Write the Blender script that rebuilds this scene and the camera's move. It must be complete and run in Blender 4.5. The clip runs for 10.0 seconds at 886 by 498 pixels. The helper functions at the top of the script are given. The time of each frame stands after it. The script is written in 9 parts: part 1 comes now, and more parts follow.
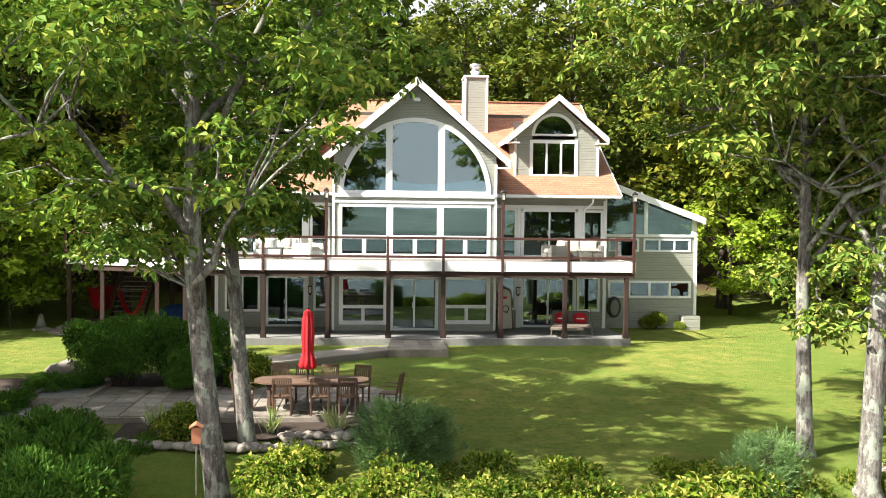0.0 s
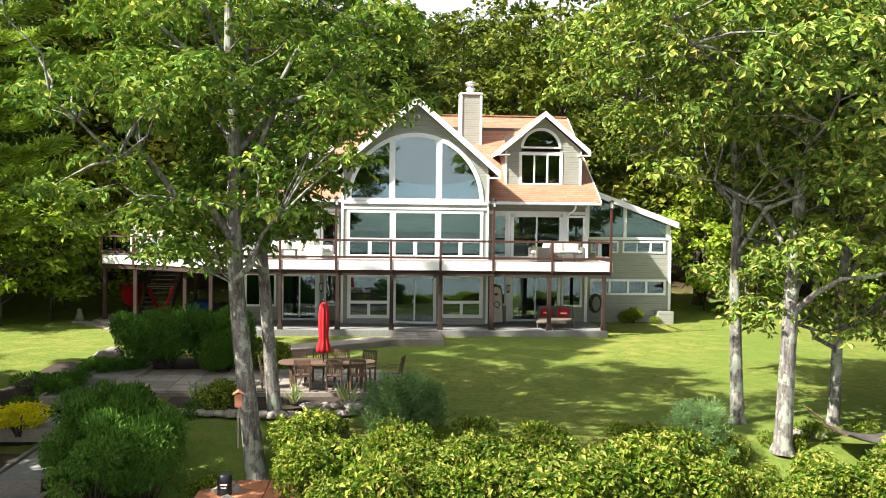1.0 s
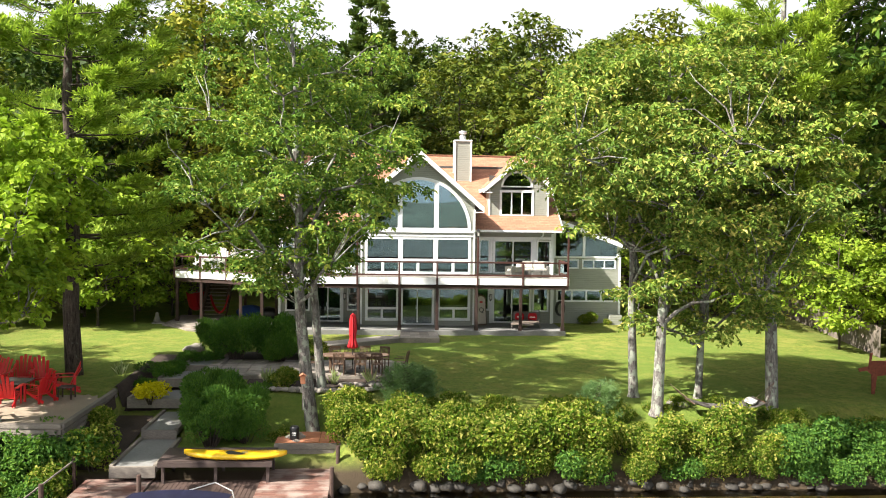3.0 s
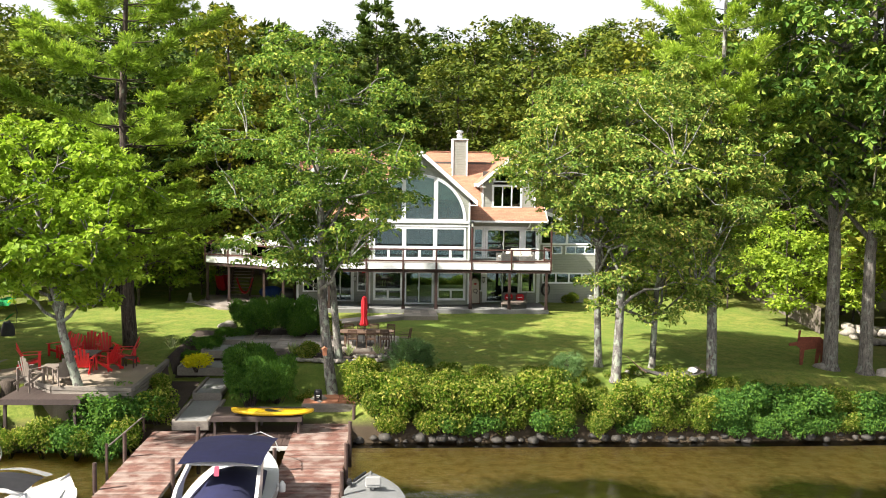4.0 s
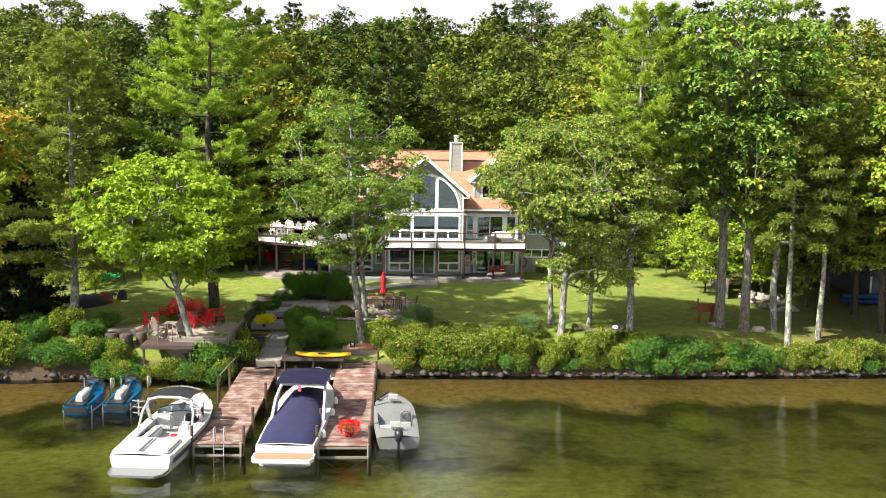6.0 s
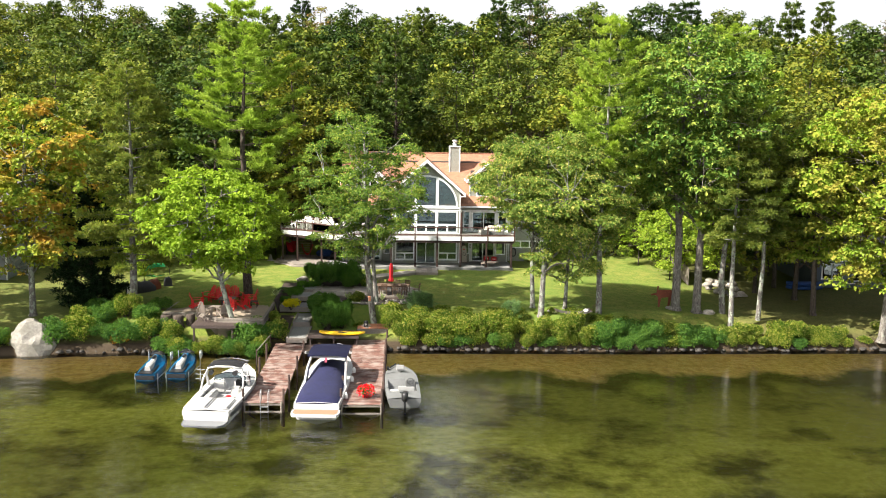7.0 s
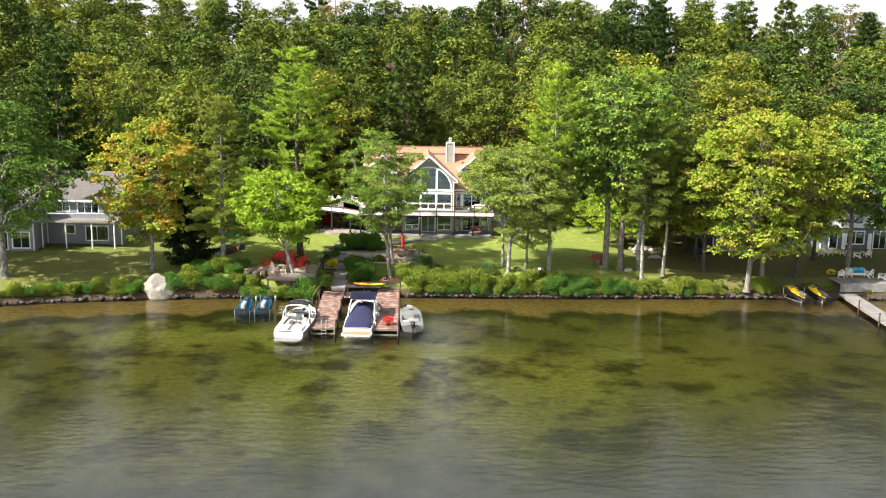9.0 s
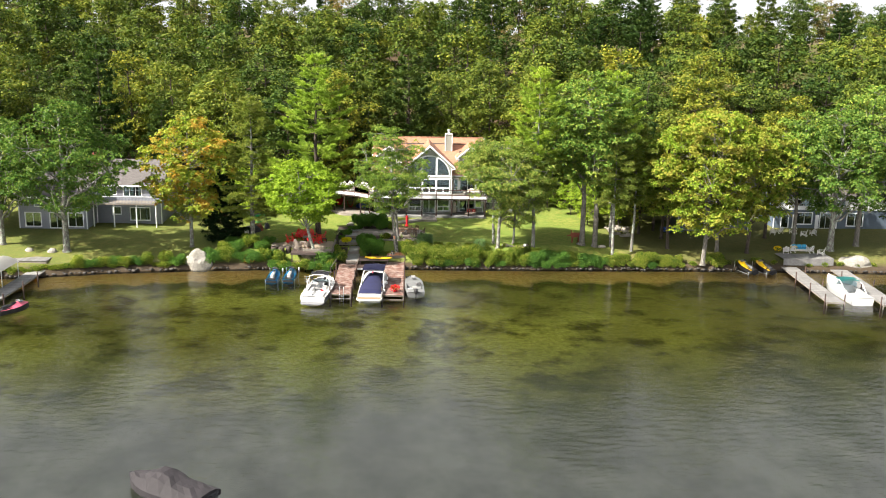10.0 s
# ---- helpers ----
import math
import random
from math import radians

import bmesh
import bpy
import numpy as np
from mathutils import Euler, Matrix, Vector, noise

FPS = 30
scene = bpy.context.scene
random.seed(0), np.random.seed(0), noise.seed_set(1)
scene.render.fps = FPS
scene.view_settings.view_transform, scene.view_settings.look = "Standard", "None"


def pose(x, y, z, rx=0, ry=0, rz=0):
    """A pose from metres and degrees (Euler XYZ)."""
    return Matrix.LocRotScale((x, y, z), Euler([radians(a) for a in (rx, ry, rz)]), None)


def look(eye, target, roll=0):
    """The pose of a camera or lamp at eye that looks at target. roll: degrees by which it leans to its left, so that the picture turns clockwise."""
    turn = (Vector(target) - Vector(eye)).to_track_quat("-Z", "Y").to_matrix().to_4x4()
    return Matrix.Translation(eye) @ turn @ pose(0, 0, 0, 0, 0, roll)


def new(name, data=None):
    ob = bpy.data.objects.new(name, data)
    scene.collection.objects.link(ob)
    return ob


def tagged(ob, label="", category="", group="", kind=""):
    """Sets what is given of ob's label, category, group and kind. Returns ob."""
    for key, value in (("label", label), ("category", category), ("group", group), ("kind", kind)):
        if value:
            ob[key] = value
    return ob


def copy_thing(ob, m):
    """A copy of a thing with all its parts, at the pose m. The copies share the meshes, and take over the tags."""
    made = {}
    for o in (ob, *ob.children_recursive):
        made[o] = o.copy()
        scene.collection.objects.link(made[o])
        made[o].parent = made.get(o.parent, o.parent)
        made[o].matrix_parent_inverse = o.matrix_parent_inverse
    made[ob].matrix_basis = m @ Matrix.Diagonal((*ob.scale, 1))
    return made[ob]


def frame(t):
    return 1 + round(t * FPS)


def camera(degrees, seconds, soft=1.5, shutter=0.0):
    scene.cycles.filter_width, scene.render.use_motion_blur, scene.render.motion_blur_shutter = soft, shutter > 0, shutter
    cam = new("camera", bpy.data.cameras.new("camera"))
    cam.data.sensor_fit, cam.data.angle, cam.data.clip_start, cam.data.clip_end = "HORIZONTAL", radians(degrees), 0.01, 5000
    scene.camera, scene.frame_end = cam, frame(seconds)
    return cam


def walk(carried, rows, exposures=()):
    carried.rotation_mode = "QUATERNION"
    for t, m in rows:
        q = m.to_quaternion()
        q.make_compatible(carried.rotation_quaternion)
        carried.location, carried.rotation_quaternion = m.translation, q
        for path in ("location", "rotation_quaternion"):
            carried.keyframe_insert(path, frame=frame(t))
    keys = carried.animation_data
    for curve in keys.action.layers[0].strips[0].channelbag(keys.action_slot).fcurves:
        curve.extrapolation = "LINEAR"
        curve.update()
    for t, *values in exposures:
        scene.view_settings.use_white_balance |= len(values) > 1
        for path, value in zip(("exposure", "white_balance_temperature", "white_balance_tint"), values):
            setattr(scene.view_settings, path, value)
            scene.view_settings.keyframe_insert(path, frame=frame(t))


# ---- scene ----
cam = camera(51.2, 10.0, soft=1.0)
# seconds, x, y, z, yaw, pitch, roll
PATH = [
    (0.0, -1.511, -0.092, 7.235, -4.115, -1.721, 0.635),
    (0.5, -1.548, -2.037, 7.209, -4.048, -1.617, 0.661),
    (1.0, -1.598, -4.288, 7.417, -3.97, -1.704, 0.688),
    (1.5, -1.66, -6.848, 7.774, -3.878, -1.816, 0.714),
    (2.0, -1.731, -9.689, 8.228, -3.782, -1.789, 0.74),
    (2.5, -1.81, -12.77, 8.745, -3.696, -1.833, 0.767),
    (4.0, -2.078, -23.14, 10.619, -3.456, -3.957, 0.846),
    (4.5, -2.174, -26.959, 11.388, -3.382, -4.718, 0.872),
    (5.0, -2.273, -31.014, 12.262, -3.256, -5.492, 0.898),
    (5.5, -2.374, -35.372, 13.261, -3.142, -6.244, 0.925),
    (7.0, -2.691, -51.105, 17.142, -2.835, -8.363, 1.004),
    (7.5, -2.804, -57.491, 18.73, -2.713, -9.074, 1.03),
    (8.0, -2.92, -64.5, 20.434, -2.596, -9.858, 1.056),
    (8.5, -3.043, -72.075, 22.211, -2.549, -10.558, 1.083),
    (9.0, -3.173, -80.061, 24.001, -2.532, -11.302, 1.109),
    (9.5, -3.312, -88.178, 25.722, -2.476, -12.003, 1.135),
    (10.0, -3.462, -95.98, 27.272, -2.434, -12.643, 1.162),
]
walk(cam, [(t, pose(x, y, z, 90 + pitch, 0, yaw) @ pose(0, 0, 0, 0, 0, roll)) for t, x, y, z, yaw, pitch, roll in PATH],
     exposures=((0.0, 1.48), (2.5, 1.44), (4.5, 1.33), (7.5, 1.33), (10.0, 1.42)))

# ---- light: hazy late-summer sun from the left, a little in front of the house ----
TO_SUN = Vector((-0.66, -0.30, 0.69)).normalized()
world = bpy.data.worlds.new("sky")
scene.world = world
world.use_nodes = True
wn = world.node_tree.nodes
sky = wn.new("ShaderNodeTexSky")
sky.sky_type = "NISHITA"
sky.sun_disc = False
sky.sun_elevation = math.asin(TO_SUN.z)
sky.sun_rotation = math.atan2(TO_SUN.x, TO_SUN.y)
sky.air_density, sky.dust_density, sky.ozone_density = 1.0, 4.5, 1.0
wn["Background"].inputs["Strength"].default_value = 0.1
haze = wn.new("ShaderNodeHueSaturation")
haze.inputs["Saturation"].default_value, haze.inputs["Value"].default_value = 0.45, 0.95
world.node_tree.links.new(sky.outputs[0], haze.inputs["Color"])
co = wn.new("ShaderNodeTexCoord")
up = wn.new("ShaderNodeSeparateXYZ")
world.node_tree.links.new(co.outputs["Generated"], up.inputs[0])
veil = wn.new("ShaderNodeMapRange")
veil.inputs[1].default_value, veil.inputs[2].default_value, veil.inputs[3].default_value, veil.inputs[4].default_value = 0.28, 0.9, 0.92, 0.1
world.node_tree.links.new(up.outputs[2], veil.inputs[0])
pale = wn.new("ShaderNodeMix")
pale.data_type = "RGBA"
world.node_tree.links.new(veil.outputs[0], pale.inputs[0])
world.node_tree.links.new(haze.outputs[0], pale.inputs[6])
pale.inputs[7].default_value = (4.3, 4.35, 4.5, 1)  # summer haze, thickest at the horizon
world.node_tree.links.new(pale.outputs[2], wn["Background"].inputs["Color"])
sun_data = bpy.data.lights.new("sun", "SUN")
sun_data.energy, sun_data.angle, sun_data.color = 5.6, radians(0.7), (1.0, 0.93, 0.82)
sun = new("sun", sun_data)
sun.matrix_world = look((-60, -40, 90), Vector((-60, -40, 90)) - TO_SUN)

# ---- materials ----
MATS = {}


def base_nodes(name):
    m = bpy.data.materials.new(name)
    m.use_nodes = True
    t = m.node_tree
    return m, t, t.nodes["Principled BSDF"], t.nodes["Material Output"]


def wire(t, a, b):
    t.links.new(a, b)


def ramp(t, fac, stops):
    r = t.nodes.new("ShaderNodeValToRGB")
    e = r.color_ramp.elements
    while len(e) < len(stops):
        e.new(0.5)
    for k, (p, c) in zip(e, stops):
        k.position, k.color = p, (*c, 1)
    wire(t, fac, r.inputs[0])
    return r.outputs[0]


def noise_tex(t, scale, detail=4.0, rough=0.55, stretch=None, space="Object"):
    n = t.nodes.new("ShaderNodeTexNoise")
    n.inputs["Scale"].default_value, n.inputs["Detail"].default_value, n.inputs["Roughness"].default_value = scale, detail, rough
    if space == "Object":
        co = t.nodes.new("ShaderNodeTexCoord").outputs["Object"]
    else:
        co = t.nodes.new("ShaderNodeNewGeometry").outputs["Position"]
    if stretch:
        mp = t.nodes.new("ShaderNodeMapping")
        mp.inputs["Scale"].default_value = stretch
        wire(t, co, mp.inputs[0])
        co = mp.outputs[0]
    wire(t, co, n.inputs["Vector"])
    return n.outputs["Fac"]


def mix_col(t, fac, a, b, mode="MIX"):
    m = t.nodes.new("ShaderNodeMix")
    m.data_type, m.blend_type = "RGBA", mode
    for v, s in ((fac, m.inputs[0]), (a, m.inputs[6]), (b, m.inputs[7])):
        if isinstance(v, (float, int)):
            s.default_value = v
        elif isinstance(v, tuple):
            s.default_value = (*v, 1)
        else:
            wire(t, v, s)
    return m.outputs[2]


def bump(t, height, strength, dist=0.02):
    b = t.nodes.new("ShaderNodeBump")
    b.inputs["Strength"].default_value, b.inputs["Distance"].default_value = strength, dist
    wire(t, height, b.inputs["Height"])
    return b.outputs[0]


def shade(c, k):
    return tuple(min(1.0, max(0.0, v * k)) for v in c)


def mat(name, col, rough=0.7, var=0.18, scale=6.0, coarse=0.7, relief=0.15, metal=0.0, stretch=None, spread=0.0, coat=0.0, dirt=None):
    """A surface with grain, larger stains and relief; spread varies alike pieces among themselves."""
    if name in MATS:
        return MATS[name]
    m, t, b, _ = base_nodes(name)
    fine = noise_tex(t, scale, 5, 0.6, stretch)
    big = noise_tex(t, coarse, 3, 0.5, None, "World")
    c = ramp(t, fine, [(0.3, shade(col, 1 - var)), (0.7, shade(col, 1 + var))])
    c = mix_col(t, ramp(t, big, [(0.42, (0, 0, 0)), (0.62, (0.55, 0.55, 0.55))]), c, dirt or shade(col, 1 - 1.3 * var))
    if spread:
        o = t.nodes.new("ShaderNodeObjectInfo")
        c = mix_col(t, 1.0, c, ramp(t, o.outputs["Random"], [(0, (1 - spread,) * 3), (1, (1 + spread * 0.3,) * 3)]), "MULTIPLY")
    wire(t, c, b.inputs["Base Color"])
    b.inputs["Roughness"].default_value, b.inputs["Metallic"].default_value = rough, metal
    b.inputs["Coat Weight"].default_value = coat
    if relief:
        wire(t, bump(t, fine, relief, 0.01), b.inputs["Normal"])
    MATS[name] = m
    return m


def banded(name, col, axis, pitch, rough, depth, courses=None, var=0.12):
    """Lapped boards or shingle courses along one axis, with grain and stains."""
    m, t, b, _ = base_nodes(name)
    co = t.nodes.new("ShaderNodeNewGeometry").outputs["Position"]
    sep = t.nodes.new("ShaderNodeSeparateXYZ")
    wire(t, co, sep.inputs[0])
    div = t.nodes.new("ShaderNodeMath")
    div.operation = "DIVIDE"
    wire(t, sep.outputs[axis], div.inputs[0])
    div.inputs[1].default_value = pitch
    fr = t.nodes.new("ShaderNodeMath")
    fr.operation = "FRACT"
    wire(t, div.outputs[0], fr.inputs[0])
    saw = ramp(t, fr.outputs[0], [(0.0, (0, 0, 0)), (0.1, (1, 1, 1)), (1.0, (0.45, 0.45, 0.45))])
    fine = noise_tex(t, 9, 5, 0.6, (0.3, 0.3, 3), "World")
    big = noise_tex(t, 0.6, 3, 0.5, None, "World")
    c = ramp(t, fine, [(0.3, shade(col, 1 - var)), (0.7, shade(col, 1 + var))])
    c = mix_col(t, ramp(t, big, [(0.4, (0, 0, 0)), (0.65, (0.5, 0.5, 0.5))]), c, shade(col, 1 - 1.4 * var))
    if courses:
        br = t.nodes.new("ShaderNodeTexBrick")
        br.inputs["Scale"].default_value = 1.0
        br.inputs["Brick Width"].default_value, br.inputs["Row Height"].default_value = courses, pitch
        br.inputs["Mortar Size"].default_value = 0.012
        br.inputs["Color1"].default_value, br.inputs["Color2"].default_value = (*shade(col, 0.72), 1), (*shade(col, 1.25), 1)
        br.inputs["Mortar"].default_value = (*shade(col, 0.45), 1)
        mp = t.nodes.new("ShaderNodeCombineXYZ")
        wire(t, sep.outputs[0], mp.inputs[0])
        wire(t, sep.outputs[axis], mp.inputs[1])
        wire(t, mp.outputs[0], br.inputs["Vector"])
        c = mix_col(t, 0.6, c, br.outputs["Color"])
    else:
        # shadow line of each lap, multiplied into the board colour
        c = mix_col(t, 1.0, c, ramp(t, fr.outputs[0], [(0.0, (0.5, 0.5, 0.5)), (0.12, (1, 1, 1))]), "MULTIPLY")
    wire(t, c, b.inputs["Base Color"])
    b.inputs["Roughness"].default_value = rough
    wire(t, bump(t, saw, 0.8, depth), b.inputs["Normal"])
    return m


def bark_mat(name, base, lichen, share):
    """Furrowed bark with darker cracks along the trunk and pale lichen patches."""
    m, t, b, _ = base_nodes(name)
    furrow = noise_tex(t, 9, 5, 0.7, (1.6, 1.6, 0.28), "World")
    grain = noise_tex(t, 34, 4, 0.7, (1, 1, 0.5), "World")
    spot = noise_tex(t, 3.4, 5, 0.65, (1, 1, 0.7), "World")
    k = [tuple(v * f for v in base) for f in (0.35, 0.95, 1.45)]
    c = ramp(t, furrow, [(0.34, k[0]), (0.5, k[1]), (0.68, k[2])])
    c = mix_col(t, 1.0, c, ramp(t, grain, [(0.3, (0.65, 0.65, 0.65)), (0.7, (1.3, 1.3, 1.3))]), "MULTIPLY")
    c = mix_col(t, ramp(t, spot, [(1 - share, (0, 0, 0)), (1.06 - share, (0.8, 0.8, 0.8))]), c, lichen)
    wire(t, c, b.inputs["Base Color"])
    b.inputs["Roughness"].default_value = 0.95
    b.inputs["Specular IOR Level"].default_value = 0.15
    wire(t, bump(t, furrow, 0.9, 0.04), b.inputs["Normal"])
    return m


def leaf_mat(name, cols, gloss=0.45, through_light=0.2, tone=0.35, patch=None):
    wild = name.startswith("forest")
    m, t, b, out = base_nodes(name)
    g = t.nodes.new("ShaderNodeNewGeometry")
    c = ramp(t, g.outputs["Random Per Island"], [(k / (len(cols) - 1), v) for k, v in enumerate(cols)])
    big = noise_tex(t, tone, 3, 0.5, None, "World")
    c = mix_col(t, 1.0, c, ramp(t, big, [(0.3, (0.88, 0.95, 0.86)), (0.7, (1.5, 1.42, 1.22))]), "MULTIPLY")
    if patch:
        c = mix_col(t, ramp(t, noise_tex(t, 0.55, 3, 0.6, None, "World"), [(0.46, (0, 0, 0)), (0.62, (0.85, 0.85, 0.85))]), c, patch)
    o = t.nodes.new("ShaderNodeObjectInfo")
    c = mix_col(t, 1.0, c, ramp(t, o.outputs["Random"], [(0, (0.36, 0.47, 0.6)), (0.5, (0.74, 0.77, 0.95)), (1, (1.2, 1.05, 1.0))] if wild else [(0, (0.88, 0.90, 1.0)), (1, (1.07, 1.03, 1.12))]), "MULTIPLY")
    wire(t, c, b.inputs["Base Color"])
    b.inputs["Roughness"].default_value = gloss
    b.inputs["Specular IOR Level"].default_value = 0.07
    tr = t.nodes.new("ShaderNodeBsdfTranslucent")
    wire(t, mix_col(t, 1.0, c, (1.2, 1.3, 0.7), "MULTIPLY"), tr.inputs["Color"])
    mx = t.nodes.new("ShaderNodeMixShader")
    mx.inputs[0].default_value = through_light
    wire(t, b.outputs[0], mx.inputs[1])
    wire(t, tr.outputs[0], mx.inputs[2])
    wire(t, mx.outputs[0], out.inputs["Surface"])
    return m


def glass_mat(name, tint, share, rough=0.01):
    m, t, b, out = base_nodes(name)
    t.nodes.remove(b)
    gl = t.nodes.new("ShaderNodeBsdfGlossy")
    gl.inputs["Roughness"].default_value = rough
    gl.inputs["Color"].default_value = (0.8, 0.96, 1.0, 1)
    tp = t.nodes.new("ShaderNodeBsdfTransparent")
    tp.inputs["Color"].default_value = (*tint, 1)
    mx = t.nodes.new("ShaderNodeMixShader")
    fr = t.nodes.new("ShaderNodeFresnel")
    fr.inputs["IOR"].default_value = share
    wire(t, fr.outputs[0], mx.inputs[0])
    wire(t, tp.outputs[0], mx.inputs[1])
    wire(t, gl.outputs[0], mx.inputs[2])
    wire(t, mx.outputs[0], out.inputs["Surface"])
    return m


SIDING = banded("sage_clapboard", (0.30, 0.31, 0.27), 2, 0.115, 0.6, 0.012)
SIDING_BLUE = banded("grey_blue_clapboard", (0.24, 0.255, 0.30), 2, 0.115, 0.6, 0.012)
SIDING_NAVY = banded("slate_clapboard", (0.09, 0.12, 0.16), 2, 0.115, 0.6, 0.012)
SHINGLE = banded("tan_asphalt_shingle", (0.34, 0.165, 0.10), 1, 0.16, 0.9, 0.02, 0.33, 0.22)
SHINGLE_GREY = banded("grey_asphalt_shingle", (0.105, 0.095, 0.092), 1, 0.16, 0.9, 0.02, 0.33, 0.2)
WHITE = mat("white_trim_paint", (0.8, 0.81, 0.83), 0.45, 0.03, 5, relief=0.03)
# inner walls and floors: the dimness of the rooms is put into the colour
ROOM_DIM = mat("dim_inner_wall", (0.075, 0.072, 0.068), 0.8, 0.06, 4)
INNER_FLOOR = mat("dim_inner_floor", (0.07, 0.055, 0.04), 0.6, 0.15, 5)
CURTAIN = mat("curtain_cloth", (0.22, 0.24, 0.25), 0.9, 0.12, 12)
GLASS = glass_mat("window_glass", (0.5, 0.58, 0.58), 2.9)
RAIL_GLASS = glass_mat("rail_glass", (0.93, 0.96, 0.95), 1.35)
REDWOOD = mat("redwood_stain", (0.075, 0.028, 0.022), 0.5, 0.25, 14, stretch=(1, 1, 6))
DARK_BEAM = mat("dark_stained_beam", (0.036, 0.018, 0.014), 0.85, 0.25, 10)
CONCRETE = mat("grey_slab", (0.21, 0.21, 0.205), 0.85, 0.15, 9, relief=0.3)
PAVER = mat("flagstone", (0.30, 0.265, 0.23), 0.85, 0.22, 7, relief=0.4, spread=0.35)
SAND = mat("packed_sand", (0.27, 0.22, 0.165), 0.95, 0.15, 22, coarse=1.1, relief=0.3)
WOOD_GREY = mat("weathered_timber", (0.24, 0.21, 0.18), 0.85, 0.28, 9, relief=0.4, stretch=(1, 5, 5), spread=0.25)
DOCK_WOOD = mat("worn_red_dock_board", (0.15, 0.072, 0.055), 0.8, 0.35, 4, coarse=1.6, relief=0.35, spread=0.4, stretch=(0.8, 5, 5), dirt=(0.40, 0.33, 0.29))
DOCK_GREY = mat("grey_dock_board", (0.20, 0.195, 0.19), 0.85, 0.25, 5, relief=0.3, spread=0.25)
POST_WOOD = mat("dock_post_wood", (0.07, 0.042, 0.034), 0.8, 0.3, 8, relief=0.4)
BROWN_DECK = mat("brown_composite", (0.065, 0.045, 0.04), 0.7, 0.15, 8, relief=0.2, spread=0.15)
TEAK = mat("aged_teak", (0.13, 0.078, 0.05), 0.7, 0.25, 9, relief=0.2, stretch=(1, 4, 4))
BARK = bark_mat("grey_oak_bark", (0.165, 0.152, 0.14), (0.31, 0.345, 0.28), 0.49)
BARK_DARK = bark_mat("dark_pine_bark", (0.075, 0.06, 0.05), (0.15, 0.16, 0.13), 0.38)
BARK_PALE = bark_mat("pale_maple_bark", (0.16, 0.145, 0.128), (0.25, 0.26, 0.22), 0.44)
ROCK = mat("field_stone", (0.36, 0.325, 0.285), 0.9, 0.3, 5, coarse=2.0, relief=0.7, spread=0.4)
WET_ROCK = mat("wet_dark_stone", (0.045, 0.04, 0.034), 0.75, 0.4, 5, coarse=2.0, relief=0.7, spread=0.4)
ROCK_PALE = mat("pale_granite", (0.24, 0.225, 0.20), 0.95, 0.3, 5, coarse=1.1, relief=0.8, dirt=(0.13, 0.125, 0.095))
MULCH = mat("dark_mulch", (0.045, 0.03, 0.022), 1.0, 0.5, 30, relief=0.9)
GELCOAT = mat("white_gelcoat", (0.5, 0.5, 0.5), 0.25, 0.03, 3, relief=0.0, coat=0.4)
GEL_GREY = mat("grey_gelcoat", (0.13, 0.135, 0.145), 0.3, 0.06, 3, relief=0.0, coat=0.4)
TEAL = mat("teal_gelcoat", (0.03, 0.22, 0.22), 0.3, 0.06, 3, relief=0.0, coat=0.4)
JET_BLUE = mat("metallic_blue_gelcoat", (0.004, 0.11, 0.26), 0.3, 0.08, 4, metal=0.3, relief=0.0, coat=0.5)
NAVY = mat("navy_canvas", (0.008, 0.010, 0.048), 0.95, 0.18, 5, coarse=1.4, relief=0.4)
COVER_PLUM = mat("plum_grey_canvas", (0.014, 0.011, 0.014), 0.8, 0.3, 3, relief=0.6)
CANVAS_BLACK = mat("charcoal_canvas", (0.035, 0.035, 0.04), 0.85, 0.2, 6, relief=0.4)
ALU = mat("brushed_aluminium", (0.62, 0.63, 0.64), 0.4, 0.08, 8, metal=0.8, relief=0.05)
BOAT_GREY = mat("skiff_grey_paint", (0.15, 0.155, 0.155), 0.55, 0.1, 6, relief=0.05)
BLACK = mat("black_plastic", (0.018, 0.018, 0.02), 0.4, 0.15, 8, relief=0.05)
VINYL = mat("pale_vinyl", (0.40, 0.40, 0.39), 0.5, 0.06, 6, relief=0.1)
TEAK_MAT = mat("tan_foam_deck", (0.24, 0.15, 0.088), 0.8, 0.1, 12, relief=0.1)
RED = mat("red_plastic", (0.62, 0.015, 0.02), 0.45, 0.1, 5, relief=0.05)
RED_CLOTH = mat("red_cloth", (0.50, 0.01, 0.018), 0.85, 0.15, 9, relief=0.4)
TAN_PLASTIC = mat("taupe_plastic", (0.2, 0.165, 0.14), 0.55, 0.08, 6, relief=0.05)
WHITE_PLASTIC = mat("white_plastic", (0.78, 0.76, 0.72), 0.5, 0.04, 6, relief=0.03)
CREAM = mat("cream_cushion", (0.62, 0.56, 0.50), 0.9, 0.08, 10, relief=0.3)
WICKER = mat("grey_wicker", (0.17, 0.155, 0.145), 0.8, 0.35, 45, relief=0.8)
YELLOW = mat("yellow_board_shell", (0.80, 0.50, 0.012), 0.35, 0.06, 4, relief=0.0, coat=0.3)
GREEN_CLOTH = mat("green_cloth", (0.02, 0.36, 0.11), 0.8, 0.15, 8, relief=0.3)
BLUE_CLOTH = mat("blue_tarp", (0.01, 0.05, 0.20), 0.7, 0.2, 4, relief=0.5)
RUST = mat("rusted_steel", (0.17, 0.045, 0.022), 0.85, 0.35, 12, relief=0.3)
TERRACOTTA = mat("terracotta", (0.42, 0.17, 0.09), 0.85, 0.15, 9, relief=0.2)
BRICK = mat("red_brick", (0.26, 0.09, 0.06), 0.9, 0.3, 14, relief=0.4)
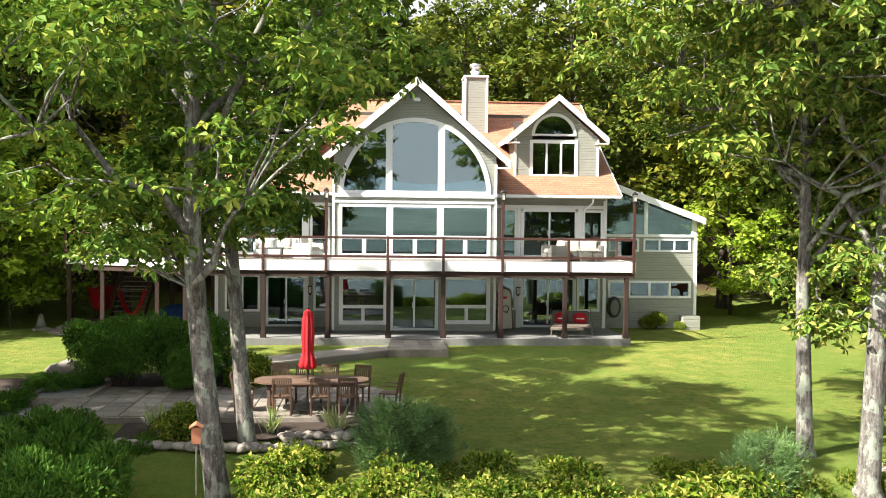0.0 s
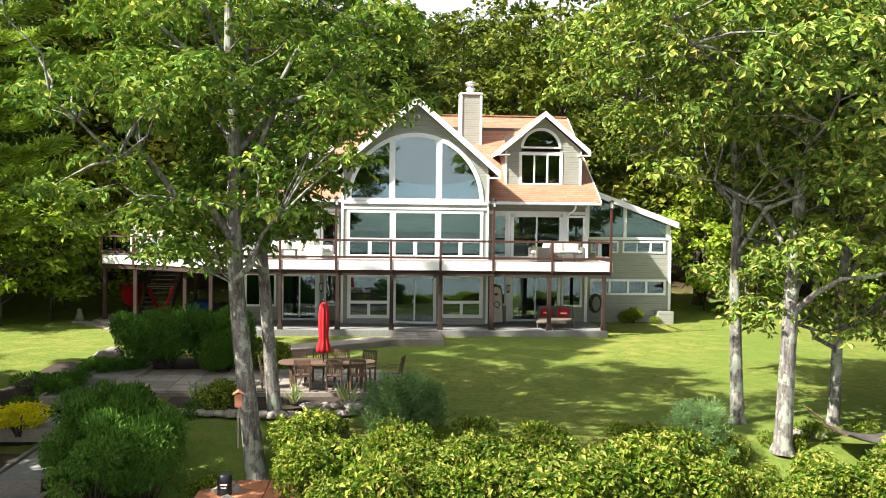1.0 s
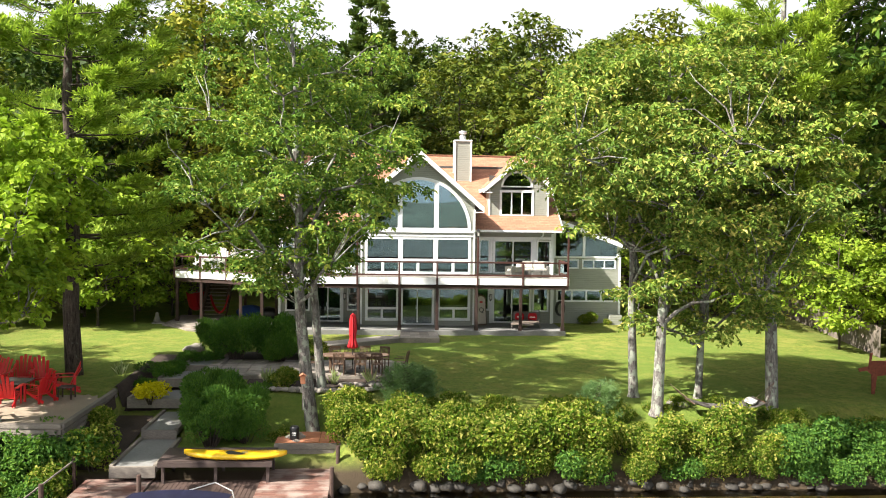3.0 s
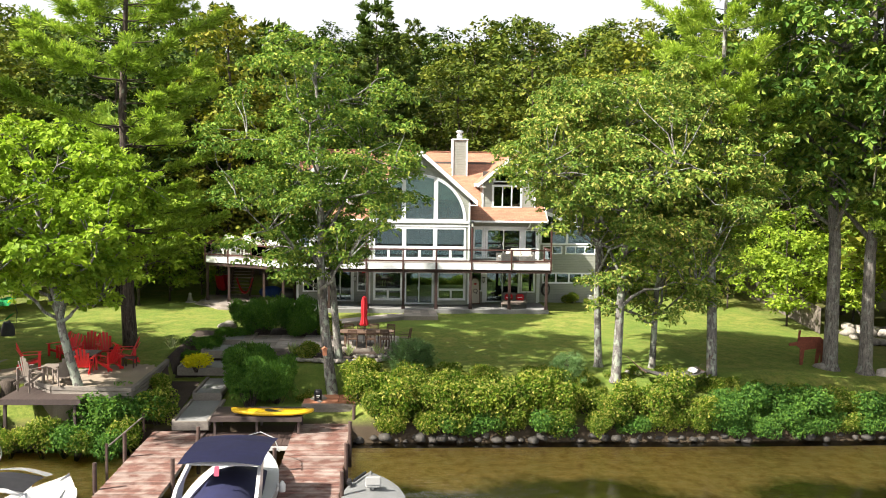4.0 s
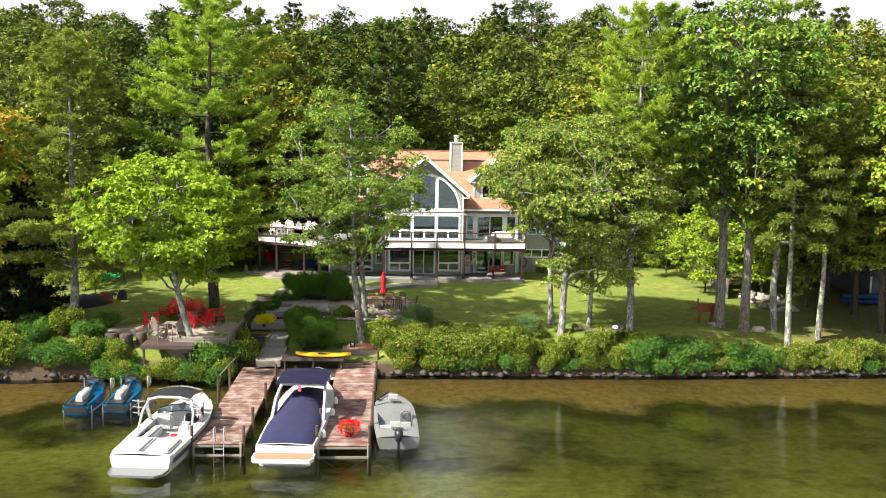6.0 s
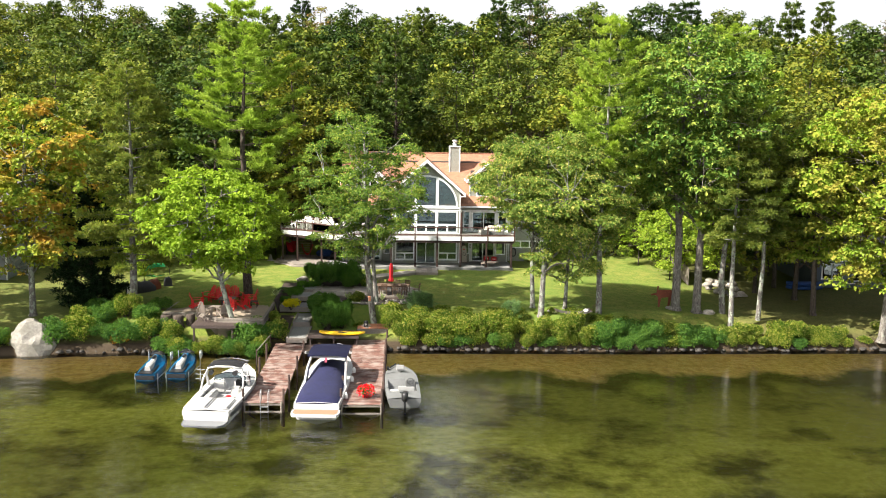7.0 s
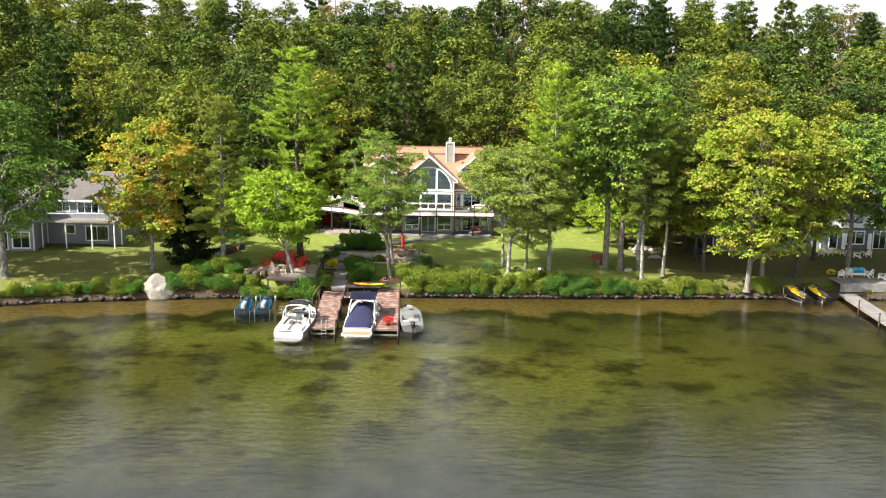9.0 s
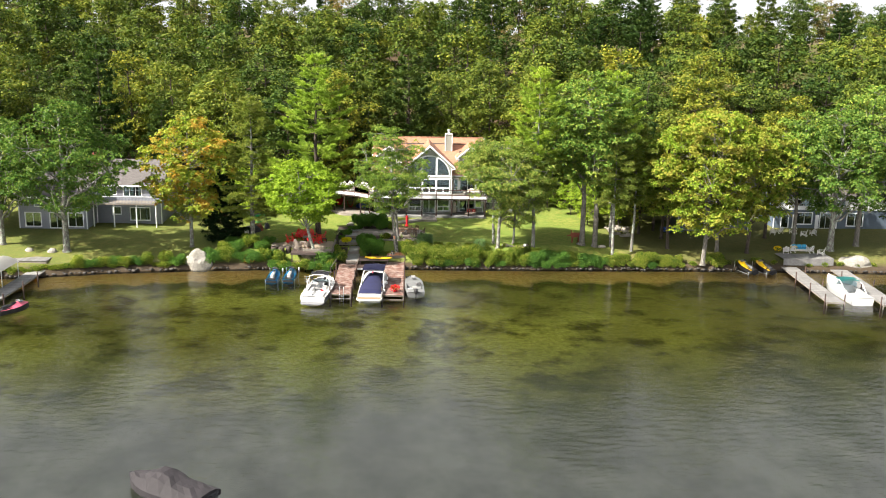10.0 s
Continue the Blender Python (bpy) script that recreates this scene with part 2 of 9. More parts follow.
PINK = mat("pink_gelcoat", (0.52, 0.10, 0.16), 0.35, 0.06, 4, relief=0.0, coat=0.3)
AQUA = mat("aqua_plastic", (0.02, 0.30, 0.50), 0.45, 0.08, 5, relief=0.05)
FENCE_WOOD = mat("silvered_fence_board", (0.20, 0.165, 0.14), 0.9, 0.3, 9, relief=0.4, stretch=(1, 1, 0.3), spread=0.3)
LAMP_GLASS = mat("lantern_glass", (0.62, 0.60, 0.55), 0.2, 0.05, 5, relief=0.0)

OAK = leaf_mat("oak_leaf", [(0.053, 0.110, 0.021), (0.085, 0.162, 0.028), (0.117, 0.199, 0.034), (0.160, 0.230, 0.040), (0.256, 0.293, 0.058)])
OAK_DARK = leaf_mat("dark_oak_leaf", [(0.035, 0.08, 0.016), (0.055, 0.115, 0.02), (0.085, 0.15, 0.027), (0.14, 0.19, 0.04)])
OAK_WARM = leaf_mat("oak_leaf_turning", [(0.063, 0.117, 0.023), (0.103, 0.173, 0.031), (0.142, 0.212, 0.038), (0.194, 0.246, 0.048), (0.388, 0.357, 0.104)])
LIME_LEAF = leaf_mat("bright_maple_leaf", [(0.111, 0.189, 0.017), (0.185, 0.278, 0.023), (0.275, 0.364, 0.043)], 0.45, 0.36)
SAP_LEAF = leaf_mat("sapling_leaf", [(0.120, 0.194, 0.023), (0.194, 0.277, 0.030), (0.299, 0.367, 0.052)], 0.45, 0.4)
YELLOW_LEAF = leaf_mat("yellowing_maple_leaf", [(0.088, 0.162, 0.015), (0.139, 0.222, 0.021), (0.198, 0.273, 0.032), (0.264, 0.289, 0.047)], 0.45, 0.28, 0.35, (0.30, 0.26, 0.045))
ORANGE_LEAF = leaf_mat("orange_maple_leaf", [(0.11, 0.18, 0.025), (0.18, 0.25, 0.032), (0.27, 0.30, 0.045)], 0.45, 0.32, 0.15, (0.36, 0.20, 0.03))
WOODS_LEAF = leaf_mat("forest_leaf", [(0.029, 0.054, 0.010), (0.050, 0.085, 0.013), (0.088, 0.128, 0.019), (0.143, 0.165, 0.028)], 0.5, 0.14, 0.12)
WOODS_WARM = leaf_mat("forest_leaf_turning", [(0.055, 0.085, 0.013), (0.090, 0.128, 0.017), (0.138, 0.168, 0.023), (0.193, 0.200, 0.032)], 0.5, 0.2, 0.12)
WOODS_RUST = leaf_mat("forest_leaf_russet", [(0.09, 0.11, 0.03), (0.13, 0.125, 0.035), (0.18, 0.11, 0.045)], 0.5, 0.2, 0.12)
PINE = leaf_mat("pine_needle", [(0.125, 0.202, 0.033), (0.217, 0.309, 0.046), (0.323, 0.404, 0.071)], 0.5, 0.38)
WOODS_PINE = leaf_mat("forest_pine_needle", [(0.039, 0.070, 0.017), (0.063, 0.100, 0.022), (0.097, 0.135, 0.028)], 0.5, 0.2, 0.12)
HEMLOCK = leaf_mat("hemlock_needle", [(0.085, 0.13, 0.028), (0.14, 0.18, 0.036), (0.22, 0.235, 0.055)], 0.5, 0.35)
SPRUCE = leaf_mat("dark_spruce_needle", [(0.008, 0.02, 0.008), (0.014, 0.032, 0.012), (0.02, 0.042, 0.016)], 0.5, 0.15)
HEDGE = leaf_mat("hedge_leaf", [(0.043, 0.093, 0.011), (0.085, 0.153, 0.016), (0.162, 0.212, 0.027), (0.360, 0.340, 0.100)], 0.4, 0.35, 0.9)
RUSTY_LEAF = leaf_mat("orange_shrub_leaf", [(0.20, 0.10, 0.015), (0.32, 0.14, 0.02), (0.34, 0.22, 0.04)], 0.45, 0.3, 0.9)
HEDGE_DARK = leaf_mat("dark_hedge_leaf", [(0.036, 0.094, 0.020), (0.065, 0.145, 0.029), (0.116, 0.210, 0.036)], 0.4, 0.3, 0.9)
YEW = leaf_mat("yew_needle", [(0.043, 0.107, 0.021), (0.070, 0.155, 0.026), (0.112, 0.206, 0.035)], 0.45, 0.25, 0.9)
GOLD_LEAF = leaf_mat("golden_shrub_leaf", [(0.40, 0.38, 0.01), (0.55, 0.52, 0.015), (0.64, 0.60, 0.03)], 0.5, 0.35, 0.9)
BLUE_PINE = leaf_mat("blue_dwarf_pine_needle", [(0.09, 0.17, 0.07), (0.13, 0.22, 0.09), (0.19, 0.28, 0.12)], 0.5, 0.35, 0.9)
PETAL = leaf_mat("red_petal", [(0.60, 0.005, 0.01), (0.75, 0.01, 0.02), (0.65, 0.03, 0.08)], 0.5, 0.3, 0.9)

# ---- mesh helpers ----


def box(bm, c, s, rot=None, bev=0.0):
    """A box of size s round c, its edges rounded by bev."""
    m = Matrix.Translation(c) @ (rot.to_4x4() if rot else Matrix.Identity(4)) @ Matrix.Diagonal((*s, 1))
    made = bmesh.ops.create_cube(bm, size=1, matrix=m)["verts"]
    if bev:
        edges = list({e for v in made for e in v.link_edges})
        bmesh.ops.bevel(bm, geom=edges, offset=bev, segments=2, affect="EDGES", clamp_overlap=True)


def span(bm, a, b, w, d, bev=0.0):
    """A bar from a to b, w wide and d deep."""
    a, b = Vector(a), Vector(b)
    v = b - a
    q = v.to_track_quat("Z", "Y").to_matrix()
    box(bm, (a + b) / 2, (w, d, v.length), q, bev)


def tube(bm, pts, radii, n=8):
    """A round bar through pts with the given radii, closed at both ends."""
    rings = []
    pts = [Vector(p) for p in pts]
    for i, p in enumerate(pts):
        d = (pts[min(i + 1, len(pts) - 1)] - pts[max(i - 1, 0)]).normalized()
        q = d.to_track_quat("Z", "Y").to_matrix()
        r = radii[i] if isinstance(radii, (list, tuple)) else radii
        rings.append([bm.verts.new(p + q @ Vector((r * math.cos(2 * math.pi * k / n), r * math.sin(2 * math.pi * k / n), 0))) for k in range(n)])
    for a, b in zip(rings, rings[1:]):
        for k in range(n):
            bm.faces.new((a[k], a[(k + 1) % n], b[(k + 1) % n], b[k]))
    bm.faces.new(rings[0][::-1])
    bm.faces.new(rings[-1])


def lathe(bm, prof, n=16, c=(0, 0, 0)):
    """A turned body from (radius, height) pairs."""
    tube_rings = []
    for r, z in prof:
        tube_rings.append([bm.verts.new((c[0] + r * math.cos(2 * math.pi * k / n), c[1] + r * math.sin(2 * math.pi * k / n), c[2] + z)) for k in range(n)])
    for a, b in zip(tube_rings, tube_rings[1:]):
        for k in range(n):
            bm.faces.new((a[k], a[(k + 1) % n], b[(k + 1) % n], b[k]))
    bm.faces.new(tube_rings[0][::-1])
    bm.faces.new(tube_rings[-1])


def prism(bm, outline, lo, hi, place=None):
    """A plate of the outline (pairs), from height lo to hi; place maps (u, v, w) to the world."""
    place = place or (lambda u, v, w: (u, v, w))
    a = [bm.verts.new(place(u, v, lo)) for u, v in outline]
    b = [bm.verts.new(place(u, v, hi)) for u, v in outline]
    n = len(outline)
    for k in range(n):
        bm.faces.new((a[k], a[(k + 1) % n], b[(k + 1) % n], b[k]))
    bm.faces.new(a[::-1])
    bm.faces.new(b)


def loft(bm, rows, closed=False, cap=True):
    """Skins rows of points that all have the same count."""
    rings = [[bm.verts.new(p) for p in r] for r in rows]
    n = len(rings[0])
    for a, b in zip(rings, rings[1:]):
        for k in range(n if closed else n - 1):
            bm.faces.new((a[k], a[(k + 1) % n], b[(k + 1) % n], b[k]))
    if cap:
        bm.faces.new(rings[0][::-1])
        bm.faces.new(rings[-1])


def stone(bm, size, seed, rough=0.25, sub=2, c=(0, 0, 0)):
    v = bmesh.ops.create_icosphere(bm, subdivisions=sub, radius=1)["verts"]
    for p in v:
        n = noise.noise(p.co * 1.3 + Vector((seed * 7.1, seed * 3.3, seed))) * rough * 1.6 + noise.noise(p.co * 3.1 + Vector((seed, 0, seed))) * rough * 0.5
        k = p.co * (1 + n)
        p.co = Vector((c[0] + k.x * size[0], c[1] + k.y * size[1], c[2] + max(k.z, -0.5) * size[2]))


def mesh_of(bm, name, material, smooth=False):
    bmesh.ops.recalc_face_normals(bm, faces=bm.faces)
    me = bpy.data.meshes.new(name)
    if smooth:
        for f in bm.faces:
            f.smooth = True
    bm.to_mesh(me)
    bm.free()
    me.materials.append(material)
    return me


def part(name, bm, material, parent, label="", smooth=False, at=None):
    """One mesh under a thing or a part. Geometry is local to the thing, or to the pose at."""
    ob = new(name, mesh_of(bm, name, material, smooth))
    ob.parent = parent
    if at is not None:
        ob.matrix_basis = at
    return tagged(ob, label)


def thing(name, m, label, category, group=""):
    ob = new(name)
    ob.empty_display_size = 0.3
    ob.matrix_basis = m
    return tagged(ob, label, category, group)


def single(name, bm, material, m, label="", category="", group="", kind="", smooth=False):
    ob = new(name, mesh_of(bm, name, material, smooth))
    ob.matrix_basis = m
    return tagged(ob, label, category, group, kind)


def np_mesh(name, verts, faces, material, smooth=False):
    me = bpy.data.meshes.new(name)
    me.from_pydata(verts.tolist(), [], faces.tolist())
    me.materials.append(material)
    if smooth:
        me.shade_smooth()
    return me


# ---- the ground: lake bed, bank, lawn and wooded hill ----
SHORE_X = (-260, -60, -46, -38, -28, -16, -2, 15, 27, 38, 54, 70, 260)
SHORE_Y = (2, 6.5, 8.6, 11, 12.7, 13.8, 14.3, 14.4, 14.8, 15.0, 14.5, 14, 9)
RISE = (0, 0.4, 1.2, 3.5, 9, 20, 31, 50, 115, 175, 270, 900)
HOME = (-0.1, 0.5, 1.0, 2.15, 2.35, 2.62, 2.74, 4.2, 17, 24, 30, 34)
LEFT = (-0.1, 0.4, 0.6, 1.05, 1.75, 2.0, 2.5, 4.4, 17, 24, 30, 34)
RIGHT = (-0.1, 0.4, 0.7, 1.5, 1.95, 2.4, 2.8, 4.6, 17, 24, 30, 34)


def shore(x):
    return np.interp(x, SHORE_X, SHORE_Y)


def land(x, y):
    d = y - shore(x)
    a = np.clip((x + 30) / 8, 0, 1)
    b = np.clip((x - 16) / 8, 0, 1)
    z = np.interp(d, RISE, LEFT) * (1 - a) + np.interp(d, RISE, HOME) * a * (1 - b) + np.interp(d, RISE, RIGHT) * b
    cut = np.interp(y, [12, 14, 17, 20.5, 24.5, 26], [0.3, 0.75, 1.0, 1.3, 2.2, 2.5])
    k = np.clip((np.abs(x + 10.6) - 1.5) / 1.0, 0, 1)
    low = np.interp(y, [12, 14.6, 15.4, 16.2, 18.4, 19.6], [0.2, 0.4, 0.75, 1.0, 1.15, 9])
    j = np.clip((np.abs(x + 6.2) - 2.7) / 0.6, 0, 1)
    z = np.where(y < 19.6, np.minimum(z, low * (1 - j) + 9 * j), z)
    z = np.where(y < 26, np.minimum(z, cut * (1 - k) + 9 * k), z)
    return z + np.where(d > 55, 1.2 * np.sin(x * 0.05 + 1) + 0.8 * np.sin(x * 0.11 + y * 0.06), 0) * np.clip((d - 55) / 30, 0, 1)


def lz(x, y):
    return float(land(np.float64(x), np.float64(y)))


def sheet(name, xs, ds, height, material, label, kind="structure"):
    X, D = np.meshgrid(xs, ds)
    Y = shore(X) + D
    Z = height(X, Y, D)
    V = np.stack([X, Y, Z], -1).reshape(-1, 3)
    n, k = len(xs), len(ds)
    i = (np.arange(k - 1)[:, None] * n + np.arange(n - 1)[None]).ravel()
    F = np.stack([i, i + 1, i + n + 1, i + n], 1)
    return tagged(new(name, np_mesh(name, V, F, material, True)), label, name.replace("_", " "), kind=kind)


def lawn_mat():
    m, t, b, _ = base_nodes("lawn_grass")
    fine = noise_tex(t, 26, 6, 0.7, None, "World")
    mid = noise_tex(t, 1.3, 4, 0.6, None, "World")
    big = noise_tex(t, 0.16, 3, 0.5, None, "World")
    clod = noise_tex(t, 6, 5, 0.7, None, "World")
    c = ramp(t, fine, [(0.25, (0.068, 0.104, 0.019)), (0.5, (0.138, 0.186, 0.034)), (0.75, (0.24, 0.27, 0.06))])
    c = mix_col(t, 1.0, c, ramp(t, clod, [(0.3, (0.55, 0.6, 0.55)), (0.7, (1.4, 1.3, 1.3))]), "MULTIPLY")
    c = mix_col(t, ramp(t, mid, [(0.46, (0, 0, 0)), (0.68, (0.6, 0.6, 0.6))]), c, (0.28, 0.25, 0.07))
    c = mix_col(t, ramp(t, big, [(0.42, (0, 0, 0)), (0.66, (0.6, 0.6, 0.6))]), c, (0.105, 0.175, 0.03))
    geo = t.nodes.new("ShaderNodeNewGeometry").outputs["Position"]
    sep = t.nodes.new("ShaderNodeSeparateXYZ")
    wire(t, geo, sep.inputs[0])
    woods = t.nodes.new("ShaderNodeMapRange")
    woods.inputs[1].default_value, woods.inputs[2].default_value = 47, 54
    wire(t, sep.outputs[1], woods.inputs[0])
    c = mix_col(t, woods.outputs[0], c, ramp(t, fine, [(0.3, (0.04, 0.028, 0.016)), (0.7, (0.10, 0.068, 0.036))]))
    for x0, x1, share in ((21, 26, 0.7), (-19, -27, 0.45)):  # needle litter under the trees at the sides, their shade painted in with it
        shaded_duff = t.nodes.new("ShaderNodeMapRange")
        shaded_duff.inputs[1].default_value, shaded_duff.inputs[2].default_value, shaded_duff.inputs[4].default_value = x0, x1, share
        wire(t, sep.outputs[0], shaded_duff.inputs[0])
        c = mix_col(t, shaded_duff.outputs[0], c, ramp(t, clod, [(0.3, (0.06, 0.055, 0.022)), (0.7, (0.12, 0.10, 0.045))]))
    bank = t.nodes.new("ShaderNodeMapRange")
    bank.inputs[1].default_value, bank.inputs[2].default_value = 0.95, 0.55
    wire(t, sep.outputs[2], bank.inputs[0])
    c = mix_col(t, bank.outputs[0], c, (0.06, 0.045, 0.03))
    wire(t, c, b.inputs["Base Color"])
    b.inputs["Roughness"].default_value = 0.95
    b.inputs["Specular IOR Level"].default_value = 0.15
    wire(t, bump(t, fine, 0.8, 0.06), b.inputs["Normal"])
    return m


def bed_mat():
    """Golden sand at the shore, a dark weed belt, pale algae with dark blotches, then deep bed painted with the sky's
    grey reflection.
    """
    m, t, b, _ = base_nodes("lake_bed")
    geo = t.nodes.new("ShaderNodeNewGeometry").outputs["Position"]
    sep = t.nodes.new("ShaderNodeSeparateXYZ")
    wire(t, geo, sep.inputs[0])
    patch = noise_tex(t, 0.2, 6, 0.6, (1.0, 0.8, 1), "World")
    blotch = noise_tex(t, 0.24, 6, 0.6, (0.85, 1.1, 1), "World")
    fine = noise_tex(t, 2.0, 6, 0.7, None, "World")
    sand = ramp(t, fine, [(0.32, (0.50, 0.32, 0.11)), (0.5, (0.75, 0.52, 0.21)), (0.7, (0.85, 0.65, 0.32))])
    weed = ramp(t, fine, [(0.3, (0.085, 0.08, 0.022)), (0.7, (0.17, 0.155, 0.045))])
    algae = ramp(t, fine, [(0.3, (0.38, 0.38, 0.085)), (0.5, (0.57, 0.57, 0.135)), (0.7, (0.78, 0.76, 0.23))])
    # grey of the reflected sky, painted on the deep bed
    sky_grey = ramp(t, patch, [(0.35, (0.18, 0.185, 0.17)), (0.65, (0.30, 0.305, 0.29))])
    depth = t.nodes.new("ShaderNodeMath")  # depth, blurred by the uneven growth
    depth.operation = "MULTIPLY_ADD"
    wire(t, patch, depth.inputs[0])
    depth.inputs[1].default_value = 0.75
    wire(t, sep.outputs[2], depth.inputs[2])
    sandy = t.nodes.new("ShaderNodeMapRange")
    sandy.inputs[1].default_value, sandy.inputs[2].default_value = -0.27, -0.17
    wire(t, depth.outputs[0], sandy.inputs[0])
    pale = t.nodes.new("ShaderNodeMapRange")
    pale.inputs[1].default_value, pale.inputs[2].default_value = -0.40, -0.56
    wire(t, depth.outputs[0], pale.inputs[0])
    holes = ramp(t, blotch, [(0.38, (0, 0, 0)), (0.52, (1, 1, 1))])
    broad = noise_tex(t, 0.045, 3, 0.5, None, "World")
    algae = mix_col(t, ramp(t, broad, [(0.40, (0.6, 0.6, 0.6)), (0.55, (0, 0, 0))]), algae, (0.14, 0.14, 0.035))
    east = t.nodes.new("ShaderNodeMapRange")  # brown weed takes over along the neighbouring shore
    east.inputs[1].default_value, east.inputs[2].default_value, east.inputs[4].default_value = 10, 30, 0.8
    wire(t, sep.outputs[0], east.inputs[0])
    algae = mix_col(t, east.outputs[0], algae, ramp(t, blotch, [(0.35, (0.17, 0.16, 0.045)), (0.65, (0.30, 0.28, 0.08))]))
    c = mix_col(t, pale.outputs[0], weed, mix_col(t, holes, weed, algae))
    c = mix_col(t, sandy.outputs[0], c, sand)
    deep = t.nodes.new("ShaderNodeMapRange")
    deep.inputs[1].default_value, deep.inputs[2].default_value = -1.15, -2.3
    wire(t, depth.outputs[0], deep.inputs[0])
    c = mix_col(t, deep.outputs[0], c, sky_grey)
    wire(t, c, b.inputs["Base Color"])
    b.inputs["Roughness"].default_value = 1.0
    b.inputs["Specular IOR Level"].default_value = 0.0
    return m


def water_mat():
    m, t, b, out = base_nodes("lake_water")
    t.nodes.remove(b)
    ripple = noise_tex(t, 1.1, 3, 0.6, (0.7, 1.5, 1), "World")
    swell = noise_tex(t, 0.33, 2, 0.5, (0.7, 1.7, 1), "World")
    calm = noise_tex(t, 0.045, 2, 0.5, (1.0, 0.7, 1), "World")
    add = t.nodes.new("ShaderNodeMath")
    add.operation = "MULTIPLY_ADD"
    wire(t, swell, add.inputs[0])
    add.inputs[1].default_value = 0.7
    wire(t, ripple, add.inputs[2])
    bp = t.nodes.new("ShaderNodeBump")
    bp.inputs["Distance"].default_value = 0.085
    wire(t, ramp(t, calm, [(0.35, (0.45, 0.45, 0.45)), (0.65, (1, 1, 1))]), bp.inputs["Strength"])
    wire(t, add.outputs[0], bp.inputs["Height"])
    gl = t.nodes.new("ShaderNodeBsdfGlossy")
    gl.inputs["Roughness"].default_value = 0.012
    tp = t.nodes.new("ShaderNodeBsdfTransparent")
    tp.inputs["Color"].default_value = (0.95, 0.96, 0.80, 1)
    fr = t.nodes.new("ShaderNodeFresnel")
    fr.inputs["IOR"].default_value = 1.6
    wire(t, bp.outputs[0], fr.inputs["Normal"])
    wire(t, bp.outputs[0], gl.inputs["Normal"])
    mx = t.nodes.new("ShaderNodeMixShader")
    wire(t, fr.outputs[0], mx.inputs[0])
    wire(t, tp.outputs[0], mx.inputs[1])
    wire(t, gl.outputs[0], mx.inputs[2])
    wire(t, mx.outputs[0], out.inputs["Surface"])
    return m


xs = np.concatenate([np.linspace(-1500, -90, 16), np.arange(-85, -22, 1.5), np.arange(-22, 0, 0.4), np.arange(0, 86, 1.5), np.linspace(90, 1500, 16)])
sheet("ground", xs, np.concatenate([[-0.3, 0, 0.2, 0.4, 0.8, 1.2, 2, 2.8, 3.5, 5, 7], np.arange(9, 60, 2.5), np.arange(60, 200, 6), [215, 240, 280, 400, 700, 1200]]),
      lambda X, Y, D: np.where(D < 0, -0.3, land(X, Y) + 0.05 * np.sin(X * 1.7) * np.sin(Y * 1.3)), lawn_mat(), "mown lawn with dry patches, leaf litter under the trees")
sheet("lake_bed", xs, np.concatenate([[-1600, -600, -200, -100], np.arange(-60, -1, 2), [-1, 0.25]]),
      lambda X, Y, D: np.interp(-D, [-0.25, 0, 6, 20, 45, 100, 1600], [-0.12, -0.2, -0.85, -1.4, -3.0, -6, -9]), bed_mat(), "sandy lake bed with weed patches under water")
wb = bmesh.new()
prism(wb, [(-1500, -1500), (1500, -1500), (1500, 20), (-1500, 20)], -0.005, 0.0)
for f in [f for f in wb.faces if f.calc_center_median().z < -0.001]:
    wb.faces.remove(f)
single("water", wb, water_mat(), Matrix(), "clear shallow lake water with light ripples", "lake", kind="structure")


def far_hills():
    """Wooded hills round the lake, behind the camera; their colours hold the haze."""
    for name, rad, high, seed in (("backdrop_near_shore", 900, 34, 3.0), ("backdrop_mountains", 2100, 150, 8.0)):
        n = 140
        bot, top, rows = [], [], []
        for k in range(n + 1):
            a = math.pi + math.pi * k / n
            h = high * (0.45 + 0.55 * abs(noise.noise(Vector((k * 0.07, seed, 0))) * 2)) + high * 0.12 * noise.noise(Vector((k * 0.9, seed, 2)))
            bot.append((rad * math.cos(a), rad * 0.62 * math.sin(a), -3))
            top.append((rad * 1.2 * math.cos(a), rad * 0.75 * math.sin(a), max(h, 8)))
        bm = bmesh.new()
        loft(bm, [bot, top], cap=False)
        single(name, bm, HAZED_A if rad < 1000 else HAZED_B, Matrix(), "distant wooded hills across the lake, haze painted into their colour", "hills", kind="structure", smooth=True)


# aerial haze is mixed into both base colours, more into the mountains
HAZED_A = mat("hazed_far_woods", (0.11, 0.15, 0.13), 1.0, 0.35, 0.08, 0.01, 0.0)
HAZED_B = mat("hazed_far_mountains", (0.26, 0.33, 0.39), 1.0, 0.12, 0.01, 0.004, 0.0)
far_hills()

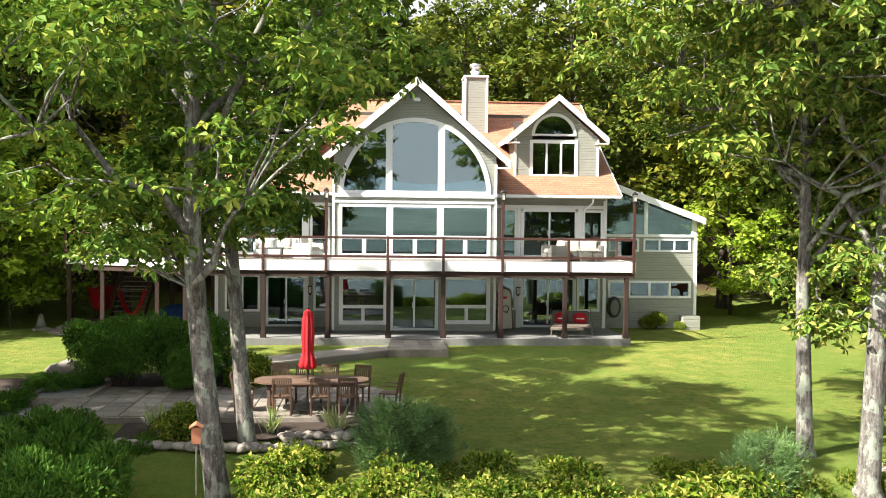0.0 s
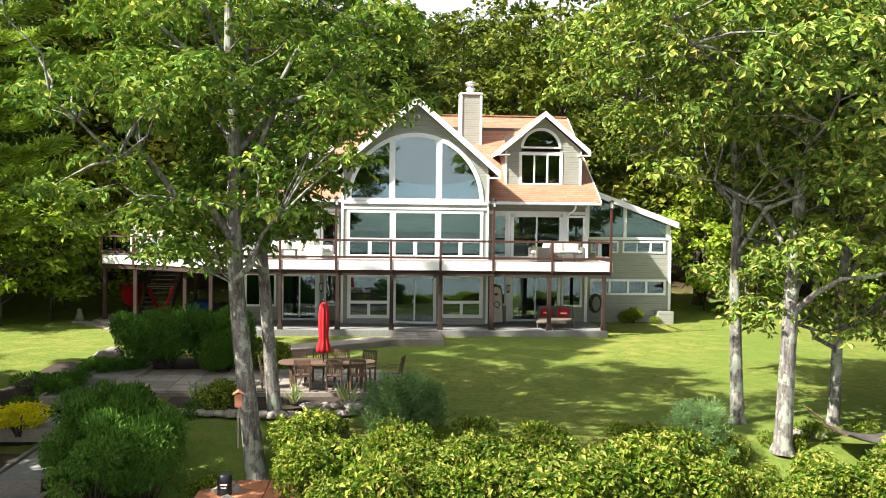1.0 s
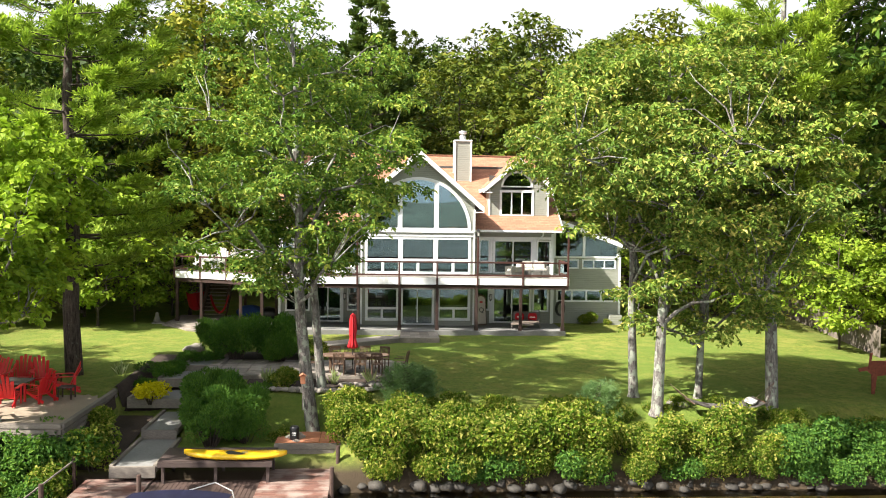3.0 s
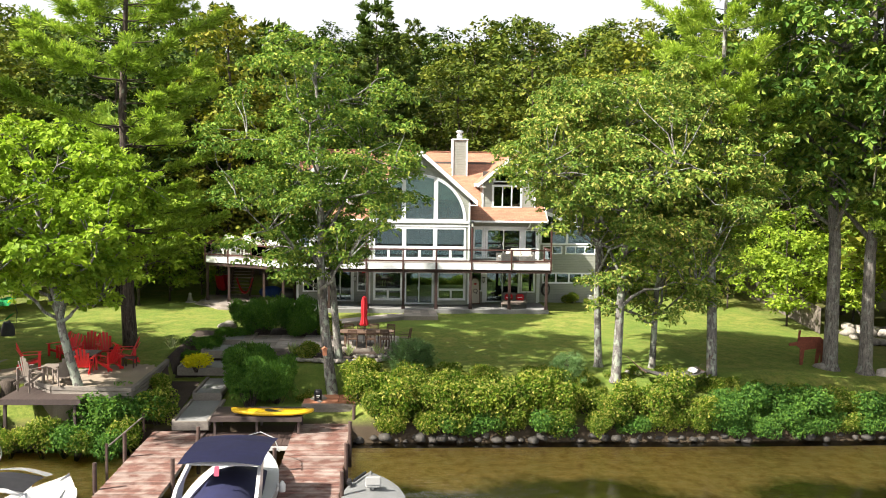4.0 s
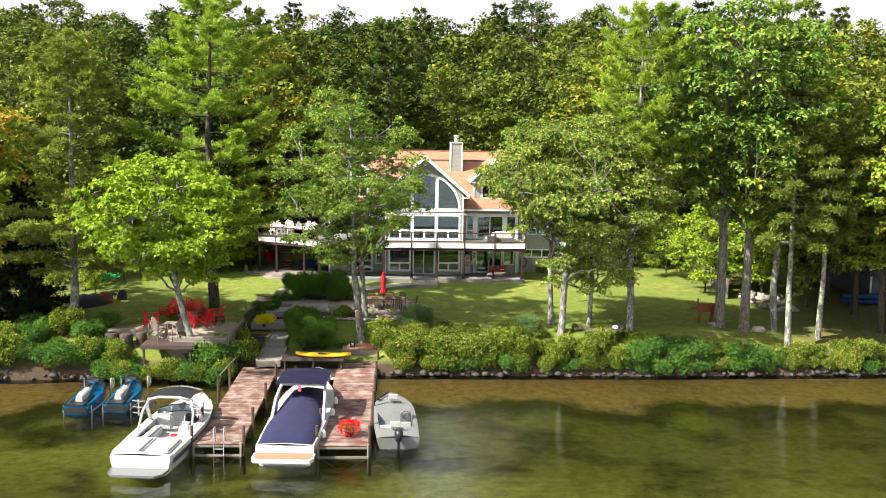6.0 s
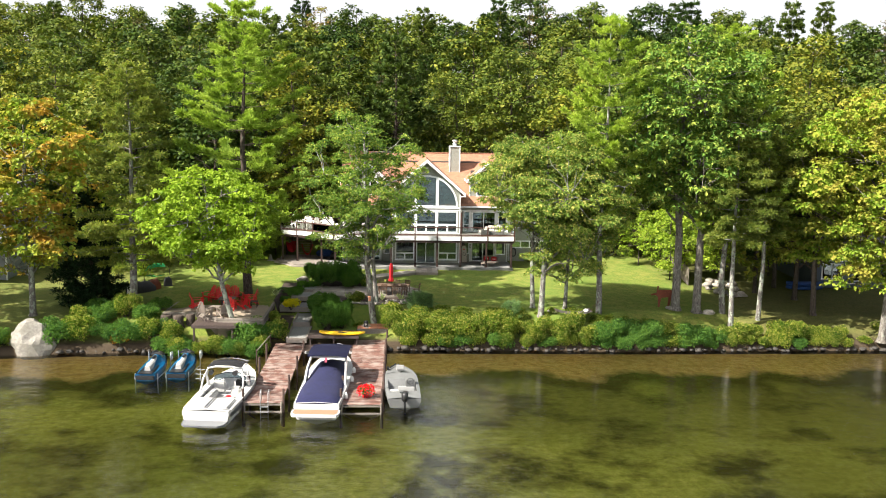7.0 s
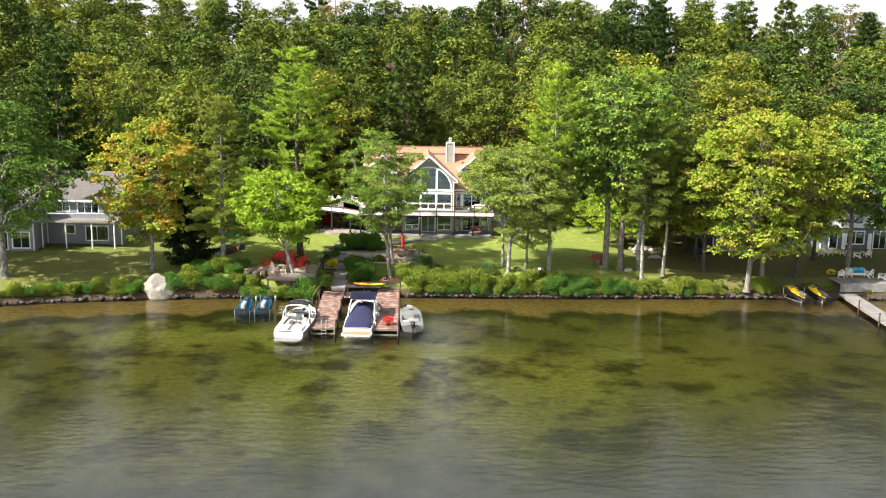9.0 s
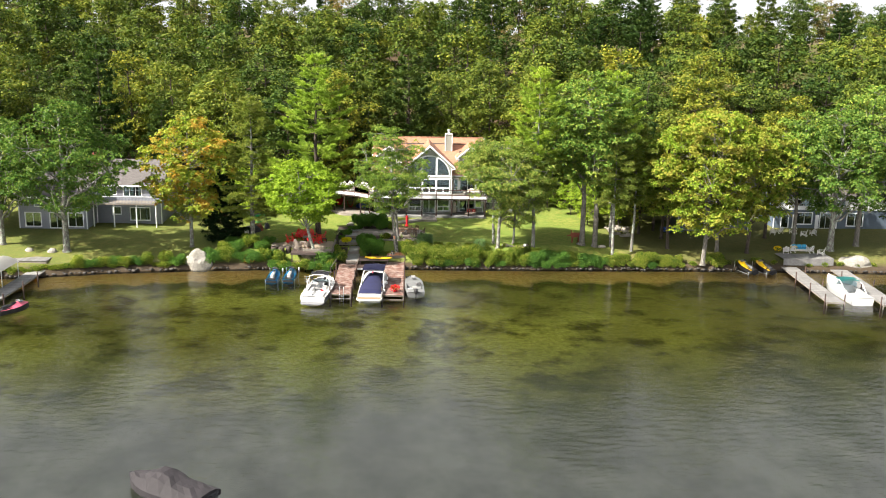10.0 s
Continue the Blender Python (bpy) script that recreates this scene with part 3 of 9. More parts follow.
# ---- plants ----


def sweep(pts, radii, n):
    """Rings of a tapered limb as arrays of points and quads."""
    pts = np.asarray(pts, float)
    d = np.gradient(pts, axis=0)
    d /= np.linalg.norm(d, axis=1)[:, None] + 1e-9
    ref = np.where(np.abs(d[:, 2:3]) > 0.9, np.array([[1.0, 0, 0]]), np.array([[0, 0, 1.0]]))
    u = np.cross(d, ref)
    u /= np.linalg.norm(u, axis=1)[:, None] + 1e-9
    v = np.cross(d, u)
    a = np.arange(n) * 2 * math.pi / n
    V = pts[:, None] + np.asarray(radii)[:, None, None] * (np.cos(a)[None, :, None] * u[:, None] + np.sin(a)[None, :, None] * v[:, None])
    k = len(pts)
    i, j = np.meshgrid(np.arange(k - 1), np.arange(n), indexing="ij")
    F = np.stack([i * n + j, i * n + (j + 1) % n, (i + 1) * n + (j + 1) % n, (i + 1) * n + j], -1).reshape(-1, 4)
    return V.reshape(-1, 3), F


def weld(pieces):
    V, F, o = [], [], 0
    for v, f in pieces:
        V.append(v)
        F.append(f + o)
        o += len(v)
    return np.concatenate(V), np.concatenate(F)


def unit(a):
    return a / (np.linalg.norm(a, axis=1)[:, None] + 1e-9)


def blades(rng, P, A, size, wide, up=0.3, fold=0.18, face=None, small=False):
    """Leaves: at each point P a folded kite along A (small: a plain triangle), turned towards face."""
    n = len(P)
    A = unit(A)
    N = rng.normal(size=(n, 3)) * 0.6 + np.array([0, 0, up])
    if face is not None:
        N = N * 0.75 + face
        A = unit(A * 0.8 + rng.normal(size=(n, 3)) * 0.6)
        A = unit(A - face * (A * face).sum(1)[:, None] * 0.6)
    N = unit(N)
    S = unit(np.cross(A, N))
    N = np.cross(S, A)
    s = (size * rng.uniform(0.7, 1.25, n))[:, None]
    if small:
        V = np.stack([P, P + A * s * 0.8 + S * s * wide, P + A * s - S * s * wide * 0.75], 1).reshape(-1, 3)
        return V, np.arange(3 * n).reshape(-1, 3)
    mid = P + A * s * 0.5
    V = np.stack([P, mid + S * s * wide + N * s * fold, P + A * s - N * s * 0.12, mid - S * s * wide + N * s * fold], 1).reshape(-1, 3)
    i = np.arange(n)[:, None] * 4
    return V, np.concatenate([i + np.array([[0, 1, 2]]), i + np.array([[0, 2, 3]])])


def curve(a, b, lift, k, rng, wob=0.06):
    a, b = np.asarray(a, float), np.asarray(b, float)
    t = np.linspace(0, 1, k)[:, None]
    L = np.linalg.norm(b - a)
    p = a + (b - a) * t + np.array([0, 0, lift * L]) * (t * (1 - t) * 4)
    p[1:-1] += rng.normal(size=(k - 2, 3)) * wob * L * 0.5
    return p


def leaflets(rng, Q, N, size, star, wide, small):
    """Rosettes of leaves at the points Q, lying roughly across N; small: plain triangles."""
    n = len(Q)
    N = unit(N)
    T = unit(np.cross(N, rng.normal(size=(n, 3))))
    B = np.cross(N, T)
    a = (rng.uniform(0, 6.28, n)[:, None] + np.arange(star)[None] * 6.283 / star + rng.normal(0, 0.35, (n, star))).reshape(-1)
    k = np.repeat(np.arange(n), star)
    A = unit(np.cos(a)[:, None] * T[k] + np.sin(a)[:, None] * B[k] - N[k] * rng.uniform(-0.1, 0.6, len(k))[:, None] + rng.normal(0, 0.22, (len(k), 3)))
    M = unit(N[k] + rng.normal(0, 0.4, (len(k), 3)))
    S = unit(np.cross(A, M))
    U = np.cross(S, A)
    s = (size * rng.uniform(0.65, 1.25, len(k)))[:, None]
    P = Q[k] + A * s * 0.12
    if small:
        V = np.stack([P, P + A * s * 0.8 + S * s * wide, P + A * s - S * s * wide * 0.8], 1).reshape(-1, 3)
        return V, np.arange(3 * len(k)).reshape(-1, 3)
    mid = P + A * s * 0.58
    V = np.stack([P, mid + S * s * wide + U * s * 0.12, P + A * s - U * s * 0.14, mid - S * s * wide + U * s * 0.12], 1).reshape(-1, 3)
    i = np.arange(len(k))[:, None] * 4
    return V, np.concatenate([i + np.array([[0, 1, 2]]), i + np.array([[0, 2, 3]])])


def broadleaf(seed, H, low, R, trunk, n=110, rc=0.95, per=100, size=0.19, lean=(0, 0), skew=(0, 0), peak=0.42, lump=0.34, hollow=0.3,
              keep=None, forks=11, sides=8, star=6, flat=0.45, wide=0.30, small=False, space=0.68, bare=0.0):
    """A tree: a leaning trunk, limbs that fork to leaf clumps spread through an uneven crown. Returns bark and leaf arrays."""
    rng = np.random.default_rng(seed)
    k = 11
    zt = np.linspace(0, H * 0.93, k)
    sway = np.cumsum(rng.normal(0, 0.006 * H, (k, 2)) * (zt > 0.3 * H)[:, None], axis=0)
    axis = np.stack([lean[0] * zt * (1 - 0.45 * zt / H) + sway[:, 0], lean[1] * zt + sway[:, 1], zt], 1)
    rad = trunk * (1 - 0.9 * (zt / zt[-1])) ** 0.75
    axis0 = np.concatenate([axis[:1], axis[:1] + (axis[1:2] - axis[:1]) * 0.2, axis[1:]])
    bark = [sweep(axis0, np.concatenate([[trunk * 1.5], [trunk * 1.04], rad[1:]]), sides)]

    def stem(z):
        return np.array([np.interp(z, zt, axis[:, j]) for j in range(3)])

    C, z0 = np.zeros((0, 3)), low * H
    for _ in range(n * 90):
        if len(C) >= n:
            break
        q, az = rng.uniform(0, 1), rng.uniform(0, 6.283)
        prof = 0.4 + 0.6 * (q / peak) ** 0.7 if q < peak else math.sqrt(max(0, 1 - ((q - peak) / (1 - peak)) ** 2))
        if rng.uniform() > prof:
            continue
        r = prof * R * (1 + lump * 1.7 * noise.noise(Vector((math.cos(az) * 1.5 + seed, math.sin(az) * 1.5, q * 3.2)))) * math.sqrt(rng.uniform(hollow ** 2, 1))
        p = stem(z0 + q * (H - z0)) + np.array([math.cos(az) * r + skew[0] * q ** 0.5, math.sin(az) * r + skew[1] * q ** 0.5, 0])
        p[2] = z0 + q * (H - z0)
        if (keep and not keep(*p)) or (len(C) and np.min(np.linalg.norm((C - p) * np.array([1, 1, 1.35]), axis=1)) < space * rc):
            continue
        C = np.vstack([C, p])
    far = [int(np.argmax(C[:, 2]))]
    while len(far) < min(forks, len(C)):
        far.append(int(np.argmax(np.min(np.linalg.norm(C[:, None] - C[far][None], axis=2), axis=1))))
    nodes = [stem(z) for z in np.linspace(z0, H * 0.9, 8)]
    for i in far:
        d = np.linalg.norm(C[i, :2] - stem(C[i, 2])[:2])
        foot = stem(min(max(C[i, 2] - 0.35 * H * 0.12 - 0.55 * d, z0 * 0.8), H * 0.86))
        c = curve(foot, C[i] - np.array([0, 0, 0.15]), 0.10, 7, rng, 0.09)
        r0 = max(0.03, trunk * 0.45 * (1 - 0.55 * foot[2] / H))
        bark.append(sweep(c, np.linspace(r0, 0.014, 7), 6 if not small else 4))
        nodes += list(c[2:])
    nodes = np.array(nodes)
    for i in range(len(C)):
        if i in far:
            continue
        if small and i % 2:
            continue
        cost = np.linalg.norm(nodes - C[i], axis=1) + 1.2 * np.maximum(0, nodes[:, 2] - C[i, 2])
        o = nodes[int(np.argmin(cost))]
        bark.append(sweep(curve(o, C[i], 0.06, 4 if not small else 3, rng, 0.10), np.linspace(0.035 if not small else 0.05, 0.008, 4 if not small else 3), 4 if not small else 3))
    leafy = C[rng.uniform(size=len(C)) >= bare]
    rr = rc * rng.uniform(0.65, 1.3, len(leafy))
    m = np.repeat(np.arange(len(leafy)), rng.poisson(per / star * (rr / rc) ** 2))
    d = unit(rng.normal(size=(len(m), 3)))
    d[:, 2] = np.where(d[:, 2] < -0.3, -d[:, 2], d[:, 2])
    Q = leafy[m] + d * (rr[m] * rng.uniform(0, 1, len(m)) ** 0.42)[:, None] * np.array([[1, 1, flat]])
    Q[:, 2] -= 0.22 * np.linalg.norm(d[:, :2], axis=1) * rr[m] * rng.uniform(0, 1, len(m))
    N = 0.55 * d + np.array([[0, 0, 0.75]]) + rng.normal(0, 0.3, d.shape)
    return weld(bark), leaflets(rng, Q, N, size, star, wide, small)


def conifer(seed, H, low, R, trunk, step, per, tuft, size, wide, droop=0.0, power=0.85, gap=0.2):
    rng = np.random.default_rng(seed)
    zt = np.linspace(0, H, 9)
    axis = np.stack([np.cumsum(rng.normal(0, 0.004 * H, 9)), np.cumsum(rng.normal(0, 0.004 * H, 9)), zt], 1)
    bark = [sweep(axis, trunk * (1.03 - zt / H), 8)]
    P, A = [], []
    z = low * H
    while z < H * 0.985:
        p = (z - low * H) / (H * (1 - low))
        base = np.array([np.interp(z, zt, axis[:, j]) for j in range(3)])
        m = rng.integers(4, 7)
        a0 = rng.uniform(0, 6.28)
        for b in range(m):
            if rng.uniform() < gap * (1 - p):
                continue
            az = a0 + b * 6.283 / m + rng.uniform(-0.3, 0.3)
            ln = R * ((1 - p) ** power) * min(1, 0.6 + 2 * p) * rng.uniform(0.5, 1.2) + 0.25
            e = base + np.array([math.cos(az) * ln, math.sin(az) * ln, ln * (0.12 + 0.35 * p - droop)])
            q = curve(base, e, -0.06 + 0.5 * droop, 5, rng, 0.03)
            bark.append(sweep(q, np.linspace(max(0.015, trunk * 0.22 * (1 - p)), 0.006, 5), 4))
            k = max(2, int(ln * per))
            for s in rng.uniform(0.25, 1.0, k):
                o = np.array([np.interp(s, np.linspace(0, 1, 5), q[:, c]) for c in range(3)])
                side = az + rng.choice([-1, 1]) * rng.uniform(0.2, 1.1)
                w = rng.uniform(0.15, 0.34) * ln * (1.1 - s) + 0.12
                f = o + np.array([math.cos(side) * w, math.sin(side) * w, w * (0.15 - droop)])
                tt = rng.uniform(0.2, 1, tuft)[:, None]
                P.append(o + (f - o) * tt + rng.normal(0, 0.06, (tuft, 3)))
                A.append((f - o) / w * 0.9 + rng.normal(0, 0.55, (tuft, 3)) + np.array([0, 0, 0.35 - 1.6 * droop]))
        z += step * rng.uniform(0.7, 1.3)
    P, A = np.concatenate(P), np.concatenate(A)
    return weld(bark), blades(rng, P, A, size, wide, 0.9, 0.03, small=True)


def shrub(seed, w, h, n, size, wide=0.27, spiky=0.0, lumps=9):
    rng = np.random.default_rng(seed)
    stems = []
    C = np.stack([rng.uniform(-0.62, 0.62, lumps) * w / 2, rng.uniform(-0.62, 0.62, lumps) * w / 2, rng.uniform(0.3, 0.68, lumps) * h], 1)
    for c in C:
        stems.append(sweep(curve((c[0] * 0.15, c[1] * 0.15, -0.1), c, 0.1, 4, rng), np.linspace(0.03, 0.008, 4), 4))
    r = rng.uniform(0.28, 0.46, lumps) * (10 / lumps) ** 0.35
    i = rng.integers(0, lumps, n)
    d = unit(rng.normal(size=(n, 3)) + np.array([0, 0, 0.25]))
    k = rng.uniform(0.45, 1.0, n) ** 0.5
    off = d * k[:, None] * (r[i][:, None] * np.array([[w * 0.62, w * 0.62, h * 0.75]]))
    P = C[i] + off
    P[:, 2] = np.maximum(P[:, 2], 0.03)
    face = unit(d + np.array([0, 0, 0.35]))
    A = d * (0.5 + spiky) + rng.normal(size=(n, 3)) * (0.55 - 0.25 * spiky) + np.array([0, 0, 0.3 * spiky])
    return weld(stems), blades(rng, P, A, size, wide, 0.5, face=None if spiky > 0.4 else face * 0.8)


def plant(name, arrays, bark, leaf, label, category, stem="trunk", crown="crown"):
    """A model of a plant, kept to be placed by copies."""
    ob = thing(name, Matrix(), label, category)
    tr = new(stem, np_mesh(stem, *arrays[0], bark, True))
    cr = new(crown, np_mesh(crown, *arrays[1], leaf))
    tr.parent = cr.parent = ob
    return ob


USED = set()


def place(ob, x, y, turn=0.0, size=1.0, z=None, group="", label="", high=None):
    """Puts the model itself at the first call, copies of it after that."""
    z = lz(x, y) - 0.06 if z is None else z
    m = pose(x, y, z, 0, 0, turn) @ Matrix.Diagonal((size, size, high or size, 1))
    if ob.name in USED:
        c = copy_thing(ob, m)
        c.matrix_basis = m
    else:
        USED.add(ob.name)
        ob.matrix_basis = m
        c = ob
    return tagged(c, label, group=group)


# oaks and maples of the shore
oak_a = plant("oak_tree", broadleaf(11, 16.0, 0.30, 5.0, 0.25, 160, 0.92, 190, 0.205, (-0.13, 0.0), (-0.4, 0), 0.5, star=7, wide=0.24, keep=lambda x, y, z: x < 0.7 + 1.1 * max(0, z - 6.4) and (z > 6.0 or (x < -0.8 and z > 5.2))), BARK, OAK,
              "tall oak with lichen-spotted grey trunk and green crown", "tree")
place(oak_a, -4.45, 18.0, 0)
oak_a2 = plant("oak_tree", broadleaf(17, 13.0, 0.32, 3.6, 0.19, 85, 0.85, 190, 0.205, (-0.10, 0.02), star=7, wide=0.24, bare=0.1, keep=lambda x, y, z: x < 1.9), BARK, OAK, "slender grey oak leaning beside a taller one", "tree")
place(oak_a2, -4.3, 20.35, 0)
oak_b = plant("oak_tree", broadleaf(23, 14.0, 0.30, 5.9, 0.23, 190, 1.0, 210, 0.21, (0.03, -0.02), (0.6, -0.3), 0.42, star=7, wide=0.24, keep=lambda x, y, z: z > 6.2 - 0.62 * x), BARK, OAK_WARM, "spreading oak with leaves turning gold on a mown lawn", "tree")
place(oak_b, 8.25, 17.45, 0)
oak_c = plant("oak_tree", broadleaf(29, 13.2, 0.36, 5.2, 0.19, 145, 0.95, 210, 0.21, (-0.05, -0.01), (-0.6, 0), 0.45, star=7, wide=0.24, keep=lambda x, y, z: z > 6.0 - 0.8 * x), BARK, OAK_WARM, "slim oak with pale grey trunk and gold-tipped leaves", "tree")
place(oak_c, 7.9, 19.4, 0)
oak_d = plant("oak_tree", broadleaf(31, 12.8, 0.20, 5.0, 0.16, 155, 0.95, 210, 0.21, (0.03, -0.01), (0.9, 0), 0.45, star=7, wide=0.24, keep=lambda x, y, z: z > 2.6), BARK, OAK_WARM, "small-trunked oak with low hanging gold-tipped branches", "tree")
place(oak_d, 10.4, 19.2, 0)
lime = plant("maple_tree", broadleaf(37, 11.5, 0.38, 5.2, 0.22, 165, 1.0, 120, 0.26, (-0.32, 0.0), (0, 0), 0.42, wide=0.38), BARK, LIME_LEAF, "bright green maple leaning over a fire-pit terrace", "tree")
place(lime, -14.35, 15.0, 0, z=1.3)
orange = plant("maple_tree", broadleaf(41, 16.5, 0.24, 5.6, 0.26, 165, 1.2, 85, 0.36, wide=0.38), BARK, ORANGE_LEAF, "maple with orange and yellow autumn leaves", "tree")
place(orange, -30.2, 18.8, 0)
gold = plant("maple_tree", broadleaf(43, 19.5, 0.2, 6.6, 0.30, 200, 1.3, 110, 0.32, (0.05, 0.0), wide=0.36), BARK_PALE, YELLOW_LEAF, "tall pale-barked maple with yellowing leaves at the shore", "tree")
place(gold, 33.8, 15.2, 0, z=0.6)
place(gold, 36.2, 17.2, 130, 0.95)
gold_b = plant("maple_tree", broadleaf(47, 17.0, 0.3, 5.4, 0.26, 150, 1.25, 80, 0.38, (0.06, 0.0), wide=0.36), BARK_DARK, YELLOW_LEAF, "dark-barked maple with yellow-green leaves", "tree")
place(gold_b, 40.5, 18.5, 0, 0.95)
place(gold_b, 30.6, 20.0, 200, 0.9)
wide_oak = plant("oak_tree", broadleaf(53, 18.0, 0.27, 7.6, 0.42, 210, 1.35, 85, 0.38, lump=0.4), BARK, OAK_DARK, "broad green oak beside a neighbour's lawn", "tree")
place(wide_oak, -44.6, 15.6, 0)
place(wide_oak, -53.0, 17.5, 110, 0.85)
place(wide_oak, 52.0, 19.8, 60, 1.0)
# pines, hemlock and spruce
pine = plant("pine_tree", conifer(61, 24.5, 0.2, 5.9, 0.34, 1.0, 6.0, 60, 0.36, 0.09, -0.05, 0.55), BARK_DARK, PINE, "tall white pine with layered green plumes", "tree")
place(pine, -14.7, 22.9, 0, 1.1, high=0.95)
pine_b = plant("pine_tree", conifer(63, 24.0, 0.30, 4.8, 0.26, 1.0, 5.5, 56, 0.36, 0.09, -0.05, 0.5), BARK, PINE, "tall white pine with a grey lichened trunk", "tree")
place(pine_b, 12.95, 17.65, 70, 0.92, high=0.95)
place(pine_b, 23.4, 20.2, 150, 0.95)
tall_oak = plant("oak_tree", broadleaf(67, 22.0, 0.38, 5.8, 0.36, 180, 1.25, 85, 0.37, bare=0.05), BARK_PALE, OAK, "very tall straight-trunked oak beside a rock wall", "tree")
place(tall_oak, 19.4, 20.0, 0)
place(tall_oak, 21.0, 19.7, 220, 0.96)
place(tall_oak, 56.5, 22.0, 100, 0.95)
place(tall_oak, 47.8, 21.6, 40, 0.8)
hemlock = plant("hemlock_tree", conifer(71, 18.5, 0.2, 4.6, 0.30, 0.65, 6.5, 34, 0.34, 0.12, 0.16, 0.6), BARK, HEMLOCK, "olive-green hemlock with drooping sprays", "tree")
place(hemlock, -22.5, 18.2, 0)
hemlock_b = plant("hemlock_tree", conifer(75, 17.0, 0.42, 3.8, 0.22, 0.6, 6.5, 34, 0.34, 0.12, 0.18, 0.55), BARK, HEMLOCK, "tall hemlock with a bare lower trunk and yellowing sprays", "tree")
place(hemlock_b, 25.5, 18.5, 90, 0.95)
place(hemlock_b, 22.6, 16.5, 190, 1.0)
spruce = plant("spruce_tree", conifer(73, 9.2, 0.02, 3.1, 0.16, 0.32, 6.5, 18, 0.36, 0.14, 0.10, 0.8, 0.03), BARK_DARK, SPRUCE, "small dark spruce with branches to the ground", "tree")
place(spruce, -26.4, 21.0, 0)

# the woods on the hill
FAR_TREE = dict(sides=6, star=3, flat=0.55, wide=0.42, small=True, forks=6, lump=0.4)
wood_a = plant("forest_tree", broadleaf(81, 17.5, 0.16, 5.6, 0.26, 95, 1.55, 42, 0.62, **FAR_TREE), BARK_DARK, WOODS_LEAF, "leafy green forest tree on the hillside", "tree")
wood_b = plant("forest_tree", broadleaf(83, 20.5, 0.25, 4.9, 0.26, 92, 1.5, 42, 0.62, **FAR_TREE), BARK_DARK, WOODS_LEAF, "tall leafy forest tree on the hillside", "tree")
wood_c = plant("forest_tree", broadleaf(85, 16.0, 0.12, 5.8, 0.24, 95, 1.55, 42, 0.62, **FAR_TREE), BARK_DARK, WOODS_WARM, "rounded forest tree with yellow-green leaves", "tree")
wood_d = plant("forest_tree", broadleaf(87, 17.0, 0.22, 4.6, 0.24, 80, 1.45, 38, 0.6, **FAR_TREE), BARK_DARK, WOODS_RUST, "forest tree with russet autumn leaves", "tree")
wood_p = plant("forest_pine", conifer(91, 21.0, 0.18, 5.0, 0.28, 1.15, 2.6, 20, 0.72, 0.2, -0.04, 0.6, 0.08), BARK_DARK, WOODS_PINE, "forest white pine rising above the woods", "tree")
near_a = plant("forest_tree", broadleaf(181, 18.5, 0.14, 5.4, 0.26, 125, 1.35, 68, 0.42, **FAR_TREE), BARK_DARK, WOODS_LEAF, "leafy green tree at the foot of the woods", "tree")
near_b = plant("forest_tree", broadleaf(183, 20.0, 0.2, 5.0, 0.26, 125, 1.35, 68, 0.42, **FAR_TREE), BARK_DARK, WOODS_WARM, "tall yellow-green tree at the foot of the woods", "tree")
wood_e = plant("forest_sapling", broadleaf(93, 8.0, 0.10, 3.0, 0.09, 70, 0.75, 45, 0.32, **FAR_TREE), BARK_DARK, SAP_LEAF, "young bright-leaved maple at the edge of the woods", "tree")


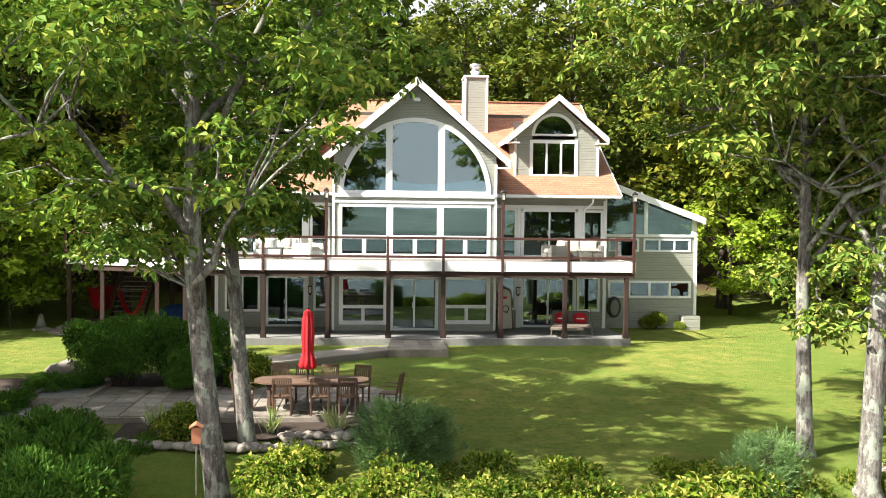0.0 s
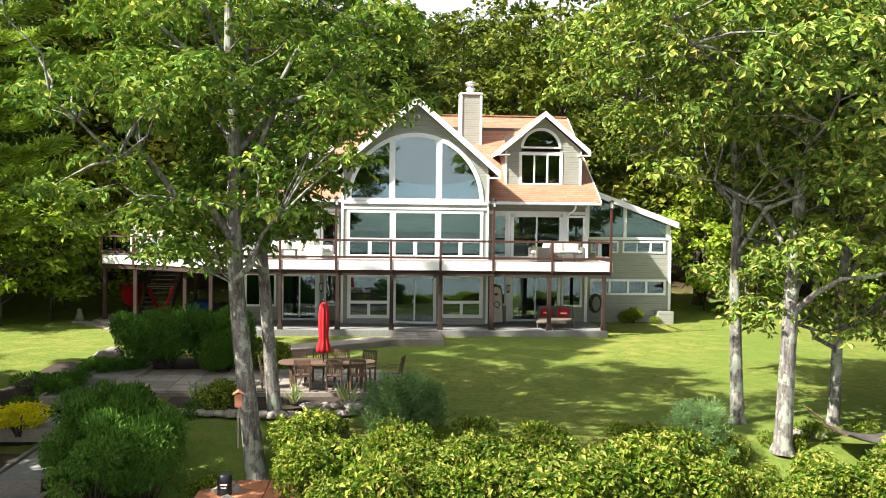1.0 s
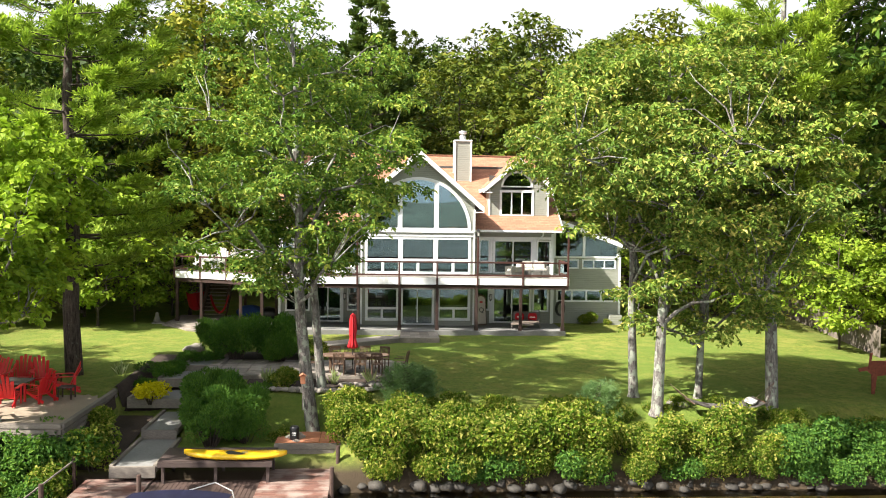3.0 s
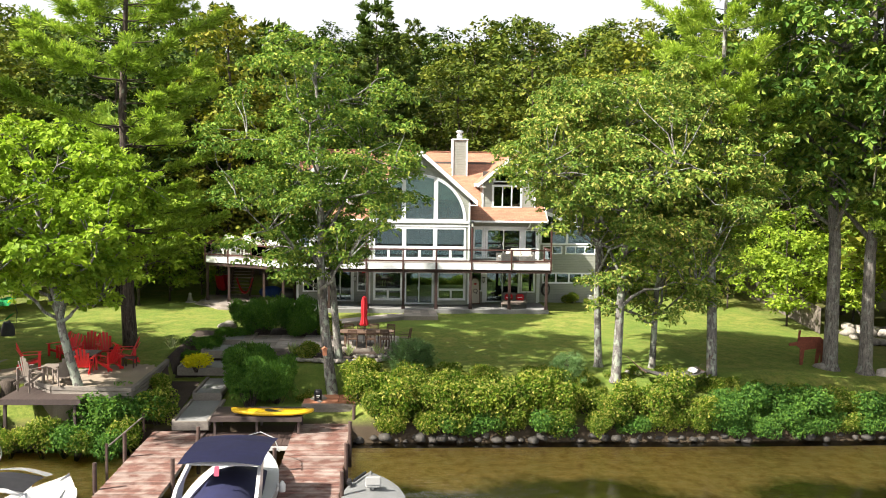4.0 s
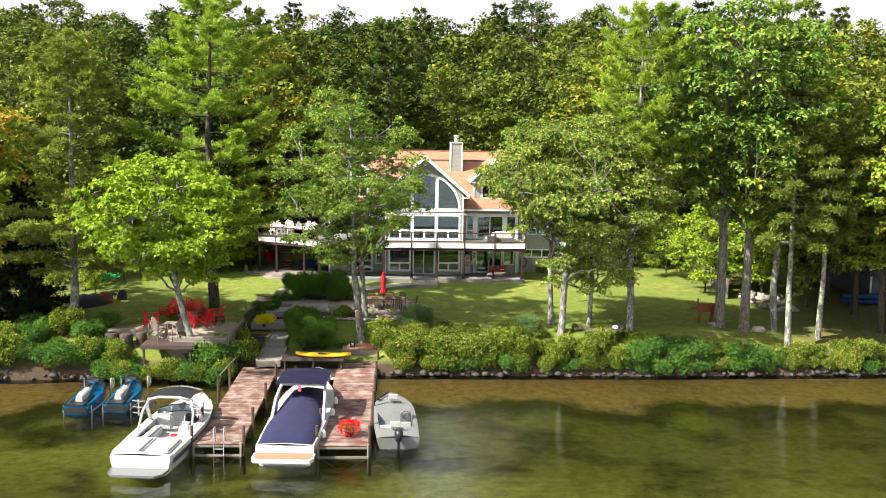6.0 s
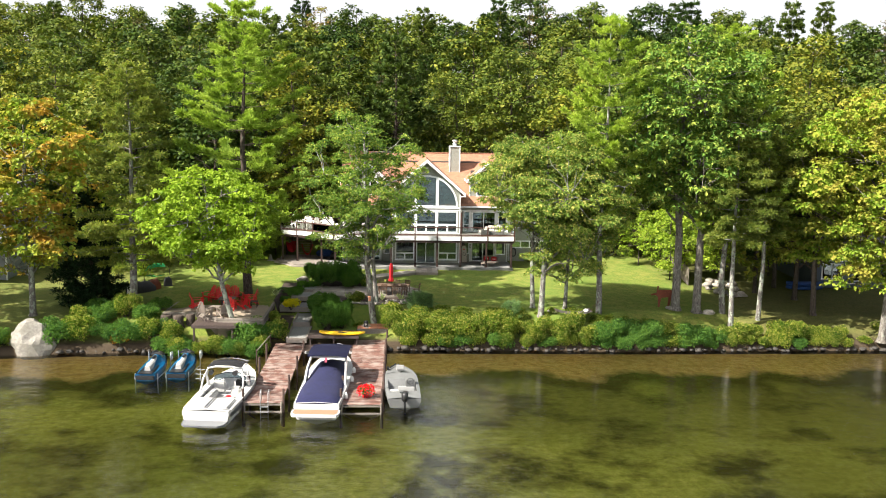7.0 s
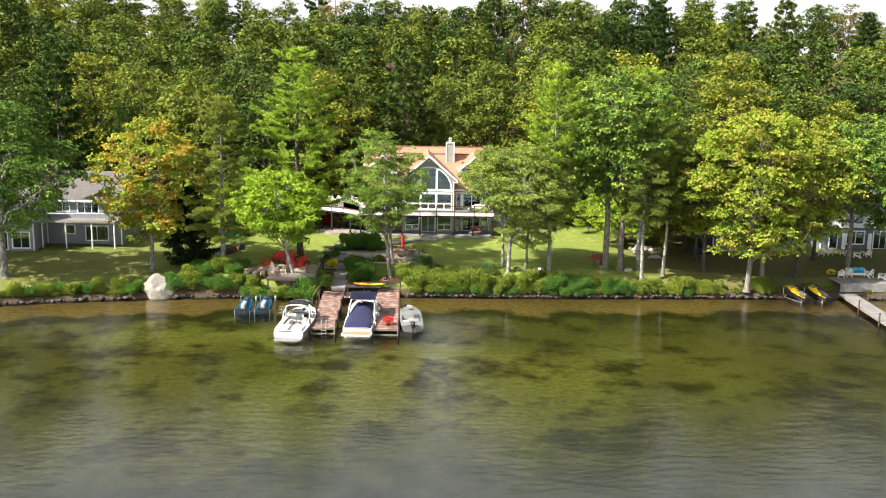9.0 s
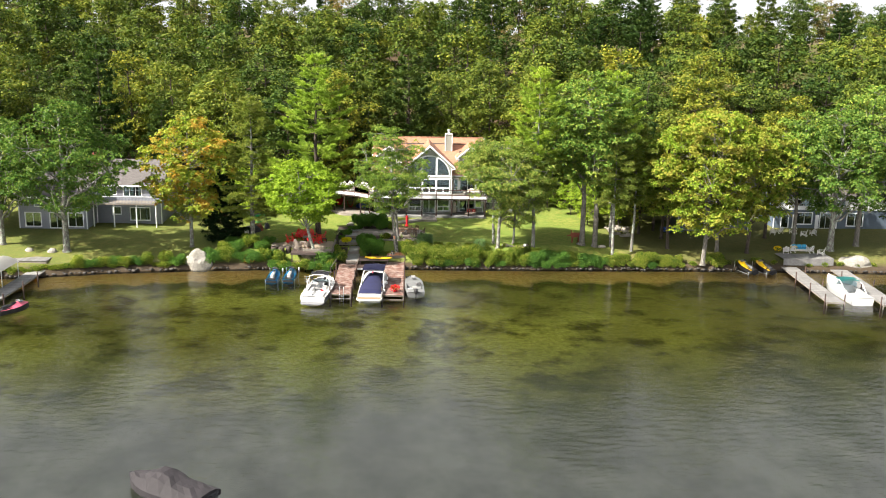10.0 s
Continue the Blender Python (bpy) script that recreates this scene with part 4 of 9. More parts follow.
def woods():
    rng = np.random.default_rng(5)
    rows = [(y, 7.8 if y < 75 else 10.0 if y < 110 else 11.5) for y in (50, 57.5, 66, 75, 85, 96, 109, 123, 138, 154, 172, 192, 214)]
    for r, (y0, gap) in enumerate(rows):
        half = (y0 + 100) * 0.53 + 6
        n = int(2 * half / gap)
        for k in range(n):
            x = -half + gap * (k + 0.5 + 0.5 * (r % 2)) + rng.uniform(-2, 2)
            y = y0 + rng.uniform(-2.6, 2.6)
            pick = rng.uniform()
            if -9.5 < x < 14 and y < 55:
                continue
            if (-60 < x < -32 or x > 34) and y < 48:
                continue
            ob = wood_a if pick < 0.34 else wood_b if pick < 0.60 else wood_c if pick < 0.80 else wood_d if pick < 0.87 and (abs(x) > 14 or y > 80) else wood_p
            if y < 72 and ob in (wood_a, wood_b, wood_c):
                ob = near_b if pick > 0.42 else near_a
            place(ob, x, y, rng.uniform(0, 360), rng.uniform(0.68, 1.15) * (0.98 if -22 < x < 26 else 1), group="woods on the hill")
    # between the houses
    for x, y, ob, s in ((-21, 43, wood_a, 1.05), (-13.5, 45, wood_b, 1.0), (-17, 50, wood_a, 1.1), (-29, 43, wood_a, 0.8),
                        (-31, 47, wood_b, 1.0), (-12, 52, wood_p, 0.95), (16.5, 47, wood_b, 1.0), (20, 44, wood_a, 1.0), (25, 41, wood_p, 0.9), (24, 48, wood_b, 1.0), (28, 36, wood_a, 0.8),
                        (29.5, 44, wood_c, 1.0), (31, 29, wood_p, 0.75), (-34, 52, wood_c, 1.1), (-62, 30, wood_a, 1.0), (-66, 22, wood_b, 1.0), (64, 26, wood_a, 1.0), (61, 34, wood_b, 1.0), (45.5, 25.5, wood_b, 0.85), (-57, 24, wood_c, 0.9), (31.0, 24.5, wood_b, 0.85), (28.5, 27.0, wood_c, 0.8)):
        place(near_a if ob is wood_a else near_b if ob is wood_b else ob, x, y, x * 37, s, group="trees between the houses")
    for x, y, s in ((-18, 37, 1.0), (-24.5, 28.5, 0.5), (-16.5, 39, 0.8), (-19.5, 36.5, 0.9), (-22, 38, 1.0), (21.1, 38.2, 0.75), (22.3, 31.5, 0.8), (24.0, 34.5, 0.95), (26.5, 30.5, 0.9), (18.3, 43, 0.8), (-27, 36, 0.9), (-15, 42, 0.7), (-17.5, 44, 1.0), (-20, 41, 1.1), (-24, 42, 1.0), (-23.5, 37, 0.9), (-26, 31, 0.5), (-29, 34, 1.0), (16, 44.5, 0.9), (27.5, 33.5, 0.9), (29, 40, 1.0), (32.5, 34, 0.8)):
        place(wood_e, x, y, x * 53, s, group="saplings at the edge of the woods")


woods()

# ---- the house ----
HOUSE = Matrix.Translation((0, 36.45, 2.85))
house = thing("house", HOUSE, "large sage-green lake house with a glazed arched gable and tan roof", "house")
IN = HOUSE.inverted()


def hpart(name, bm, material, parent=None, label="", smooth=False):
    """A part of the house, given in world places."""
    bm.transform(IN)
    return part(name, bm, material, parent or house, label, smooth)


def wall_front(bm, x0, x1, z0, z1, y, thick, holes):
    """A wall along x with rectangular openings through it."""
    xs = sorted({x0, x1, *[v for h in holes for v in h[:2]]})
    zs = sorted({z0, z1, *[v for h in holes for v in h[2:]]})
    for a, b in zip(xs, xs[1:]):
        run = None
        for c, d in zip(zs, zs[1:]):
            mx, mz = (a + b) / 2, (c + d) / 2
            solid = not any(h[0] < mx < h[1] and h[2] < mz < h[3] for h in holes)
            if solid:
                box(bm, (mx, y + thick / 2, mz), (b - a, thick, d - c))
    bmesh.ops.remove_doubles(bm, verts=bm.verts, dist=0.001)


def window(x0, x1, z0, z1, y, cols=1, rows=(), frame=0.09, name="window", parent=None, add=None, sash=0.06, label=""):
    """A white framed window: one welded frame with its bars, and panes of glass."""
    add = add or hpart
    f = frame
    zs = [z0 + f - sash / 2, *rows, z1 - f + sash / 2]
    panes = []
    for j, (a, b) in enumerate(zip(zs, zs[1:])):
        n = cols[j] if isinstance(cols, tuple) else cols
        w = (x1 - x0 - 2 * f + sash) / n
        for k in range(n):
            u = x0 + f - sash / 2 + k * w
            panes.append((u + sash / 2, u + w - sash / 2, a + sash / 2, b - sash / 2))
    bm = bmesh.new()
    wall_front(bm, x0, x1, z0, z1, y - 0.03, 0.11, panes)
    win = add(name, bm, WHITE, parent, label)
    for a, b, c, d in panes:
        pb = bmesh.new()
        box(pb, ((a + b) / 2, y + 0.04, (c + d) / 2), (b - a + 0.02, 0.012, d - c + 0.02))
        p = add("pane", pb, GLASS, win)
        p.visible_shadow = False
    return win


def slider(x0, x1, z0, z1, y, name="sliding_door", parent=None, add=None, curtains=False):
    add = add or hpart
    bm = bmesh.new()
    f = 0.13
    box(bm, ((x0 + x1) / 2, y + 0.03, z1 - f / 2), (x1 - x0, 0.12, f), None, 0.008)
    box(bm, ((x0 + x1) / 2, y + 0.02, z0 + 0.04), (x1 - x0, 0.14, 0.08), None, 0.008)
    for x in (x0 + f / 2, x1 - f / 2):
        box(bm, (x, y + 0.03, (z0 + z1) / 2), (f, 0.12, z1 - z0), None, 0.008)
    mid = (x0 + x1) / 2
    box(bm, (mid, y + 0.03, (z0 + z1) / 2), (0.07, 0.08, z1 - z0 - 2 * f), None, 0.006)
    door = add(name, bm, WHITE, parent, "white framed glass sliding door, closed")
    for a, b in ((x0 + f, mid), (mid, x1 - f)):
        pb = bmesh.new()
        box(pb, ((a + b) / 2, y + 0.05, (z0 + z1) / 2 - 0.01), (b - a, 0.012, z1 - z0 - 0.18))
        p = add("pane", pb, GLASS, door)
        p.visible_shadow = False
    hb = bmesh.new()
    box(hb, (mid - 0.07, y - 0.05, z0 + 1.0), (0.03, 0.05, 0.22), None, 0.008)
    add("door_handle", hb, WHITE, door)
    if curtains:
        cb = bmesh.new()
        pts = []
        n = 40
        for k in range(n + 1):
            x = x0 + 0.15 + (x1 - x0 - 0.3) * k / n
            pts.append((x, y + 0.35 + 0.05 * math.sin(k * 1.9), 0))
        loft(cb, [[(p[0], p[1], z0 + 0.05) for p in pts], [(p[0], p[1], z1 - 0.05) for p in pts]], cap=False)
        add("curtain", cb, CURTAIN, door, "grey hanging curtain behind glass")
    return door


Y0, Y1, YW, YD = 36.45, 37.7, 39.5, 38.4
# front walls, storey by storey
bm = bmesh.new()
low_bay = [(-2.97, -1.07, 3.12, 5.06), (-0.96, 0.95, 2.9, 5.04), (1.12, 3.02, 3.15, 5.06)]
mid_bay = [(-3.0, -1.0, 5.8, 7.9), (-1.0, 1.0, 5.8, 7.9), (1.0, 3.0, 5.8, 7.9)]
wall_front(bm, -3.2, 3.2, 2.85, 8.3, Y0, 0.16, low_bay + mid_bay)
for x in (-3.12, 3.12):
    box(bm, (x, (Y0 + 0.16 + Y1) / 2, 6.2), (0.16, Y1 - Y0 - 0.16, 6.7))
# gable above the arch
AR, AZ = 3.0, 8.3
roofline = lambda x: 12.55 - 0.865 * abs(x)
n = 64
for k in range(n):
    a, b = -3.2 + 6.4 * k / n, -3.2 + 6.4 * (k + 1) / n
    lo = [AZ + math.sqrt(max(0, AR * AR - v * v)) if abs(v) < AR else AZ for v in (a, b)]
    hi = [roofline(a), roofline(b)]
    q = [bm.verts.new((v, y, z)) for y in (Y0, Y0 + 0.16) for v, z in ((a, lo[0]), (b, lo[1]), (b, hi[1]), (a, hi[0]))]
    for f in ((0, 1, 2, 3), (7, 6, 5, 4), (0, 4, 5, 1), (3, 2, 6, 7)):
        bm.faces.new([q[i] for i in f])
hpart("wall", bm, SIDING, label="sage clapboard gable wall")
bm = bmesh.new()
right_low = [(3.45, 4.25, 3.6, 5.0), (4.42, 6.75, 2.9, 5.0), (6.8, 7.75, 3.55, 5.0)]
right_up = [(3.6, 4.25, 5.8, 7.8), (4.42, 6.8, 5.8, 7.8), (7.0, 7.85, 5.8, 7.75)]
wall_front(bm, 3.2, 7.95, 2.85, 8.4, Y1, 0.16, right_low + right_up)
hpart("wall", bm, SIDING)
bm = bmesh.new()
left_low = [(-7.6, -6.2, 3.5, 5.0), (-6.0, -4.3, 2.9, 5.0), (-4.05, -3.4, 3.55, 5.0)]
left_up = [(-7.85, -7.1, 5.8, 7.75), (-6.95, -4.4, 5.8, 7.75), (-4.2, -3.4, 5.8, 7.75)]
wall_front(bm, -7.95, -3.2, 2.85, 8.4, Y1, 0.16, left_low + left_up)
hpart("wall", bm, SIDING)
bm = bmesh.new()
for x in (-7.87, 7.87):
    prism(bm, [(Y1 + 0.16, 2.85), (52.3, 2.85), (52.3, 8.4), (45, 12.7), (Y1 + 0.16, 8.4)], x - 0.08, x + 0.08, lambda u, v, w: (w, u, v))
box(bm, (0, 52.38, 5.6), (15.9, 0.16, 5.5))
hpart("wall", bm, SIDING)
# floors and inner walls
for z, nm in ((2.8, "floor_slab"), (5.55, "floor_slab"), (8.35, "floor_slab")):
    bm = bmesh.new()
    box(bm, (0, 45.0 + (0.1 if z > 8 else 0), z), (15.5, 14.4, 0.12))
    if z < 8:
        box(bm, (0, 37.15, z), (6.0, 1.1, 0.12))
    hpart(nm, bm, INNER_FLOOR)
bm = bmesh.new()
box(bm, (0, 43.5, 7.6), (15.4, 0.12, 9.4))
hpart("inner_wall", bm, ROOM_DIM)

# windows of the bay
window(-2.97, -1.07, 3.12, 5.06, Y0, (2, 1), (3.83,), 0.15, sash=0.13)
slider(-0.96, 0.95, 2.9, 5.04, Y0)
window(1.12, 3.02, 3.15, 5.06, Y0, (2, 1), (3.85,), 0.15, sash=0.13)
for a in (-3.0, -1.0, 1.0):
    window(a, a + 2.0, 5.8, 7.9, Y0, (2, 1), (6.58,), 0.13, sash=0.16)
for cc, ss in (((0, Y0 - 0.02, 8.22), (6.35, 0.12, 0.14)), ((0, Y0 - 0.02, 7.97), (6.35, 0.08, 0.10)), ((0, Y0 - 0.01, 5.74), (6.35, 0.10, 0.12)), ((-3.2, Y0 - 0.012, 6.2), (0.10, 0.06, 6.6)), ((3.2, Y0 - 0.012, 6.2), (0.10, 0.06, 6.6))):
    bm = bmesh.new()
    box(bm, cc, ss, None, 0.01)
    hpart("trim", bm, WHITE)


def arch_window(cx, z0, r, y, bars, ring=0.17, add=None, parent=None):
    add = add or hpart
    bm = bmesh.new()
    n = 48
    outer = [(cx + r * math.cos(math.pi * k / n), z0 + r * math.sin(math.pi * k / n)) for k in range(n + 1)]
    inner = [(cx + (r - ring) * math.cos(math.pi * k / n), z0 + (r - ring) * math.sin(math.pi * k / n)) for k in range(n + 1)]
    rows = [[(a[0], y - 0.04, a[1]), (b[0], y - 0.04, b[1]), (b[0], y + 0.09, b[1]), (a[0], y + 0.09, a[1])] for a, b in zip(outer, inner)]
    loft(bm, rows, closed=True)
    box(bm, (cx, y + 0.02, z0 + ring * 0.35), (2 * r - 0.02, 0.13, ring * 0.7), None, 0.008)
    for bx, w in bars:
        h = math.sqrt(max(0.01, (r - ring * 0.6) ** 2 - bx * bx))
        box(bm, (cx + bx, y + 0.02, z0 + h / 2), (w, 0.11, h), None, 0.008)
    win = add("arched_window", bm, WHITE, parent, "white half-round window" if not bars else "great arched window in three lights")
    cuts = [-r + ring * 0.5, *[b for b, _ in bars], r - ring * 0.5]
    for a, b in zip(cuts, cuts[1:]):
        pb = bmesh.new()
        m = 14
        top = [(cx + a + (b - a) * k / m, z0 + math.sqrt(max(0, (r - ring * 0.4) ** 2 - (a + (b - a) * k / m) ** 2))) for k in range(m + 1)]
        prism(pb, [(cx + a, z0 + 0.02), (cx + b, z0 + 0.02)] + [(u, max(v, z0 + 0.03)) for u, v in top[::-1]], y + 0.045, y + 0.057, lambda u, v, w: (u, w, v))
        p = add("pane", pb, GLASS, win)
        p.visible_shadow = False
    return win


arch_window(0, AZ, AR, Y0, ((-1.04, 0.26), (1.02, 0.26)))
# side windows and doors
window(3.45, 4.25, 3.6, 5.0, Y1)
slider(4.42, 6.75, 2.9, 5.0, Y1, curtains=True)
window(6.8, 7.75, 3.55, 5.0, Y1)
window(3.6, 4.25, 5.8, 7.8, Y1, 1, (6.5,))
slider(4.42, 6.8, 5.8, 7.8, Y1)
window(7.0, 7.85, 5.8, 7.75, Y1, 1, (6.5,))
window(-7.6, -6.2, 3.5, 5.0, Y1, 2)
slider(-6.0, -4.3, 2.9, 5.0, Y1, curtains=True)
window(-4.05, -3.4, 3.55, 5.0, Y1)
window(-7.85, -7.1, 5.8, 7.75, Y1, 1, (6.5,))
slider(-6.95, -4.4, 5.8, 7.75, Y1)
window(-4.2, -3.4, 5.8, 7.75, Y1, 1, (6.5,))
for s in (-1, 1):
    for cc, ss in (((s * 5.6, Y1 - 0.02, 7.87), (4.6, 0.06, 0.14)), ((s * 4.33, Y1 - 0.02, 6.8), (0.14, 0.06, 2.0)), ((s * 6.9, Y1 - 0.02, 6.8), (0.2, 0.06, 2.0)), ((s * 7.93, Y1 - 0.02, 5.5), (0.14, 0.08, 5.3)), ((s * 4.35, Y1 - 0.02, 3.95), (0.2, 0.06, 2.15))):
        bm = bmesh.new()
        box(bm, cc, ss, None, 0.01)
        hpart("trim", bm, WHITE)


# roofs
def slab(bm, a, b, c, d, t):
    """A roof plane with corners a b c d, t thick below."""
    up = [bm.verts.new(p) for p in (a, b, c, d)]
    dn = [bm.verts.new((p[0], p[1], p[2] - t)) for p in (a, b, c, d)]
    bm.faces.new(up)
    bm.faces.new(dn[::-1])
    for k in range(4):
        bm.faces.new((up[k], up[(k + 1) % 4], dn[(k + 1) % 4], dn[k]))


RS, EY, EZ, RY = 0.585, 37.0, 8.38, 45.0
RZ = EZ + RS * (RY - EY)
bm = bmesh.new()
box(bm, (0, RY, RZ + 0.02), (16.7, 0.3, 0.06))
hpart("ridge_cap", bm, SHINGLE)
bm = bmesh.new()
slab(bm, (-8.35, EY, EZ), (8.4, EY, EZ), (8.4, RY, RZ), (-8.35, RY, RZ), 0.14)
hpart("roof", bm, SHINGLE, label="tan asphalt shingle roof slope")
bm = bmesh.new()
slab(bm, (8.4, 53.0, EZ), (-8.35, 53.0, EZ), (-8.35, RY, RZ), (8.4, RY, RZ), 0.14)
hpart("roof", bm, SHINGLE, label="tan asphalt shingle roof slope")
bm = bmesh.new()
for x in (-8.38, 8.43):
    for a, b in (((x, EY, EZ - 0.12), (x, RY, RZ - 0.12)), ((x, 53.0, EZ - 0.12), (x, RY, RZ - 0.12))):
        span(bm, a, b, 0.05, 0.22)
hpart("rake_board", bm, WHITE)
for s in (-1, 1):
    bm = bmesh.new()
    box(bm, (s * 5.8, EY - 0.06, EZ - 0.10), (5.2, 0.12, 0.13), None, 0.03)
    tube(bm, [(s * 7.25, EY - 0.05, EZ - 0.15), (s * 7.25, EY + 0.05, EZ - 0.35), (s * 7.05, Y1 - 0.1, EZ - 0.6), (s * 7.0, Y1 - 0.08, EZ - 0.8), (s * 7.0, Y1 - 0.08, 5.8)], 0.04, 8)
    hpart("gutter", bm, WHITE, label="white gutter and downpipe")


def gable_roof(cx, half, z_e, z_p, y_f, y_b, over, fascia=0.24):
    """A front gable: two shingled slopes, white rakes with returns, soffit."""
    for s in (-1, 1):
        bm = bmesh.new()
        slab(bm, (cx, y_f, z_p), (cx + s * half, y_f, z_e), (cx + s * half, y_b, z_e), (cx, y_b, z_p), 0.12)
        hpart("roof", bm, SHINGLE)
    for s in (-1, 1):
        bm = bmesh.new()
        a, b = Vector((cx, y_f - 0.03, z_p)), Vector((cx + s * half, y_f - 0.03, z_e))
        dn = Vector((0, 0, -fascia * 1.3))
        v = [bm.verts.new(p) for p in (a, b, b + dn, a + dn)]
        w = [bm.verts.new(p + Vector((0, 0.06, 0))) for p in (a, b, b + dn, a + dn)]
        bm.faces.new(v)
        bm.faces.new(w[::-1])
        for k in range(4):
            bm.faces.new((v[k], v[(k + 1) % 4], w[(k + 1) % 4], w[k]))
        hpart("rake_board", bm, WHITE, label="white rake board under the gable")
        bm = bmesh.new()
        box(bm, (cx + s * (half - 0.02), (y_f + y_b) / 2, z_e - 0.12), (0.05, y_b - y_f, 0.2))
        hpart("eave_board", bm, WHITE)
        bm = bmesh.new()
        box(bm, (cx + s * (half - 0.24), y_f + over / 2, z_e - fascia * 1.25), (0.50, over, 0.05))
        slab(bm, (cx, y_f + 0.03, z_p - 0.125), (cx + s * half, y_f + 0.03, z_e - 0.125), (cx + s * half, y_f + over, z_e - 0.125), (cx, y_f + over, z_p - 0.125), 0.03)
        hpart("soffit", bm, WHITE)


gable_roof(0, 3.68, 9.64, 12.82, 35.85, 45.0, 0.62)
bm = bmesh.new()
box(bm, (0.02, Y0 - 0.07, 12.0), (0.26, 0.14, 0.14), None, 0.02)
hpart("flood_light", bm, ALU)
# dormers
for s, cx, win in ((1, 6.0, True), (-1, -5.85, True)):
    bm = bmesh.new()
    x0, x1 = cx - 1.75, cx + 1.75
    wx = cx - 0.12 * s
    wall_front(bm, x0, x1, 8.9, 10.72, YD, 0.14, [(wx - 1.02, wx + 1.02, 9.12, 10.68)])
    for k in range(40):
        a, b = x0 + 3.5 * k / 40, x0 + 3.5 * (k + 1) / 40
        lo = [10.92 + math.sqrt(0.9 ** 2 - (v - wx) ** 2) if abs(v - wx) < 0.9 else 10.72 for v in (a, b)]
        hi = [12.32 - 0.86 * abs(v - cx) for v in (a, b)]
        q = [bm.verts.new((v, y, z)) for y in (YD, YD + 0.14) for v, z in ((a, lo[0]), (b, lo[1]), (b, max(hi[1], lo[1] + 0.02)), (a, max(hi[0], lo[0] + 0.02)))]
        for f in ((0, 1, 2, 3), (7, 6, 5, 4), (0, 4, 5, 1), (3, 2, 6, 7)):
            bm.faces.new([q[i] for i in f])
    for x in (x0 + 0.07, x1 - 0.07):
        box(bm, (x, YD + 1.9, 9.9), (0.14, 3.5, 1.9))
    hpart("dormer_wall", bm, SIDING, label="sage clapboard dormer")
    window(wx - 1.02, wx + 1.02, 9.12, 10.68, YD, 3, (), 0.13, sash=0.07)
    arch_window(wx, 10.86, 0.95, YD, (), 0.12)
    for x in (x0, x1):
        bm = bmesh.new()
        box(bm, (x, YD - 0.015, 9.85), (0.10, 0.06, 1.8), None, 0.01)
        hpart("trim", bm, WHITE)
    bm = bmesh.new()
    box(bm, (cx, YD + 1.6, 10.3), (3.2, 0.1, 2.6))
    hpart("inner_wall", bm, ROOM_DIM)
    gable_roof(cx, 2.12, 10.78, 12.55, YD - 0.45, 44.5, 0.46, 0.2)
# chimney
bm = bmesh.new()
box(bm, (2.95, 42.5, 12.0), (1.0, 1.0, 3.6))
chim = hpart("chimney", bm, SIDING, label="clapboard chimney with white corners and metal flue")
bm = bmesh.new()
for x in (2.45, 3.45):
    for y in (42.0, 43.0):
        box(bm, (x, y, 12.0), (0.10, 0.10, 3.62), None, 0.01)
box(bm, (2.95, 42.5, 13.83), (1.16, 1.16, 0.10), None, 0.02)
hpart("trim", bm, WHITE, chim)
bm = bmesh.new()
lathe(bm, [(0.2, 0), (0.2, 0.22), (0.25, 0.22), (0.25, 0.27), (0.17, 0.28), (0.17, 0.42), (0.26, 0.43), (0.26, 0.58), (0.04, 0.64)], 20, (2.95, 42.5, 13.87))
hpart("flue", bm, ALU, chim, "metal flue cap", True)

# glazed wing on the right
bm = bmesh.new()
wx0, wx1 = 8.3, 12.45
small_up = [(8.55, 9.9, 6.0, 6.58), (10.1, 12.2, 6.0, 6.58)]
small_low = [(8.55, 12.25, 3.98, 4.74)]
wall_front(bm, wx0, wx1, 2.4, 6.66, YW, 0.16, small_up + small_low)
for x in (wx1 - 0.08,):
    prism(bm, [(YW + 0.16, 2.4), (48, 2.4), (48, 8.9), (YW + 0.16, 6.66)], x - 0.08, x + 0.08, lambda u, v, w: (w, u, v))
box(bm, (10.4, 48.0, 5.6), (4.2, 0.16, 6.4))
hpart("wing_wall", bm, SIDING, label="sage clapboard wing with strip windows")
window(8.55, 9.9, 6.0, 6.58, YW, 2, (), 0.08)
window(10.1, 12.2, 6.0, 6.58, YW, 3, (), 0.08)
window(8.55, 12.25, 3.98, 4.74, YW, 4, (), 0.10, sash=0.10)
slope = lambda x: 8.95 - 0.36 * (x - 8.6)
for x, w in ((8.4, 0.12), (10.2, 0.16), (12.35, 0.22)):
    bm = bmesh.new()
    box(bm, (x, YW + 0.03, (6.66 + slope(x) - 0.2) / 2), (w, 0.13, slope(x) - 6.86), None, 0.01)
    hpart("window_post", bm, WHITE)
bm = bmesh.new()
prism(bm, [(8.2, slope(8.2) + 0.04), (12.75, slope(12.75) + 0.04), (12.75, slope(12.75) - 0.24), (8.2, slope(8.2) - 0.24)], YW - 0.35, YW - 0.28, lambda u, v, w: (u, w, v))
hpart("rake_board", bm, WHITE)
for cc, ss in (((10.4, YW + 0.02, 6.70), (4.2, 0.14, 0.12)), ((12.72, 43.8, slope(12.75) - 0.1), (0.06, 8.6, 0.28)), ((12.43, YW - 0.015, 4.6), (0.13, 0.07, 4.2)), ((8.32, YW - 0.015, 4.6), (0.12, 0.07, 4.2))):
    bm = bmesh.new()
    box(bm, cc, ss, None, 0.01)
    hpart("trim", bm, WHITE)
